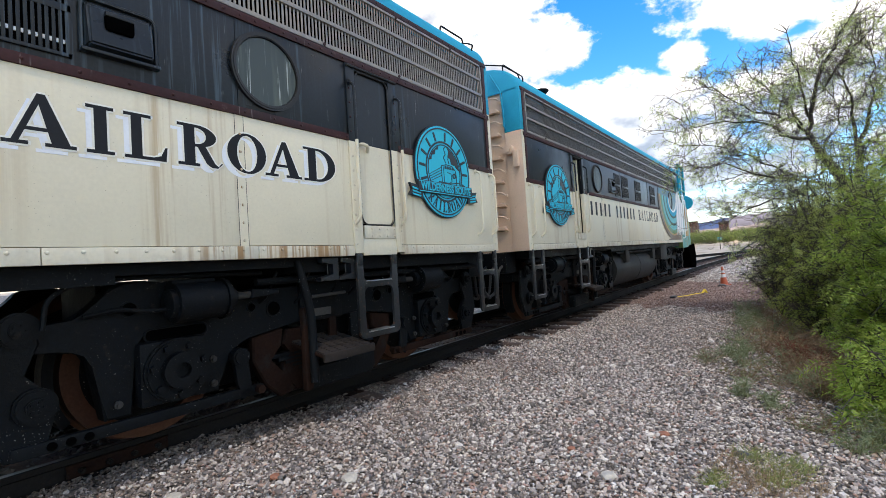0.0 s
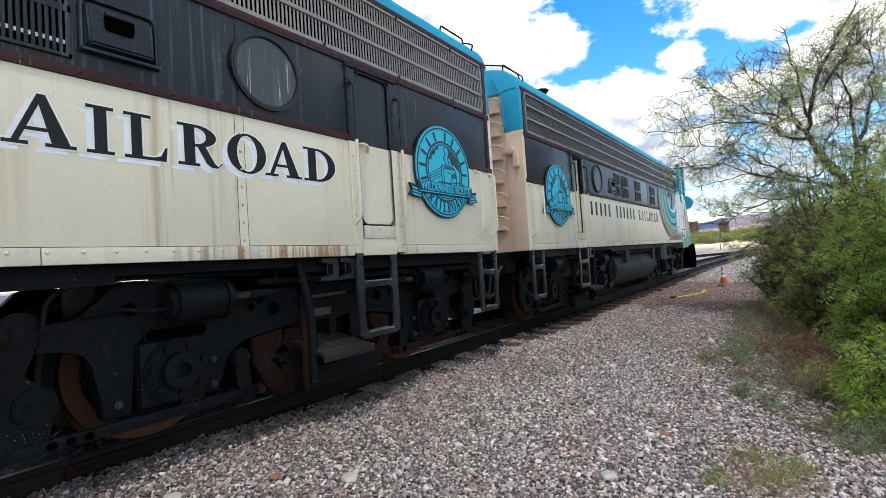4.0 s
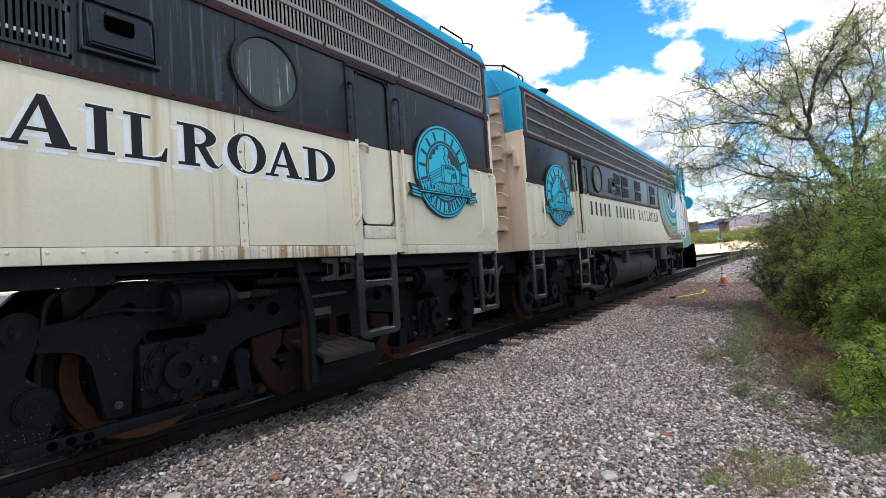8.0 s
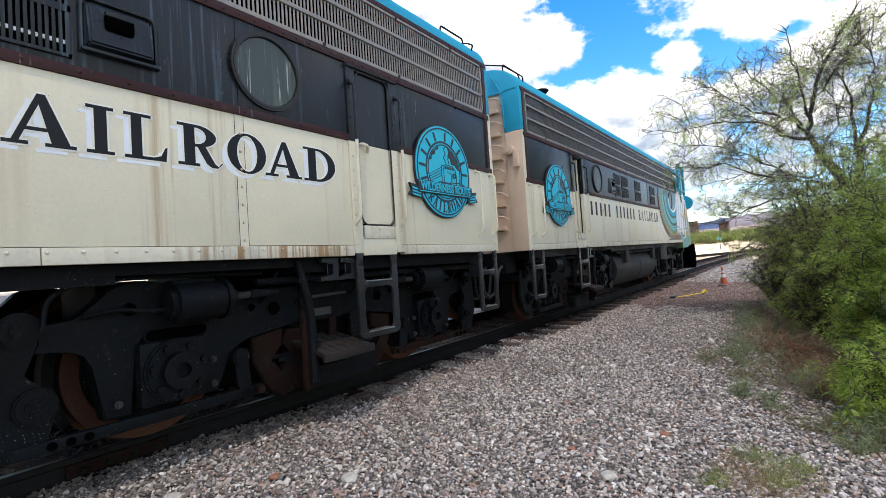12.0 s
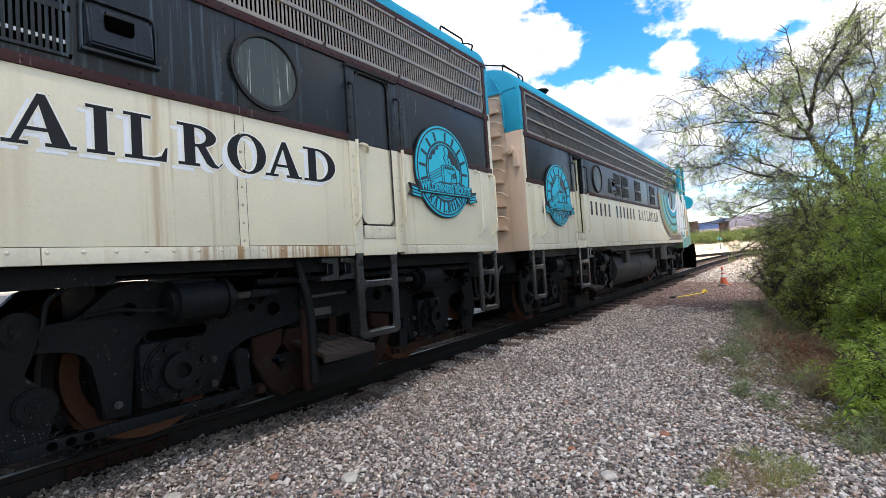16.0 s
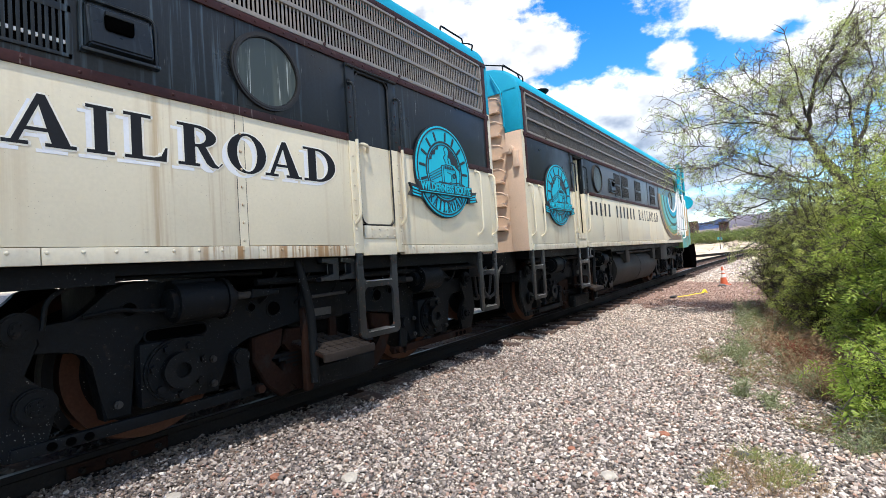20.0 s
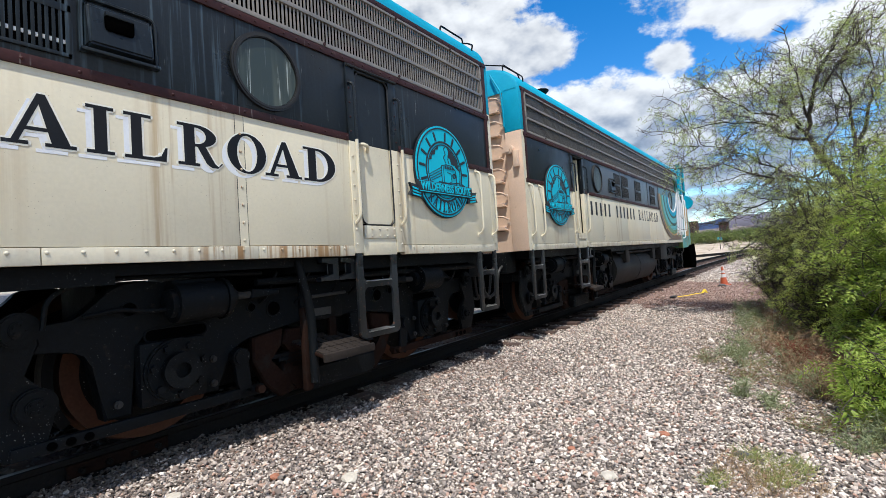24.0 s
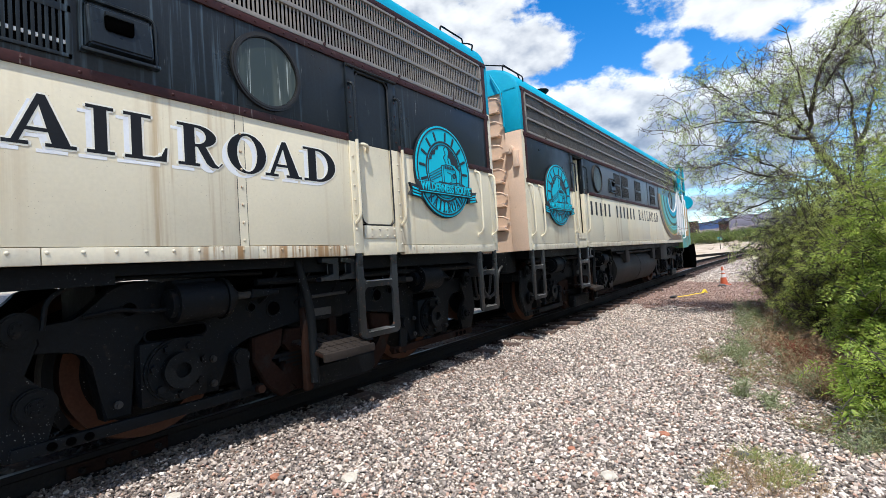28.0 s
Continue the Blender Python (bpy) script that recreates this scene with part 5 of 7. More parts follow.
lead.matrix_basis = pose(6.298, 0, -0.0035, 0, -0.53, -0.184)
WORD = [("A", 0.563, 0.303), ("I", 0.911, 0.132), ("L", 1.092, 0.234), ("R", 1.387, 0.282), ("O", 1.711, 0.295), ("A", 1.996, 0.319), ("D", 2.338, 0.321)]
lettering(rear, [(c, x - 5.36, w) for c, x, w in WORD], 1.812, 0.27)
# the far side's lettering: bars for the name, capitals for the common word
far_x, cell = 2.75, 0.284
for i, k in enumerate("bbbbb bbbbbb RAILROAD"):
    x = far_x + i * cell
    if k == "b":
        bm = box(B(), x + 0.06, x + 0.16, -0.003, 0.0, 1.83, 2.10)
        part("name_bar", bm, LETTER_DARK, lead)
    elif k != " ":
        lettering(lead, [(k, x + (0.05 if k == "I" else 0.0), 0.12 if k == "I" else 0.22)], 1.83, 0.27, False)


# ---- track ----
def build_track():
    track = thing("railway_track", "dark steel rails spiked to weathered timber sleepers", "railway track", kind="structure")
    xs = list(np.arange(-14.0, 24.0, 1.0)) + list(np.arange(24.0, 120.0, 3.0))
    prof = [(-0.07, -0.165), (-0.07, -0.155), (-0.012, -0.135), (-0.01, -0.05), (-0.036, -0.035), (-0.036, -0.006), (-0.03, 0.0),
            (0.03, 0.0), (0.036, -0.006), (0.036, -0.035), (0.01, -0.05), (0.012, -0.135), (0.07, -0.155), (0.07, -0.165)]
    for off in (-0.7535, 0.7535):
        bm = B()
        rows = [[bm.verts.new((x, track_y(x) + off + y, grade(x) + z)) for y, z in prof] for x in xs]
        for a, b in zip(rows, rows[1:]):
            for k in range(len(prof)):
                bm.faces.new((a[k], a[(k + 1) % len(prof)], b[(k + 1) % len(prof)], b[k]))
        rail = part("rail", bm, RAIL_STEEL, track, "dark rusty steel rail")
        bm = B()
        rows = [[bm.verts.new((x, track_y(x) + off + y, grade(x) + 0.001)) for y in (-0.024, 0.024)] for x in xs]
        for a, b in zip(rows, rows[1:]):
            bm.faces.new((a[0], b[0], b[1], a[1]))
        part("rail_head", bm, RAIL_HEAD, rail, "polished running surface")
    jx, jy = 1.25, track_y(1.25) - 0.7535
    bar = part("joint_bar", prism(B(), [(jx - 0.3, -0.13), (jx + 0.3, -0.13), (jx + 0.3, -0.045), (jx - 0.3, -0.045)], jy - 0.046, jy - 0.012, 0.008), RUST_IRON, track, "rust-brown bolted rail joint bar")
    for k in range(4):
        bx = jx - 0.225 + 0.15 * k
        bm = cyl(B(), (bx, jy - 0.075, -0.088), (bx, jy - 0.04, -0.088), 0.02, 6)
        cyl(bm, (bx, jy - 0.088, -0.088), (bx, jy - 0.07, -0.088), 0.011, 10)
        part("bolt", bm, RAIL_STEEL, bar)
    rng = random.Random(4)
    bm = B()
    box(bm, -0.115, 0.115, -1.29, 1.29, -0.34, -0.167, 0.012)
    for e in bm.verts:
        e.co.z += 0.004 * noise.noise(e.co * 6)
    tie = finish(bm, "sleeper")
    tie.materials.append(TIMBER)
    bm = B()
    for off in (-0.7535, 0.7535):
        box(bm, -0.1, 0.1, off - 0.17, off + 0.17, -0.17, -0.158, 0.003)
        for sx in (-0.06, 0.06):
            for sy in (-0.085, 0.085):
                cyl(bm, (sx, off + sy, -0.165), (sx, off + sy, -0.135), 0.014, 6)
    plate = finish(bm, "tie_plate")
    plate.materials.append(RUST_IRON)
    x = -3.0
    while x < 60:
        m = pose(x + rng.uniform(-0.03, 0.03), track_y(x) + rng.uniform(-0.07, 0.07), grade(x) + rng.uniform(-0.012, 0.002), 0, 0, rng.uniform(-2, 2) + math.degrees(-0.007 if x > 6 else 0))
        s = part("sleeper", tie, TIMBER, track)
        s.matrix_basis = m
        p = part("tie_plate", plate, RUST_IRON, s)
        x += 0.575 + rng.uniform(-0.03, 0.03)


build_track()


# ---- gravel ----
def chip_shape(cube):
    """A rough chip to be jittered: worn twenty-sided pebbles close by, eight-sided chips further off."""
    bm = B()
    if cube:
        bmesh.ops.create_icosphere(bm, subdivisions=1, radius=1.0)
    else:
        for p in ((1.15, 0, 0), (-1.15, 0, 0), (0, 1.15, 0), (0, -1.15, 0), (0, 0, 1.15), (0, 0, -1.15)):
            bm.verts.new(p)
        bmesh.ops.convex_hull(bm, input=bm.verts[:])
    bmesh.ops.triangulate(bm, faces=bm.faces[:])
    v, f = np.array([q.co[:] for q in bm.verts]), np.array([[q.index for q in s.verts] for s in bm.faces])
    bm.free()
    return v, f


BLOCK, CHIP = chip_shape(True), chip_shape(False)


def stones(name, label, spots, sizes, material, seed, flat=0.62, shape=CHIP):
    """Many irregular stones as one mesh."""
    rng = np.random.default_rng(seed)
    n = len(spots)
    verts, faces = shape
    m = len(verts)
    rough = 0.25 if m == 12 else 0.33
    v = verts[None] * (1 + rng.uniform(-rough, rough, (n, m, 1))) + rng.uniform(-rough, rough, (n, m, 3))
    v = v * np.stack([sizes * rng.uniform(0.8, 1.35, n), sizes * rng.uniform(0.65, 1.0, n), sizes * flat * rng.uniform(0.7, 1.2, n)], 1)[:, None]
    a, b = rng.uniform(0, math.tau, n), rng.normal(0, 0.5, n)
    cb, sb = np.cos(b)[:, None], np.sin(b)[:, None]
    x, z = v[..., 0] * cb - v[..., 2] * sb, v[..., 0] * sb + v[..., 2] * cb
    ca, sa = np.cos(a)[:, None], np.sin(a)[:, None]
    v = np.stack([x * ca - v[..., 1] * sa, x * sa + v[..., 1] * ca, z], 2) + spots[:, None]
    f = (faces[None] + (np.arange(n) * m)[:, None, None]).reshape(-1, 3)
    me = bpy.data.meshes.new(name)
    me.vertices.add(n * m)
    me.vertices.foreach_set("co", v.reshape(-1).astype(np.float32))
    me.loops.add(len(f) * 3)
    me.loops.foreach_set("vertex_index", f.reshape(-1).astype(np.int32))
    me.polygons.add(len(f))
    me.polygons.foreach_set("loop_start", (np.arange(len(f)) * 3).astype(np.int32))
    me.update(calc_edges=True)
    me.shade_flat()
    me.materials.append(material)
    tagged(new(name, me), label, "gravel", kind="stuff")


def scatter(x0, x1, y0, y1, per_m2, seed, keep=None):
    rng = np.random.default_rng(seed)
    n = int((x1 - x0) * (y1 - y0) * per_m2)
    out = []
    for x, y in zip(rng.uniform(x0, x1, n), rng.uniform(y0, y1, n)):
        if keep is None or keep(x, y):
            out.append((x, y, ground_z(x, y) + 0.006 + rng.uniform(-0.010, 0.018)))
    return np.array(out)


def edge(x):
    """Where the gravel gives way to weeds."""
    return -2.2 - 0.55 * max(0.0, 6.4 - x) + 0.3 * noise.noise(Vector((x * 0.7, 0, 0)))


def thin(x, y):
    """A speckle that thins the stones out over the verge."""
    return abs(math.sin(x * 917.3 + y * 531.7) * 43.7) % 1.0


def red_zone(x, y):
    return 11.5 + 1.2 * noise.noise(Vector((x, y * 2, 1))) < x < 19 and y < 0.7 + noise.noise(Vector((x, 0, 5)))


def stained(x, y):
    """The grimy strip along the rail, its tone also darkened for the train's shade."""
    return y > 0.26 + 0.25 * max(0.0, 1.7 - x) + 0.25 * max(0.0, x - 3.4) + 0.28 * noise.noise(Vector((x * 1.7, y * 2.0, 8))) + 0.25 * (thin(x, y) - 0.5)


rs = np.random.default_rng(9)
p1 = scatter(0.6, 5.5, -4.6, 0.75, 4100, 1, lambda x, y: y > edge(x) - 1.1 * thin(x, y) and x > 0.5 + (0.7 - y) * 0.6 and (y < 0.2 or x < 2.0 or thin(x, y) > 0.5))
rail_dark = np.array([stained(x, y) for x, y, _ in p1])
dusty = np.array([y > -0.15 - 0.06 * x + 0.5 * noise.noise(Vector((x * 1.1, y * 1.6, 4))) + 1.3 * (thin(y, x) - 0.5) for x, y, _ in p1]) & ~rail_dark
pa, pb, pc = p1[~rail_dark & ~dusty], p1[rail_dark], p1[dusty]
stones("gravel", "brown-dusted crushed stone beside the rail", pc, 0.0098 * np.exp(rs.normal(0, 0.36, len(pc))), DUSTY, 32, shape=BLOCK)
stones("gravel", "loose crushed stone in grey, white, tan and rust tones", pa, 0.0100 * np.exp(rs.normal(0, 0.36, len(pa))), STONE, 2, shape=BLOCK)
stones("ballast", "crushed stone along the rail, darkened by grime and painted shade", pb, 0.0108 * np.exp(rs.normal(0, 0.36, len(pb))), GRIME_SHADE, 12, shape=BLOCK)
p0 = scatter(-6.0, 4.2, -5.6, 0.75, 420, 21, lambda x, y: y > edge(x) - 1.1 * thin(x, y) and x <= 0.5 + (0.7 - y) * 0.6)
stones("gravel", "loose crushed stone in grey, white, tan and rust tones", p0, 0.0165 * np.exp(rs.normal(0, 0.3, len(p0))), STONE, 22)
p2 = scatter(5.5, 13.0, -2.9, 0.75, 2300, 3, lambda x, y: y > edge(x) - 1.0 * thin(x, y) and not red_zone(x, y) and (y < 0.2 or thin(x, y) > 0.55))
stones("gravel", "loose crushed stone in grey, white, tan and rust tones", p2, 0.0120 * np.exp(rs.normal(0, 0.3, len(p2))), STONE, 4)
p3 = np.concatenate([scatter(12.0, 24.0, -2.9, 0.9, 480, 5, lambda x, y: not red_zone(x, y)), scatter(24.0, 40.0, -3.2, 2.6, 260, 15)])
stones("gravel", "loose crushed stone in grey, white, tan and rust tones", p3, (0.022 + 0.006 * (p3[:, 0] > 24.0)) * np.exp(rs.normal(0, 0.3, len(p3))), STONE, 6)
p4 = scatter(10.0, 20.0, -2.8, 1.0, 900, 7, red_zone)
stones("red_gravel", "reddish crushed stone spread across the path", p4, 0.0160 * np.exp(rs.normal(0, 0.3, len(p4))), RED_STONE, 8)
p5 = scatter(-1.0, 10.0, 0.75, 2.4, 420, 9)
stones("ballast", "track ballast between the sleepers, grime and shade in its colour", p5, 0.022 * np.exp(rs.normal(0, 0.3, len(p5))), GRIME_SHADE, 10)


# ---- plants ----
def leaf_mesh(name, tips, material, length, width, seed, droop=0.5):
    """tips: (place, way) of each leaf. Narrow folded leaves, one mesh."""
    rng = np.random.default_rng(seed)
    n = len(tips)
    p = np.array([t[0] for t in tips])
    d = np.array([t[1] for t in tips]) + rng.normal(0, 0.45, (n, 3))
    d[:, 2] -= droop
    d /= np.linalg.norm(d, axis=1)[:, None]
    s = np.cross(d, rng.normal(0, 1, (n, 3)))
    s /= np.linalg.norm(s, axis=1)[:, None]
    u = np.cross(d, s)
    ln = (length * rng.uniform(0.6, 1.25, n))[:, None]
    w = (width * rng.uniform(0.7, 1.2, n))[:, None]
    mid = p + d * ln * 0.45 + u * w * 0.3
    v = np.stack([p, mid + s * w, p + d * ln + np.array([0, 0, -1.0]) * ln * 0.18, mid - s * w], 1).reshape(-1, 3)
    k = np.arange(n)[:, None] * 4
    f = np.concatenate([k + [0, 1, 2], k + [0, 2, 3]]).astype(np.int32)
    me = bpy.data.meshes.new(name)
    me.vertices.add(n * 4)
    me.vertices.foreach_set("co", v.reshape(-1).astype(np.float32))
    me.loops.add(len(f) * 3)
    me.loops.foreach_set("vertex_index", f.reshape(-1))
    me.polygons.add(len(f))
    me.polygons.foreach_set("loop_start", (np.arange(len(f)) * 3).astype(np.int32))
    me.update(calc_edges=True)
    me.materials.append(material)
    return me


class Wood:
    """Collects many thin tapered branches into one mesh."""

    def __init__(self):
        self.v, self.f = [], []

    def limb(self, pts, r0, r1, seg=5):
        first = len(self.v)
        n = len(pts)
        for i, q in enumerate(pts):
            d = (pts[min(i + 1, n - 1)] - pts[max(i - 1, 0)]).normalized()
            a = d.orthogonal().normalized()
            b = d.cross(a)
            r = r0 + (r1 - r0) * i / (n - 1)
            for k in range(seg):
                w = k * math.tau / seg
                self.v.append(q + (a * math.cos(w) + b * math.sin(w)) * r)
        for i in range(n - 1):
            for k in range(seg):
                o = first + i * seg
                self.f.append((o + k, o + (k + 1) % seg, o + seg + (k + 1) % seg, o + seg + k))

    def mesh(self, name, material):
        return mesh_from(name, [tuple(q) for q in self.v], self.f, material)


def curve(rng, a, b, n=7, wob=0.12, sag=0.0):
    """An uneven path from a to b."""
    out = []
    ln = (b - a).length
    k1, k2 = Vector([rng.uniform(-1, 1) for _ in range(3)]), Vector([rng.uniform(-1, 1) for _ in range(3)])
    for i in range(n + 1):
        t = i / n
        q = a.lerp(b, t) + (k1 * math.sin(t * math.pi) + k2 * math.sin(t * math.tau) * 0.6) * ln * wob
        q.z += sag * math.sin(t * math.pi) * ln
        out.append(q)
    return out


def frond_mesh(name, tips, material, length, leaf, pairs, seed, droop=0.5):
    """tips: (place, way) of each frond: a row of small leaflets on both sides of a drooping stalk."""
    rng = np.random.default_rng(seed)
    n = len(tips)
    p = np.array([t[0] for t in tips])
    d = np.array([t[1] for t in tips]) + rng.normal(0, 0.35, (n, 3))
    d[:, 2] -= droop * rng.uniform(0.3, 1.5, n)
    d /= np.linalg.norm(d, axis=1)[:, None]
    s = np.cross(d, rng.normal(0, 0.55, (n, 3)) + np.array([0, 0, 1.0]))
    s /= np.linalg.norm(s, axis=1)[:, None]
    ln = (length * rng.uniform(0.55, 1.3, n))[:, None]
    blades_of = []
    for k in range(pairs):
        t = 0.12 + 0.88 * (k + 0.5) / pairs
        q = p + d * ln * t + np.array([0, 0, -0.28]) * ln * t * t
        size = leaf * (1.1 - 0.45 * t) * rng.uniform(0.75, 1.25, (n, 1))
        for side in (-1, 1):
            w = d * 0.55 + s * side * 0.85 + rng.normal(0, 0.16, (n, 3))
            e = d * 0.11 * size - s * side * 0.065 * size
            blades_of.append(np.stack([q + w * size * 0.3 + e, q + w * size * 1.05, q + w * size * 0.3 - e], 1))
    v = np.stack(blades_of, 1).reshape(-1, 3)
    m = len(v) // 3
    f = np.arange(m * 3).astype(np.int32)
    me = bpy.data.meshes.new(name)
    me.vertices.add(m * 3)
    me.vertices.foreach_set("co", v.reshape(-1).astype(np.float32))
    me.loops.add(m * 3)
    me.loops.foreach_set("vertex_index", f.reshape(-1))
    me.polygons.add(m)
    me.polygons.foreach_set("loop_start", (np.arange(m) * 3).astype(np.int32))
    me.update(calc_edges=True)
    me.materials.append(material)
    return me


def crooked(rng, a, way, length, n, kink, rise=0.0):
    """A wandering twig: each joint turns a little."""
    pts, d = [a], way.normalized()
    for i in range(n):
        d = (d + Vector((rng.gauss(0, kink), rng.gauss(0, kink), rng.gauss(rise, kink)))).normalized()
        pts.append(pts[-1] + d * (length / n))
    return pts


MAIN_LIMBS = [  # the main limbs: (y, z) joints, start and end radius
    ([(-3.47, 3.04), (-3.53, 3.34), (-3.61, 3.66), (-3.69, 3.97), (-3.84, 4.25), (-3.96, 4.5), (-4.15, 4.75), (-4.34, 5.01)], 0.034, 0.005),
    ([(-3.45, 2.93), (-3.22, 2.98), (-3.07, 3.03), (-2.96, 3.23), (-2.72, 3.34), (-2.39, 3.39), (-2.03, 3.44), (-1.62, 3.48)], 0.026, 0.0045),
    ([(-3.47, 3.04), (-3.32, 3.3), (-3.06, 3.46), (-2.7, 3.59), (-2.38, 3.91), (-2.13, 4.18), (-1.88, 4.44), (-1.56, 4.67)], 0.022, 0.004),
    ([(-3.41, 3.18), (-3.27, 3.6), (-3.01, 3.91), (-2.83, 4.22), (-2.64, 4.53), (-2.54, 4.87)], 0.018, 0.004),
    ([(-3.51, 3.3), (-3.46, 3.65), (-3.41, 4.05), (-3.33, 4.46), (-3.27, 4.82)], 0.017, 0.004),
    ([(-3.61, 3.61), (-3.81, 3.84), (-3.93, 4.08), (-4.15, 4.29), (-4.41, 4.53), (-4.62, 4.77)], 0.016, 0.004),
    ([(-4.12, 2.28), (-4.13, 2.65), (-4.26, 2.89), (-4.33, 3.15), (-4.4, 3.44), (-4.55, 3.67), (-4.69, 3.9)], 0.04, 0.006),
    ([(-4.13, 2.65), (-4.12, 3.06), (-4.13, 3.38), (-4.08, 3.71), (-4.07, 4.09), (-4.16, 4.38)], 0.026, 0.005),
    ([(-3.92, 1.95), (-3.65, 2.06), (-3.35, 2.13), (-3.05, 2.23), (-2.69, 2.33), (-2.2, 2.62), (-1.65, 2.64)], 0.026, 0.0045),
    ([(-3.79, 2.06), (-3.49, 2.01), (-3.07, 1.88), (-2.66, 1.81), (-2.31, 1.68), (-2.07, 1.5)], 0.02, 0.0045),
    ([(-3.66, 2.32), (-3.43, 2.21), (-3.06, 2.4), (-2.75, 2.6), (-2.48, 2.85), (-2.1, 3.06), (-1.6, 3.19)], 0.018, 0.004),
    ([(-3.98, 1.83), (-3.63, 1.81), (-3.32, 1.66), (-3.03, 1.45), (-2.82, 1.22)], 0.02, 0.0045),
    ([(-3.73, 2.31), (-3.69, 2.74), (-3.85, 2.98), (-3.91, 3.3), (-3.87, 3.68)], 0.013, 0.004),
    ([(-4.18, 2.64), (-4.38, 2.69), (-4.61, 2.81), (-4.82, 3.07)], 0.018, 0.005),
    ([(-4.4, 3.44), (-4.36, 3.77), (-4.45, 4.11), (-4.5, 4.45)], 0.013, 0.004)]


def crown_top(q):
    """The height that the crown reaches over a place: a flat dome, lower on its outer side."""
    return 4.80 + 0.42 * max(0.0, -3.7 - q.y) - 0.60 * max(0.0, q.y + 1.9) - 0.40 * max(0.0, 10.75 - q.x) + 0.16 * noise.noise(Vector((q.x * 1.6, q.y * 1.6, 2.0)))


def mesquite():
    base = Vector((10.95, -4.45, -0.30))
    tree = thing("mesquite_tree", "sparse mesquite tree with dark crooked limbs and feathery yellow-green leaves", "tree", at=pose(*base))
    rng = random.Random(12)
    trunk, twigs = Wood(), Wood()
    bole = [Vector((10.88, -4.3, 0.6)), Vector((10.8, -4.13, 1.4)), Vector((10.75, -3.99, 1.9)), Vector((10.75, -3.81, 2.29)), Vector((10.75, -3.64, 2.6)), Vector((10.75, -3.47, 3.04))]
    trunk.limb([Vector((0, 0, -0.1))] + [q - base for q in bole], 0.15, 0.044, 10)
    trunk.limb(curve(rng, Vector((0.1, -0.1, -0.1)), Vector((10.75, -4.12, 2.28)) - base, 8, 0.06), 0.09, 0.048, 8)
    tips = []
    for joints, r0, r1 in MAIN_LIMBS:
        lean = rng.uniform(-0.30, 0.30)
        pts = []
        for i, (y, z) in enumerate(joints):
            q = Vector((10.75 + lean * i * 0.5, y, z)) - base
            if pts:
                mid = pts[-1].lerp(q, 0.5) + Vector((rng.gauss(0, 0.05), rng.gauss(0, 0.03), rng.gauss(0, 0.03)))
                pts.append(mid)
            pts.append(q)
        trunk.limb(pts, r0 * 1.2, r1 * 1.15, 7)
        n = len(pts)
        boughs = []
        for i in range(2, n):
            out = (pts[i] - pts[i - 2]).normalized()
            for _ in range((1 + (i % 3 == 0) if pts[i].y > 0.55 else 1) if i < n - 1 else 3):
                way = out * 0.75 + Vector((rng.gauss(0, 0.8), rng.gauss(0, 0.5), rng.gauss(0.12, 0.5)))
                boughs.append((pts[i].lerp(pts[i - 1], rng.random()), way, rng.uniform(0.5, 1.1), 0.0090))
        for a, way, ln, r in boughs:
            bough = crooked(rng, a, way, ln, 9, 0.27, 0.02)
            while len(bough) > 3 and bough[-1].z + base.z > crown_top(bough[-1] + base):
                bough.pop()
            twigs.limb(bough, r, 0.0042, 5)
            leafy = rng.choice((0.04, 0.2, 0.6, 0.95))
            for i in range(1, len(bough)):
                out = (bough[i] - bough[i - 1]).normalized()
                for _ in range(1 + i % 2):
                    w2 = out * 0.7 + Vector((rng.gauss(0, 0.6), rng.gauss(0, 0.6), rng.gauss(0.02, 0.5)))
                    twig = crooked(rng, bough[i], w2, rng.uniform(0.18, 0.52), 6, 0.36)
                    if twig[-1].z + base.z > crown_top(twig[-1] + base) + 0.1:
                        continue
                    twigs.limb(twig, 0.0050, 0.0026, 4)
                    for j in range(1, 7):
                        if rng.random() < 0.30:
                            w3 = w2.normalized() * 0.6 + Vector((rng.gauss(0, 0.6), rng.gauss(0, 0.6), rng.gauss(0, 0.5)))
                            small = crooked(rng, twig[j], w3, rng.uniform(0.08, 0.22), 3, 0.35)
                            twigs.limb(small, 0.0032, 0.0018, 3)
                            if rng.random() < leafy:
                                tips += [(small[k].copy(), w3.normalized()) for k in (1, 3)]
    part("trunk", trunk.mesh("trunk", BARK), BARK, tree, "dark crooked trunk and limbs")
    part("twig", twigs.mesh("twig", TWIG), TWIG, tree, "tangle of bare grey twigs", "stuff")
    return tree, part("crown", frond_mesh("crown", tips, LEAF, 0.14, 0.052, 6, 5, 0.6), LEAF, tree, "sparse feathery yellow-green leaves", "stuff")


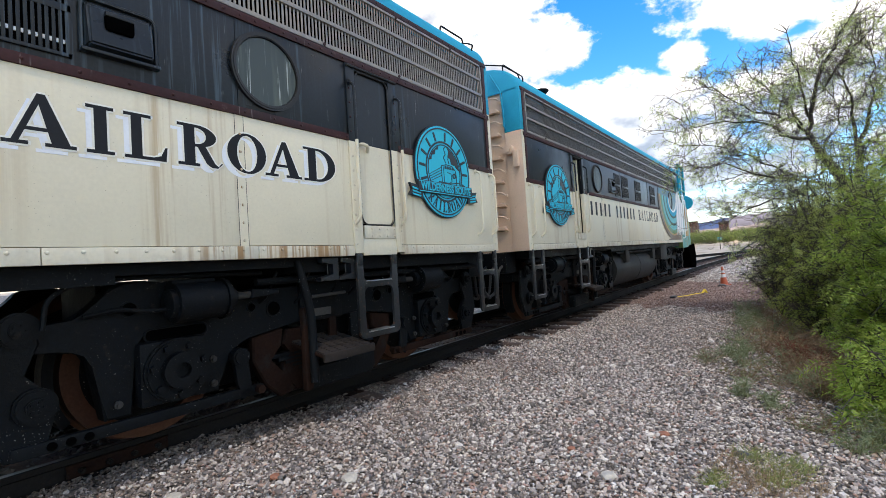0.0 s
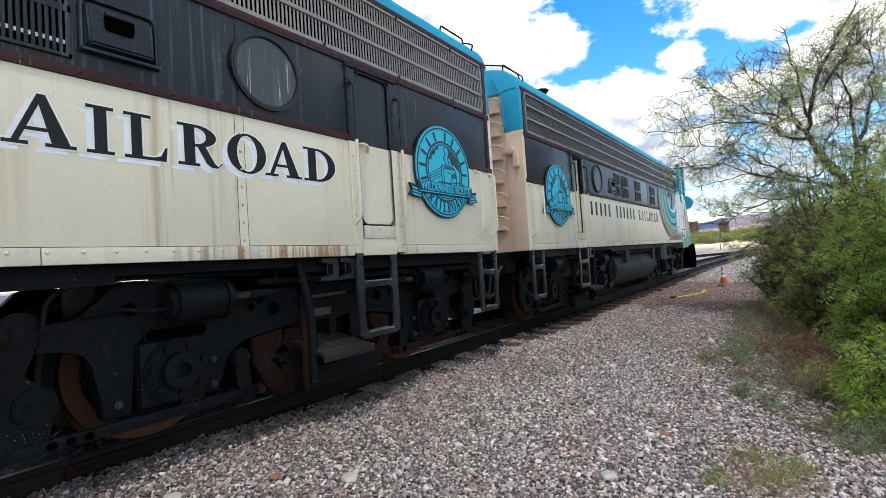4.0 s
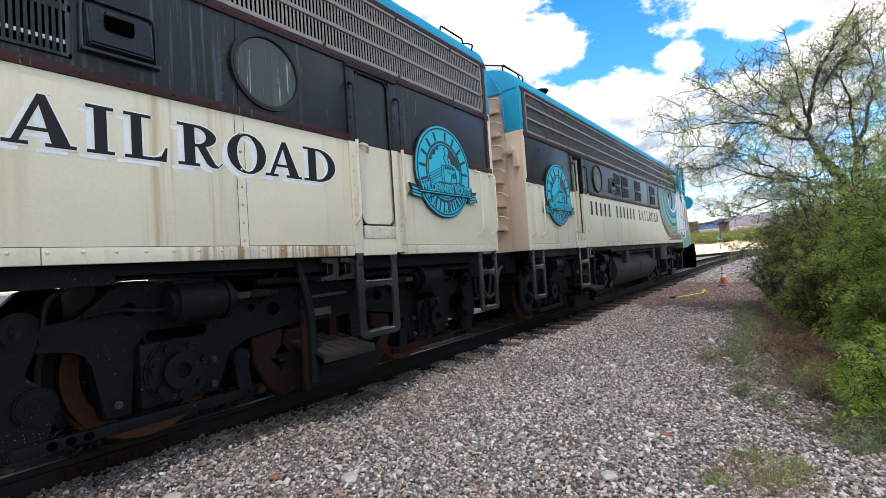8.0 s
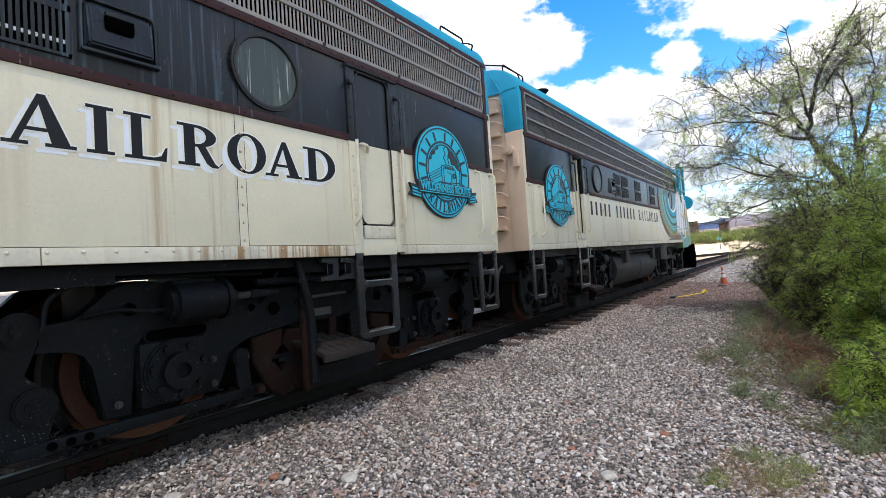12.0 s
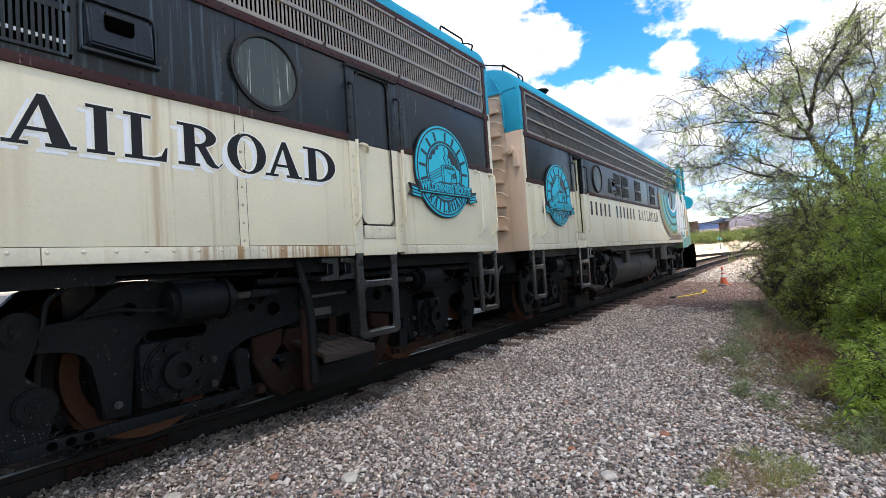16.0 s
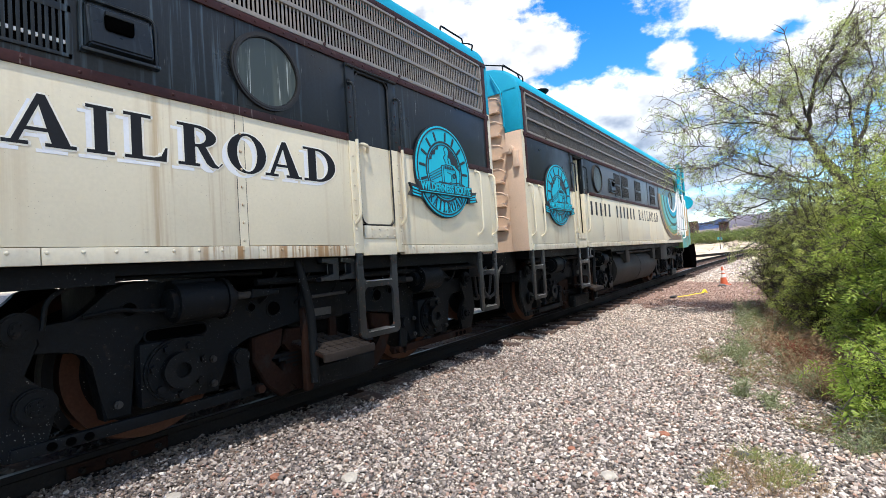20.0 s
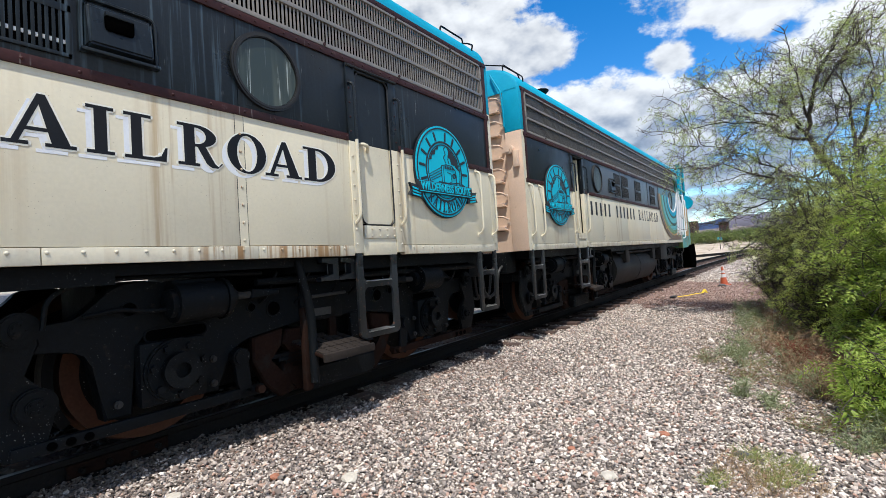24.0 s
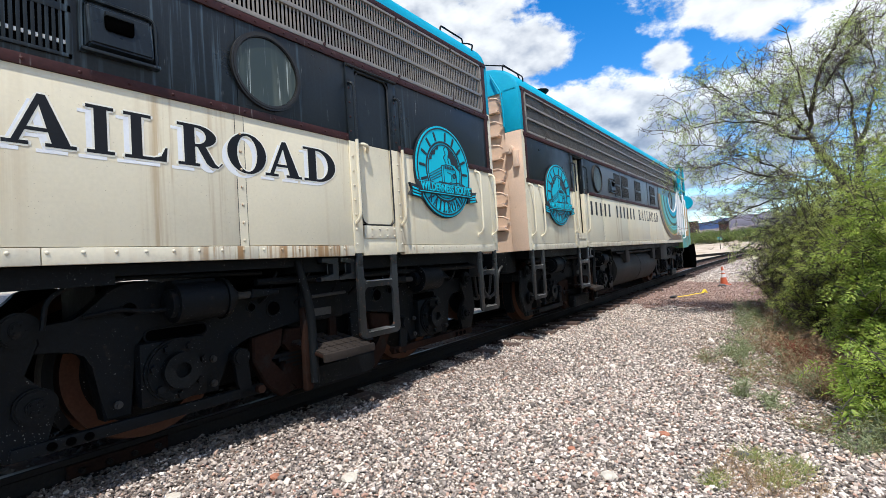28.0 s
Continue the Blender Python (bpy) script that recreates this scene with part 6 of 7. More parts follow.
def shrub(name, label, category, at, rx, ry, h, stems, leaves, mats, seed, leaf=(0.052, 0.0040), droop=0.55, wood=BARK, group="", r0=0.012, frond=0):
    """Arching stems from one root, each with side twigs and leaves."""
    ob = thing(name, label, category, group, at=pose(at[0], at[1], ground_z(at[0], at[1])))
    rng = random.Random(seed)
    w = Wood()
    tips = [[] for _ in mats]
    for _ in range(stems):
        q = rng.uniform(0, math.tau)
        s = math.sqrt(rng.random())
        end = Vector((math.cos(q) * rx * s, math.sin(q) * ry * s, h * (1.0 - 0.55 * s * s) * rng.uniform(0.55, 1.0)))
        path = curve(rng, Vector((end.x * 0.15, end.y * 0.15, -0.04)), end, 7, 0.06, 0.10)
        w.limb(path, r0, 0.003, 4)
        m = 0 if rng.random() < 0.7 else len(mats) - 1
        for i in range(2, 8):
            for _ in range(3):
                d = Vector((rng.gauss(0, 1), rng.gauss(0, 1), rng.gauss(0.25, 0.7))).normalized()
                e = path[i] + d * rng.uniform(0.08, 0.3) * min(1.0, h)
                w.limb([path[i], path[i].lerp(e, 0.5) + Vector((0, 0, 0.01)), e], min(0.0055, r0 * 0.45), 0.0020 if r0 > 0.01 else 0.0012, 3)
                for k in range(leaves):
                    tips[m].append((path[i].lerp(e, rng.uniform(0.2, 1.0)), d))
    part("branchwork", w.mesh("branchwork", wood), wood, ob, kind="stuff")
    made = [part("foliage", frond_mesh("foliage", t, mt, leaf[0], leaf[1], frond, seed + k, droop) if frond else leaf_mesh("foliage", t, mt, leaf[0], leaf[1], seed + k, droop), mt, ob, kind="stuff") for k, (t, mt) in enumerate(zip(tips, mats)) if t]
    return ob, made


tree = mesquite()[0]
bushes = [
    shrub("mesquite_bush", "dense fresh green feathery bush drooping over gravel", "bush", (5.9, -4.45), 1.15, 1.0, 3.15, 150, 4, (LEAF_GREEN, LEAF_OLIVE), 21, group="verge bushes", leaf=(0.19, 0.060), frond=7, droop=0.8),
    shrub("mesquite_bush", "low green feathery sprays beside the gravel", "bush", (4.75, -3.85), 0.8, 0.62, 0.85, 80, 3, (LEAF_GREEN, LEAF_GREEN), 22, group="verge bushes", leaf=(0.17, 0.055), frond=7, droop=0.8),
    shrub("mesquite_bush", "tangled olive green bush with bare twigs", "bush", (7.7, -4.2), 1.3, 0.95, 3.0, 190, 2, (LEAF_OLIVE, LEAF_GREEN), 23, group="verge bushes", leaf=(0.13, 0.048), frond=6),
    shrub("mesquite_bush", "olive bush with thin drooping leaves and many bare twigs", "bush", (9.5, -3.8), 1.35, 1.1, 3.3, 260, 2, (LEAF_OLIVE, LEAF), 24, group="verge bushes", leaf=(0.12, 0.044), frond=5, r0=0.014),
    shrub("mesquite_bush", "low twiggy olive bush at the edge of the path", "bush", (8.5, -3.4), 0.85, 0.55, 1.5, 110, 1, (LEAF_OLIVE, LEAF_GREEN), 27, group="verge bushes", leaf=(0.13, 0.048), frond=6),
    shrub("mesquite_bush", "low twiggy olive bush at the edge of the path", "bush", (10.5, -3.05), 1.0, 0.75, 2.2, 170, 2, (LEAF_OLIVE, LEAF), 28, group="verge bushes", leaf=(0.11, 0.028), frond=5),
    shrub("mesquite_bush", "low green bush with dead twigs beneath", "bush", (6.9, -3.95), 0.75, 0.55, 1.2, 90, 3, (LEAF_GREEN, LEAF_OLIVE), 29, group="verge bushes", leaf=(0.14, 0.052), frond=6),
    shrub("mesquite_bush", "yellowish green bush by the path", "bush", (12.2, -3.6), 1.4, 0.95, 1.8, 110, 4, (LEAF_OLIVE, LEAF), 25, group="verge bushes", leaf=(0.14, 0.04), frond=4),
    shrub("mesquite_bush", "tall green bush behind the verge", "bush", (7.4, -5.3), 1.4, 1.0, 3.3, 150, 4, (LEAF_GREEN, LEAF_OLIVE), 26, group="verge bushes", leaf=(0.12, 0.030), frond=5),
]
WEEDS_RNG = random.Random(31)
WEEDS = [(6.35, -2.2, 0.22, 0.16), (6.75, -2.32, 0.28, 0.2), (5.0, -2.62, 0.16, 0.2), (4.75, -2.85, 0.18, 0.18), (4.35, -3.15, 0.2, 0.18), (4.05, -3.32, 0.16, 0.16),
         (7.6, -2.45, 0.3, 0.3), (8.6, -2.5, 0.32, 0.35), (5.6, -2.95, 0.25, 0.28), (9.8, -2.35, 0.3, 0.35), (6.3, -2.9, 0.3, 0.34), (11.2, -2.3, 0.3, 0.4)]
for k in range(15):
    wx = 3.9 + 8.6 * (k / 15) ** 1.15 + WEEDS_RNG.uniform(-0.15, 0.15)
    WEEDS.append((wx, -2.28 - 0.5 * max(0.0, 6.2 - wx) - WEEDS_RNG.uniform(0.05, 0.75), WEEDS_RNG.uniform(0.12, 0.26), WEEDS_RNG.uniform(0.18, 0.36)))
for i, (x, y, r, h) in enumerate(WEEDS):
    shrub("verge_weed", "grey-green weed clump on the gravel edge", "weed", (x, y), r, r, h, 13, 2, (SAGE, STRAW if i % 3 == 1 else SAGE), 40 + i, leaf=(0.04, 0.0026), droop=0.1, wood=GREEN_STEM if i % 4 else DRY, group="verge weeds", r0=0.003)
for i, (x, y) in enumerate(((7.1, -2.7), (8.2, -2.75), (9.1, -2.8), (6.2, -3.15), (5.5, -3.3), (10.3, -2.6), (6.6, -3.0), (5.9, -3.05), (7.5, -3.1), (6.9, -3.25), (5.2, -3.2), (6.4, -3.35))):
    shrub("dry_weed", "dry brown twiggy weed", "weed", (x, y), 0.36, 0.32, 0.36, 20, 1, (RUSSET if i in (3, 6) else DRY, DRY), 60 + i, leaf=(0.04, 0.004), droop=0.2,
          wood=RUSSET if i in (3, 6) else DRY, group="dry weeds", r0=0.004)


def grass_tuft(x, y, r, n, seed, material, label):
    ob = thing("grass_tuft", label, "grass", "grass tufts", at=pose(x, y, ground_z(x, y)))
    rng = random.Random(seed)
    v, f = [], []
    for _ in range(n):
        q, s = rng.uniform(0, math.tau), r * math.sqrt(rng.random())
        p = Vector((math.cos(q) * s * 1.6, math.sin(q) * s, -0.01))
        d = Vector((rng.gauss(0, 0.6), rng.gauss(0, 0.6), 1)).normalized()
        ln, w = rng.uniform(0.03, 0.13), rng.uniform(0.0010, 0.0022)
        side = d.orthogonal().normalized() * w
        mid, tip = p + d * ln * 0.55, p + d * ln + Vector((d.x, d.y, -0.3)) * ln * 0.3
        k = len(v)
        v += [tuple(p - side), tuple(p + side), tuple(mid + side * 0.8), tuple(mid - side * 0.8), tuple(tip)]
        f += [(k, k + 1, k + 2, k + 3), (k + 3, k + 2, k + 4)]
    part("turf", mesh_from("turf", v, f, material), material, ob, kind="stuff")


def litter():
    """Dry stalks, twigs and leaf scraps lying over the verge."""
    rng = random.Random(91)
    for name, label, mat, n, ln in (("verge_litter", "dry straw and leaf litter under the bushes", DRY, 5200, 0.09), ("verge_litter", "grey dead twigs lying under the bushes", TWIG, 2600, 0.15)):
        w = Wood()
        for _ in range(n):
            x = 3.6 + 9.5 * rng.random() ** 1.25
            y = edge(x) + 0.25 - 2.4 * rng.random() ** 1.3
            q = rng.uniform(0, math.tau)
            a = Vector((x, y, ground_z(x, y) + rng.uniform(0.0, 0.03)))
            d = Vector((math.cos(q), math.sin(q), rng.gauss(0.05, 0.18)))
            w.limb([a, a + d * ln * rng.uniform(0.3, 1.4)], 0.0022, 0.0014, 3)
        tagged(new(name, w.mesh(name, mat)), label, "litter", kind="stuff")
    for i in range(22):
        x = 4.1 + 8.0 * rng.random()
        y = edge(x) - rng.uniform(-0.1, 1.0)
        stalk = thing("dead_stalk", "thin dry bent weed stalk standing on the verge", "weed", "dead stalks", at=pose(x, y, ground_z(x, y) - 0.01))
        w = Wood()
        tip = crooked(rng, Vector((0, 0, 0)), Vector((rng.gauss(0, 0.4), rng.gauss(0, 0.4), 1)), rng.uniform(0.25, 0.6), 6, 0.18)
        w.limb(tip, 0.0035, 0.0015, 4)
        for k in range(2, 7):
            side = crooked(rng, tip[k], Vector((rng.gauss(0, 1), rng.gauss(0, 1), 0.6)), rng.uniform(0.05, 0.16), 2, 0.2)
            w.limb(side, 0.002, 0.001, 3)
        part("stalk", w.mesh("stalk", DRY if i % 3 else RUSSET), DRY, stalk)


litter()
DEAD_GRASS = leaf_mat("dead_grass", (0.32, 0.20, 0.11), (0.60, 0.44, 0.27), 0.2)
GRASS = leaf_mat("green_grass", (0.18, 0.26, 0.06), (0.48, 0.48, 0.18), 0.25)
for i, (x, y, r, dead) in enumerate(((3.42, -2.66, 0.13, 1), (3.50, -2.86, 0.13, 0), (3.26, -2.74, 0.14, 1), (3.52, -2.98, 0.10, 0), (3.60, -2.72, 0.08, 0), (3.13, -2.60, 0.06, 0), (3.10, -2.84, 0.13, 1), (3.30, -2.98, 0.14, 1), (3.28, -2.88, 0.08, 0))):
    grass_tuft(x, y, r, 300, 80 + i, DEAD_GRASS if dead else GRASS, "dry tan grass tuft growing in gravel" if dead else "short green grass tuft growing in gravel")


# ---- small things ----
def traffic_cone():
    x, y = 18.1, -1.28
    cone = thing("traffic_cone", "faded orange traffic cone with white bands on gravel", "traffic cone", at=pose(x, y, ground_z(x, y) + 0.005, -2.5, 0, 20))
    part("base", box(B(), -0.19, 0.19, -0.19, 0.19, 0.0, 0.035, 0.012), CONE_ORANGE, cone)
    prof = [(0.135, 0.035, 0.30, 0), (0.0985, 0.30, 0.42, 1), (0.081, 0.42, 0.47, 0), (0.074, 0.47, 0.56, 1), (0.0615, 0.56, 0.70, 0)]
    rad = lambda z: 0.14 - 0.158 * z
    cone.scale = (0.88, 0.88, 0.88)
    for _, a, b, white in prof:
        part("band" if white else "body", cyl(B(), (0, 0, a), (0, 0, b), rad(a), 24, rad(b)), CONE_WHITE if white else CONE_ORANGE, cone, "white reflective band" if white else "orange cone body")


def strap():
    x, y = 13.5, -0.55
    s = thing("tie_down_strap", "yellow tie-down strap with a black ratchet lying on gravel", "strap", at=pose(x, y, ground_z(x, y) + 0.02))
    pts = [Vector((0.12, -0.05, 0)), Vector((0.5, -0.25, 0.005)), Vector((0.9, -0.33, 0.0)), Vector((1.25, -0.52, 0.01)), Vector((1.4, -0.55, 0.09)), Vector((1.36, -0.6, 0.0))]
    bm = B()
    rows = [[bm.verts.new(q + Vector((0, o, dz))) for o, dz in ((-0.03, 0.0), (0.03, 0.006), (0.03, 0.012), (-0.03, 0.006))] for q in pts]
    for a, b in zip(rows, rows[1:]):
        for k in range(4):
            bm.faces.new((a[k], a[(k + 1) % 4], b[(k + 1) % 4], b[k]))
    part("webbing", bm, YELLOW, s, "yellow webbing")
    part("ratchet", box(B(), -0.18, 0.14, -0.06, 0.06, 0.0, 0.05, 0.012), GASKET, s, "black ratchet handle")


def loose_rock(x, y, r, material, label):
    rng = np.random.default_rng(int(x * 1000))
    bm = B()
    bmesh.ops.create_icosphere(bm, subdivisions=2, radius=r)
    for v in bm.verts:
        v.co *= 1 + 0.28 * noise.noise(v.co * (2.0 / r) + Vector((x, y, 0)))
        v.co.z *= 0.5
    ob = tagged(new("rock", finish(bm, "rock", 20)), label, "rock", "loose rocks")
    ob.data.materials.append(material)
    ob.matrix_basis = pose(x, y, ground_z(x, y) + 0.01 + r * 0.25, 0, 0, rng.uniform(0, 180))


PALE_STONE = surface("pale_limestone", (0.52, 0.47, 0.40), 0.9, var=0.2, relief=0.4)
DARK_STONE = surface("dark_grey_stone", (0.09, 0.085, 0.085), 0.9, var=0.3, relief=0.4)
RED_ROCK = surface("red_sandstone", (0.36, 0.15, 0.09), 0.9, var=0.2, relief=0.4)
traffic_cone()
strap()
for x, y, r, m, l in ((2.02, -0.70, 0.055, PALE_STONE, "flat pale stone lying in gravel"), (2.9, -2.05, 0.05, PALE_STONE, "pale stone lying in gravel"), (3.6, -2.7, 0.045, DARK_STONE, "dark grey stone lying in gravel"),
                      (17.2, -1.3, 0.13, DARK_STONE, "dark stone near the cone"), (3.75, -2.2, 0.04, RED_ROCK, "red sandstone chip in gravel"), (4.5, -1.1, 0.035, PALE_STONE, "pale stone lying in gravel"),
                      (1.25, -0.05, 0.05, PALE_STONE, "pale stone beside the rail"), (1.75, -0.3, 0.035, RED_ROCK, "red sandstone chip in gravel"), (3.2, -1.7, 0.03, RED_ROCK, "red sandstone chip in gravel")):
    loose_rock(x, y, r, m, l)


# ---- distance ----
# distance haze is painted in: this rock carries its blue cast
FAR_HAZE_ROCK = surface("far_hill_haze_blue", (0.085, 0.125, 0.23), 0.95, var=0.25, big=0.004, fine=0.03, relief=0.0)
NEAR_HILL = surface("scrubby_hill", (0.20, 0.155, 0.14), 0.95, var=0.35, big=0.01, fine=0.08, relief=0.0)
# blue of distance haze mixed into this hill's own brown
HAZE_HILL = surface("haze_tinted_hill_rock", (0.105, 0.095, 0.12), 0.95, var=0.35, big=0.008, fine=0.06, relief=0.0)
BRICK_DARK = surface("dull_red_brick", (0.045, 0.019, 0.015), 0.9, var=0.3)
FAR_LEAF = leaf_mat("far_scrub_leaf", (0.07, 0.11, 0.02), (0.19, 0.23, 0.06), 0.3)


def ridge(name, label, dist, a0, a1, height, material, seed):
    v, f = [], []
    n = 160
    for i in range(n + 1):
        a = radians(a0 + (a1 - a0) * i / n)
        h = height(math.degrees(a)) + dist * 0.006 * noise.noise(Vector((math.degrees(a) * 0.35, seed, 0))) + dist * 0.002 * noise.noise(Vector((math.degrees(a) * 1.7, seed, 4)))
        for r, z in ((dist - 420, -5), (dist - 160, h * 0.62), (dist, h), (dist + 250, -5)):
            v.append((r * math.cos(a), r * math.sin(a), z))
    for i in range(n):
        for k in range(3):
            o = i * 4 + k
            f.append((o, o + 4, o + 5, o + 1))
    tagged(new(name, mesh_from(name, v, f, material)), label, "hills", kind="structure")


ridge("backdrop_mesa", "mesa on the horizon in painted haze blue", 3300, -70, 75, lambda a: 158 + 8 * math.sin(a * 0.4), FAR_HAZE_ROCK, 2.0)
ridge("backdrop_plain", "pinkish rise at the edge of the valley", 1500, -60, 40, lambda a: 52.0, NEAR_HILL, 5.0)
ridge("backdrop_hill", "brown rocky hill before the mesa, tinted with haze blue", 2600, -60, 6.6, lambda a: 50 + 90 * min(1.0, max(0.0, (6.4 - a) / 2.0)), HAZE_HILL, 7.0)


def far_scrub():
    rng = random.Random(77)
    for i in range(62):
        x = rng.uniform(46, 95)
        a = radians(rng.uniform(-14, 24))
        px, py = x, x * math.tan(a) * 0.9 - 1
        if i < 34:
            a = radians(rng.uniform(1.2, 9.5))
            px, py = x + 66, (x + 66) * math.tan(a) - 2.5
        elif abs(py - track_y(x)) < 4 or 0.5 < math.degrees(math.atan2(py + 3, px)) < 11:
            continue
        r, h = (rng.uniform(2.2, 4.6), rng.uniform(1.8, 3.2)) if i < 34 else (rng.uniform(1.2, 3.0), rng.uniform(1.0, 2.4))
        ob = thing("scrub_tree", "low green desert scrub in the distance", "bush", "distant scrub", at=pose(px, py, ground_z(px, py)))
        w = Wood()
        tips = []
        for _ in range(16):
            q = rng.uniform(0, math.tau)
            s = math.sqrt(rng.random())
            end = Vector((math.cos(q) * r * s, math.sin(q) * r * s, h * (1 - 0.45 * s)))
            path = curve(rng, Vector((0, 0, -0.1)), end, 4, 0.08)
            w.limb(path, 0.05, 0.015, 4)
            for k in range(2, 5):
                for _ in range(44):
                    d = Vector((rng.gauss(0, 1), rng.gauss(0, 1), rng.gauss(0, 0.8)))
                    tips.append((path[k] + d * 0.3, d.normalized()))
        part("branchwork", w.mesh("branchwork", BARK), BARK, ob, kind="stuff")
        part("foliage", leaf_mesh("foliage", tips, FAR_LEAF, 0.22, 0.06, 300 + i, 0.1), FAR_LEAF, ob, kind="stuff")


far_scrub()


def far_building(x, y, w, d, h, wall, label):
    ob = thing("far_building", label, "building", "distant buildings", at=pose(x, y, ground_z(x, y)))
    body = part("walls", box(B(), -d / 2, d / 2, -w / 2, w / 2, -0.5, h), wall, ob)
    part("roof", box(B(), -d / 2 - 0.3, d / 2 + 0.3, -w / 2 - 0.3, w / 2 + 0.3, h, h + 0.35), DARK_STONE, ob)
    for k in range(3):
        part("window", box(B(), -d / 2 - 0.05, -d / 2 + 0.05, -w / 2 + w * (k + 0.3) / 3, -w / 2 + w * (k + 0.7) / 3, h * 0.35, h * 0.7), DARK_GLASS, body)


far_building(300, 38.6, 4.0, 8, 9.0, BRICK_DARK, "small dark brick building far across the flat")
far_building(280, 22.0, 4.0, 6, 6.5, BRICK_DARK, "low brown building far across the flat")


def lineside_sign(x, y, h, w, face, label):
    ob = thing("lineside_sign", label, "sign", at=pose(x, y, ground_z(x, y)))
    part("post", cyl(B(), (0, 0, -0.2), (0, 0, h), 0.05, 10), BLACK_IRON, ob)
    part("plate", box(B(), -0.03, -0.008, -w / 2, w / 2, h - w * 0.6, h, 0.004), face, ob)


lineside_sign(85.0, 5.3, 1.9, 0.7, AQUA, "small aqua sign on a dark post beside the track")
lineside_sign(46.0, 4.25, 2.2, 1.0, WHITE_PAINT, "small white sign on a post beyond the engine")


def side_track():
    t = thing("side_track", "second pair of rails curving in to join the line", "railway track", kind="structure")
    for off in (-0.75, 0.75):
        bm = B()
        rows = []
        for i in range(40):
            x = 44 + i * 0.5
            y = track_y(x) + 0.38 * (64.2 - x) + off
            rows.append([bm.verts.new((x, y + dy, grade(x) + dz - 0.02)) for dy, dz in ((-0.06, -0.2), (-0.035, 0.0), (0.035, 0.0), (0.06, -0.2))])
        for a, b in zip(rows, rows[1:]):
            for k in range(3):
                bm.faces.new((a[k], a[k + 1], b[k + 1], b[k]))
        part("rail", bm, RAIL_STEEL, t)


side_track()


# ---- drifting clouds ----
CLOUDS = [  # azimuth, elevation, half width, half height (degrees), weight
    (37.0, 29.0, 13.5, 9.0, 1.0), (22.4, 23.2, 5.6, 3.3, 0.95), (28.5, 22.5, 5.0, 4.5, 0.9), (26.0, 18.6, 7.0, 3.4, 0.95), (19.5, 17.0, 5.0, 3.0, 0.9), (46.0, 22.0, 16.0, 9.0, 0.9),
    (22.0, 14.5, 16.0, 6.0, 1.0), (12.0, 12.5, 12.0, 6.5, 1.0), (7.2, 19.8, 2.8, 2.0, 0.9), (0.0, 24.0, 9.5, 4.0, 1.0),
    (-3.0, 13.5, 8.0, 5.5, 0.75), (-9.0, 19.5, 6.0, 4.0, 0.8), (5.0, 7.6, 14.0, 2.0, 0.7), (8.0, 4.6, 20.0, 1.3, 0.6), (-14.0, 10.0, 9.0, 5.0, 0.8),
    # out of view, added before the sun to shade the ground until it drifts
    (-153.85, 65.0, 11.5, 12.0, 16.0)]


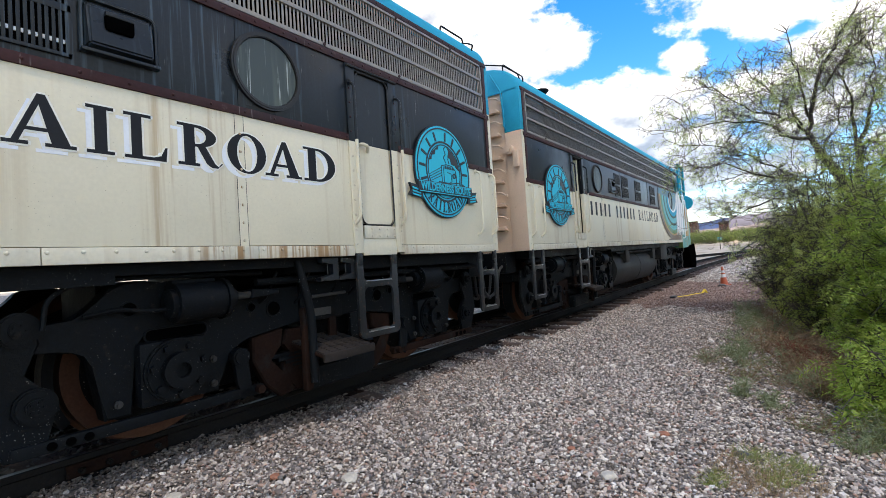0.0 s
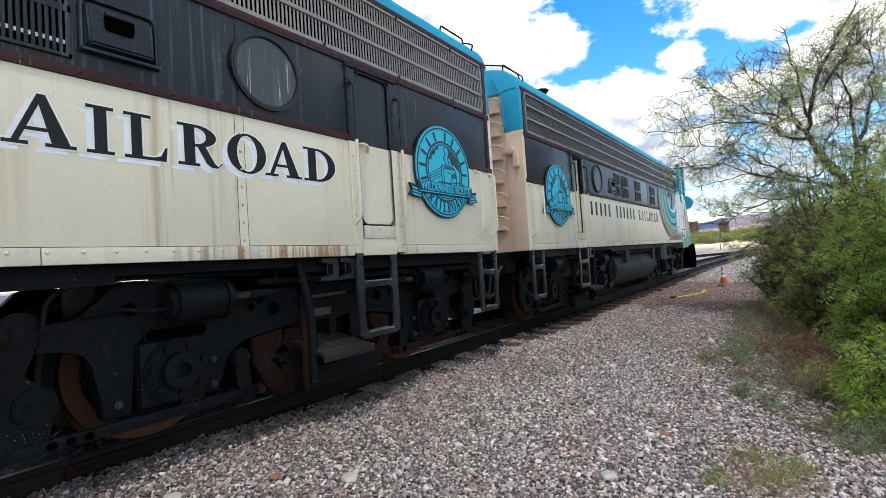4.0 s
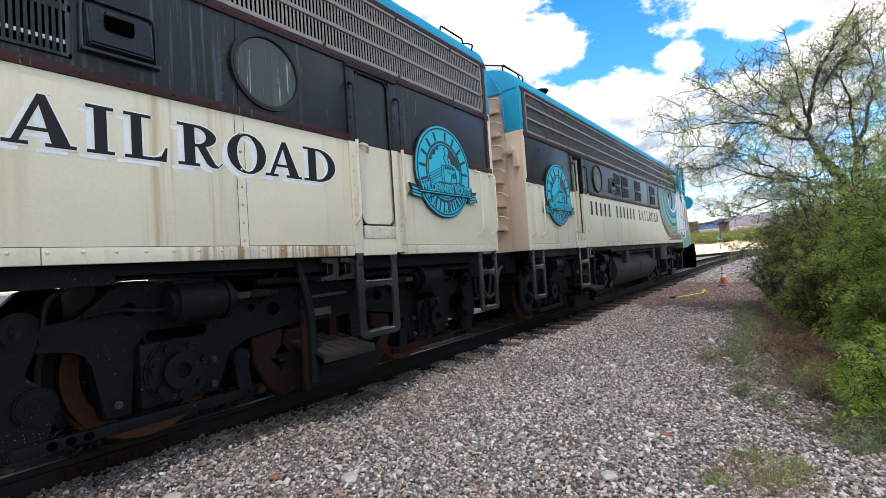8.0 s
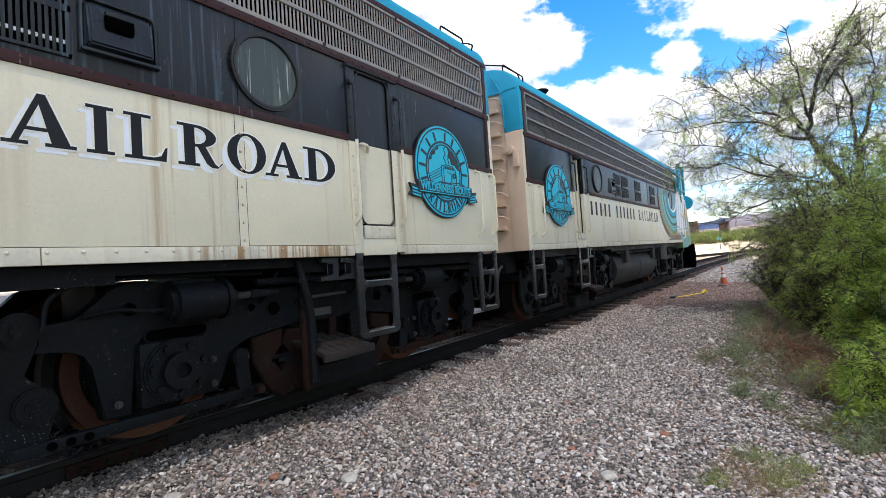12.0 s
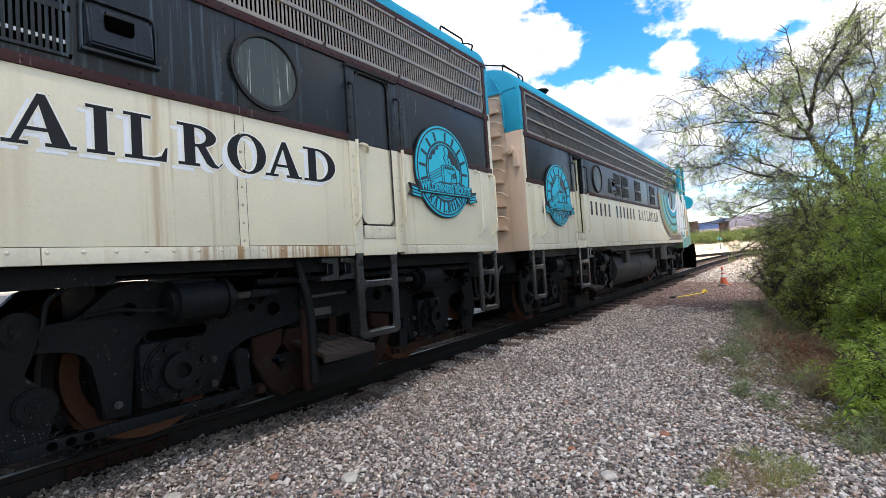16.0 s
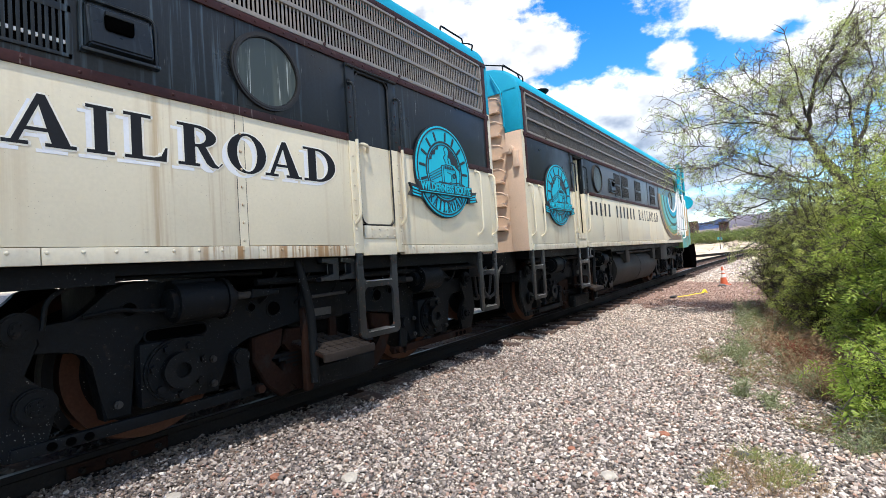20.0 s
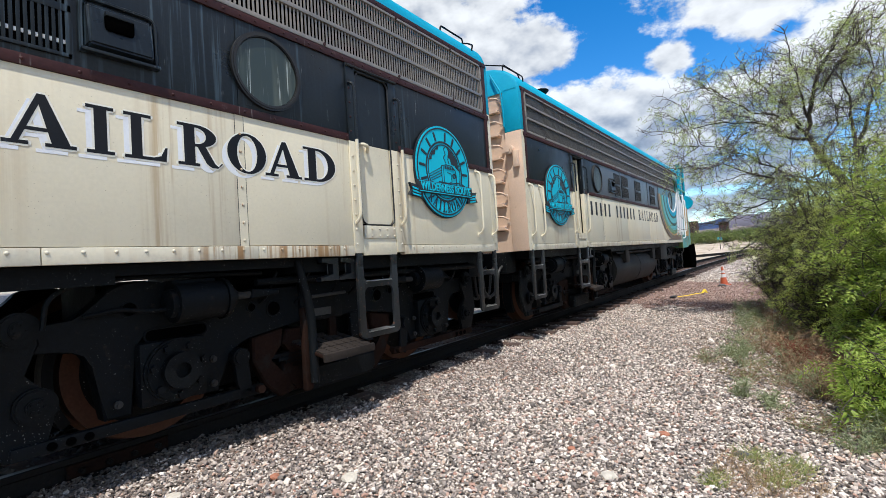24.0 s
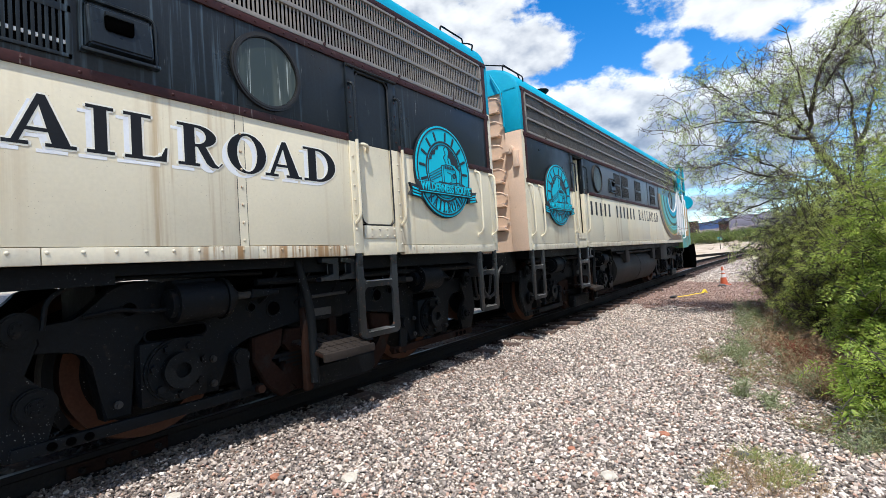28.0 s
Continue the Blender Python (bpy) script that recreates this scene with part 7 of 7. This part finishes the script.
def cloud_material():
    m = bpy.data.materials.new("cumulus_cloud")
    m.use_nodes = True
    nt = m.node_tree
    nt.nodes.remove(nt.nodes["Principled BSDF"])
    vec = nt.nodes.new("ShaderNodeTexCoord").outputs["Object"]
    nrm = nt.nodes.new("ShaderNodeVectorMath")
    nrm.operation = "NORMALIZE"
    nt.links.new(vec, nrm.inputs[0])
    way = nrm.outputs[0]
    xyz = nt.nodes.new("ShaderNodeSeparateXYZ")
    nt.links.new(way, xyz.inputs[0])
    az = math_node(nt, "DEGREES", math_node(nt, "ARCTAN2", xyz.outputs[1], xyz.outputs[0]))
    el = math_node(nt, "DEGREES", math_node(nt, "ARCSINE", xyz.outputs[2]))
    both = nt.nodes.new("ShaderNodeCombineXYZ")
    nt.links.new(az, both.inputs[0])
    nt.links.new(el, both.inputs[1])
    # elsewhere: an even scatter of unseen fair-weather cloud, cover raised to whiten fill light
    best = math_node(nt, "SUBTRACT", math_node(nt, "MULTIPLY", noise_fac(nt, way, 2.6, 3), 2.2), 0.88)
    front = step(nt, math_node(nt, "ABSOLUTE", math_node(nt, "SUBTRACT", az, 18.0)), 34.0, 44.0)
    best = math_node(nt, "SUBTRACT", math_node(nt, "MULTIPLY", math_node(nt, "ADD", best, 0.6), front), 0.6)
    # unseen clear gap, cut behind the cloud before the sun to let sunlight through
    gap = nt.nodes.new("ShaderNodeVectorMath")
    gap.operation = "DISTANCE"
    nt.links.new(both.outputs[0], gap.inputs[0])
    gap.inputs[1].default_value = (-126.0, 65.0, 0.0)
    best = math_node(nt, "SUBTRACT", best, step(nt, gap.outputs["Value"], 14.0, 17.0, 4.0, 0.0))
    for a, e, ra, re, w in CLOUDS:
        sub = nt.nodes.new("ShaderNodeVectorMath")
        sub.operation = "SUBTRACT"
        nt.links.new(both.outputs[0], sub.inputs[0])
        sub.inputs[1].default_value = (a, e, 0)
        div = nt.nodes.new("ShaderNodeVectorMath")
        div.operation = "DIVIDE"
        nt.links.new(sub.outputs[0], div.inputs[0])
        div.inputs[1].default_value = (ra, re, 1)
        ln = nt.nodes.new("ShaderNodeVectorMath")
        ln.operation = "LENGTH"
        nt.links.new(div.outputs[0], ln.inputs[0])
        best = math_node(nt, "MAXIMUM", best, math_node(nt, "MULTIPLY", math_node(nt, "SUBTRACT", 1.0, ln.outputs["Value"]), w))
    stretch = (1.0, 1.0, 1.7)
    n1 = noise_fac(nt, way, 9.0, 12, 0.60, stretch)
    off = nt.nodes.new("ShaderNodeVectorMath")
    off.operation = "ADD"
    nt.links.new(way, off.inputs[0])
    off.inputs[1].default_value = (-0.010, -0.008, 0.022)
    n2 = noise_fac(nt, off.outputs[0], 9.0, 5, 0.5, stretch)
    dens = math_node(nt, "ADD", best, math_node(nt, "MULTIPLY", math_node(nt, "SUBTRACT", n1, 0.5), 2.3))
    alpha = math_node(nt, "MULTIPLY", step(nt, dens, 0.0, 0.34), 0.87)
    soft1 = noise_fac(nt, way, 9.0, 5, 0.5, stretch)
    lit = math_node(nt, "SUBTRACT", soft1, n2)
    deep = step(nt, dens, 0.3, 1.1)
    base = math_node(nt, "ADD", math_node(nt, "MULTIPLY", lit, 1.8), math_node(nt, "MULTIPLY", deep, -0.08))
    low = step(nt, el, 9.0, 17.0, 0.36, 0.0)
    shade = math_node(nt, "SUBTRACT", math_node(nt, "ADD", base, 0.92), low)
    shade = math_node(nt, "MINIMUM", math_node(nt, "MAXIMUM", shade, 0.42), 1.12)
    col = mix_col(nt, step(nt, shade, 0.35, 0.95), (0.66, 0.75, 0.93), (0.98, 0.99, 1.0))
    em = nt.nodes.new("ShaderNodeEmission")
    nt.links.new(col, em.inputs["Color"])
    nt.links.new(math_node(nt, "MULTIPLY", shade, 0.76), em.inputs["Strength"])
    tr = nt.nodes.new("ShaderNodeBsdfTransparent")
    mx = nt.nodes.new("ShaderNodeMixShader")
    nt.links.new(alpha, mx.inputs[0])
    nt.links.new(tr.outputs[0], mx.inputs[1])
    nt.links.new(em.outputs[0], mx.inputs[2])
    nt.links.new(mx.outputs[0], nt.nodes["Material Output"].inputs["Surface"])
    m.cycles.emission_sampling = "NONE"
    return m


def cloud_deck():
    """The fair-weather cloud layer: a wide flattened vault of broken cumulus."""
    v, f = [], []
    na, ne = 96, 24
    for j in range(ne + 1):
        e = radians(-2 + 92 * j / ne)
        r = 1 / math.hypot(math.cos(e) / 4300, math.sin(e) / 1600)
        for i in range(na):
            a = math.tau * i / na
            v.append((r * math.cos(e) * math.cos(a), r * math.cos(e) * math.sin(a), r * math.sin(e)))
    for j in range(ne):
        for i in range(na):
            f.append((j * na + i, j * na + (i + 1) % na, (j + 1) * na + (i + 1) % na, (j + 1) * na + i))
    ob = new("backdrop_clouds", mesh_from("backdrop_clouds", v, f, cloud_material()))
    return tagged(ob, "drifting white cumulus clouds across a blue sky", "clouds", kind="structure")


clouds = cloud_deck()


def motions():
    sway = random.Random(3)
    for ob, amount in [(tree, 0.22)] + [(b[0], 0.35) for b in bushes]:
        at, ph = ob.matrix_basis.copy(), sway.uniform(0, 6)
        walk(ob, [(0.7 * k, at @ pose(0, 0, 0, amount * math.sin(k * 1.9 + ph), amount * 0.7 * math.sin(k * 1.3 + ph * 2), 0)) for k in range(41)])
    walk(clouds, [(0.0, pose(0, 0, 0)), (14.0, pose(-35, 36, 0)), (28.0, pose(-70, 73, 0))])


motions()
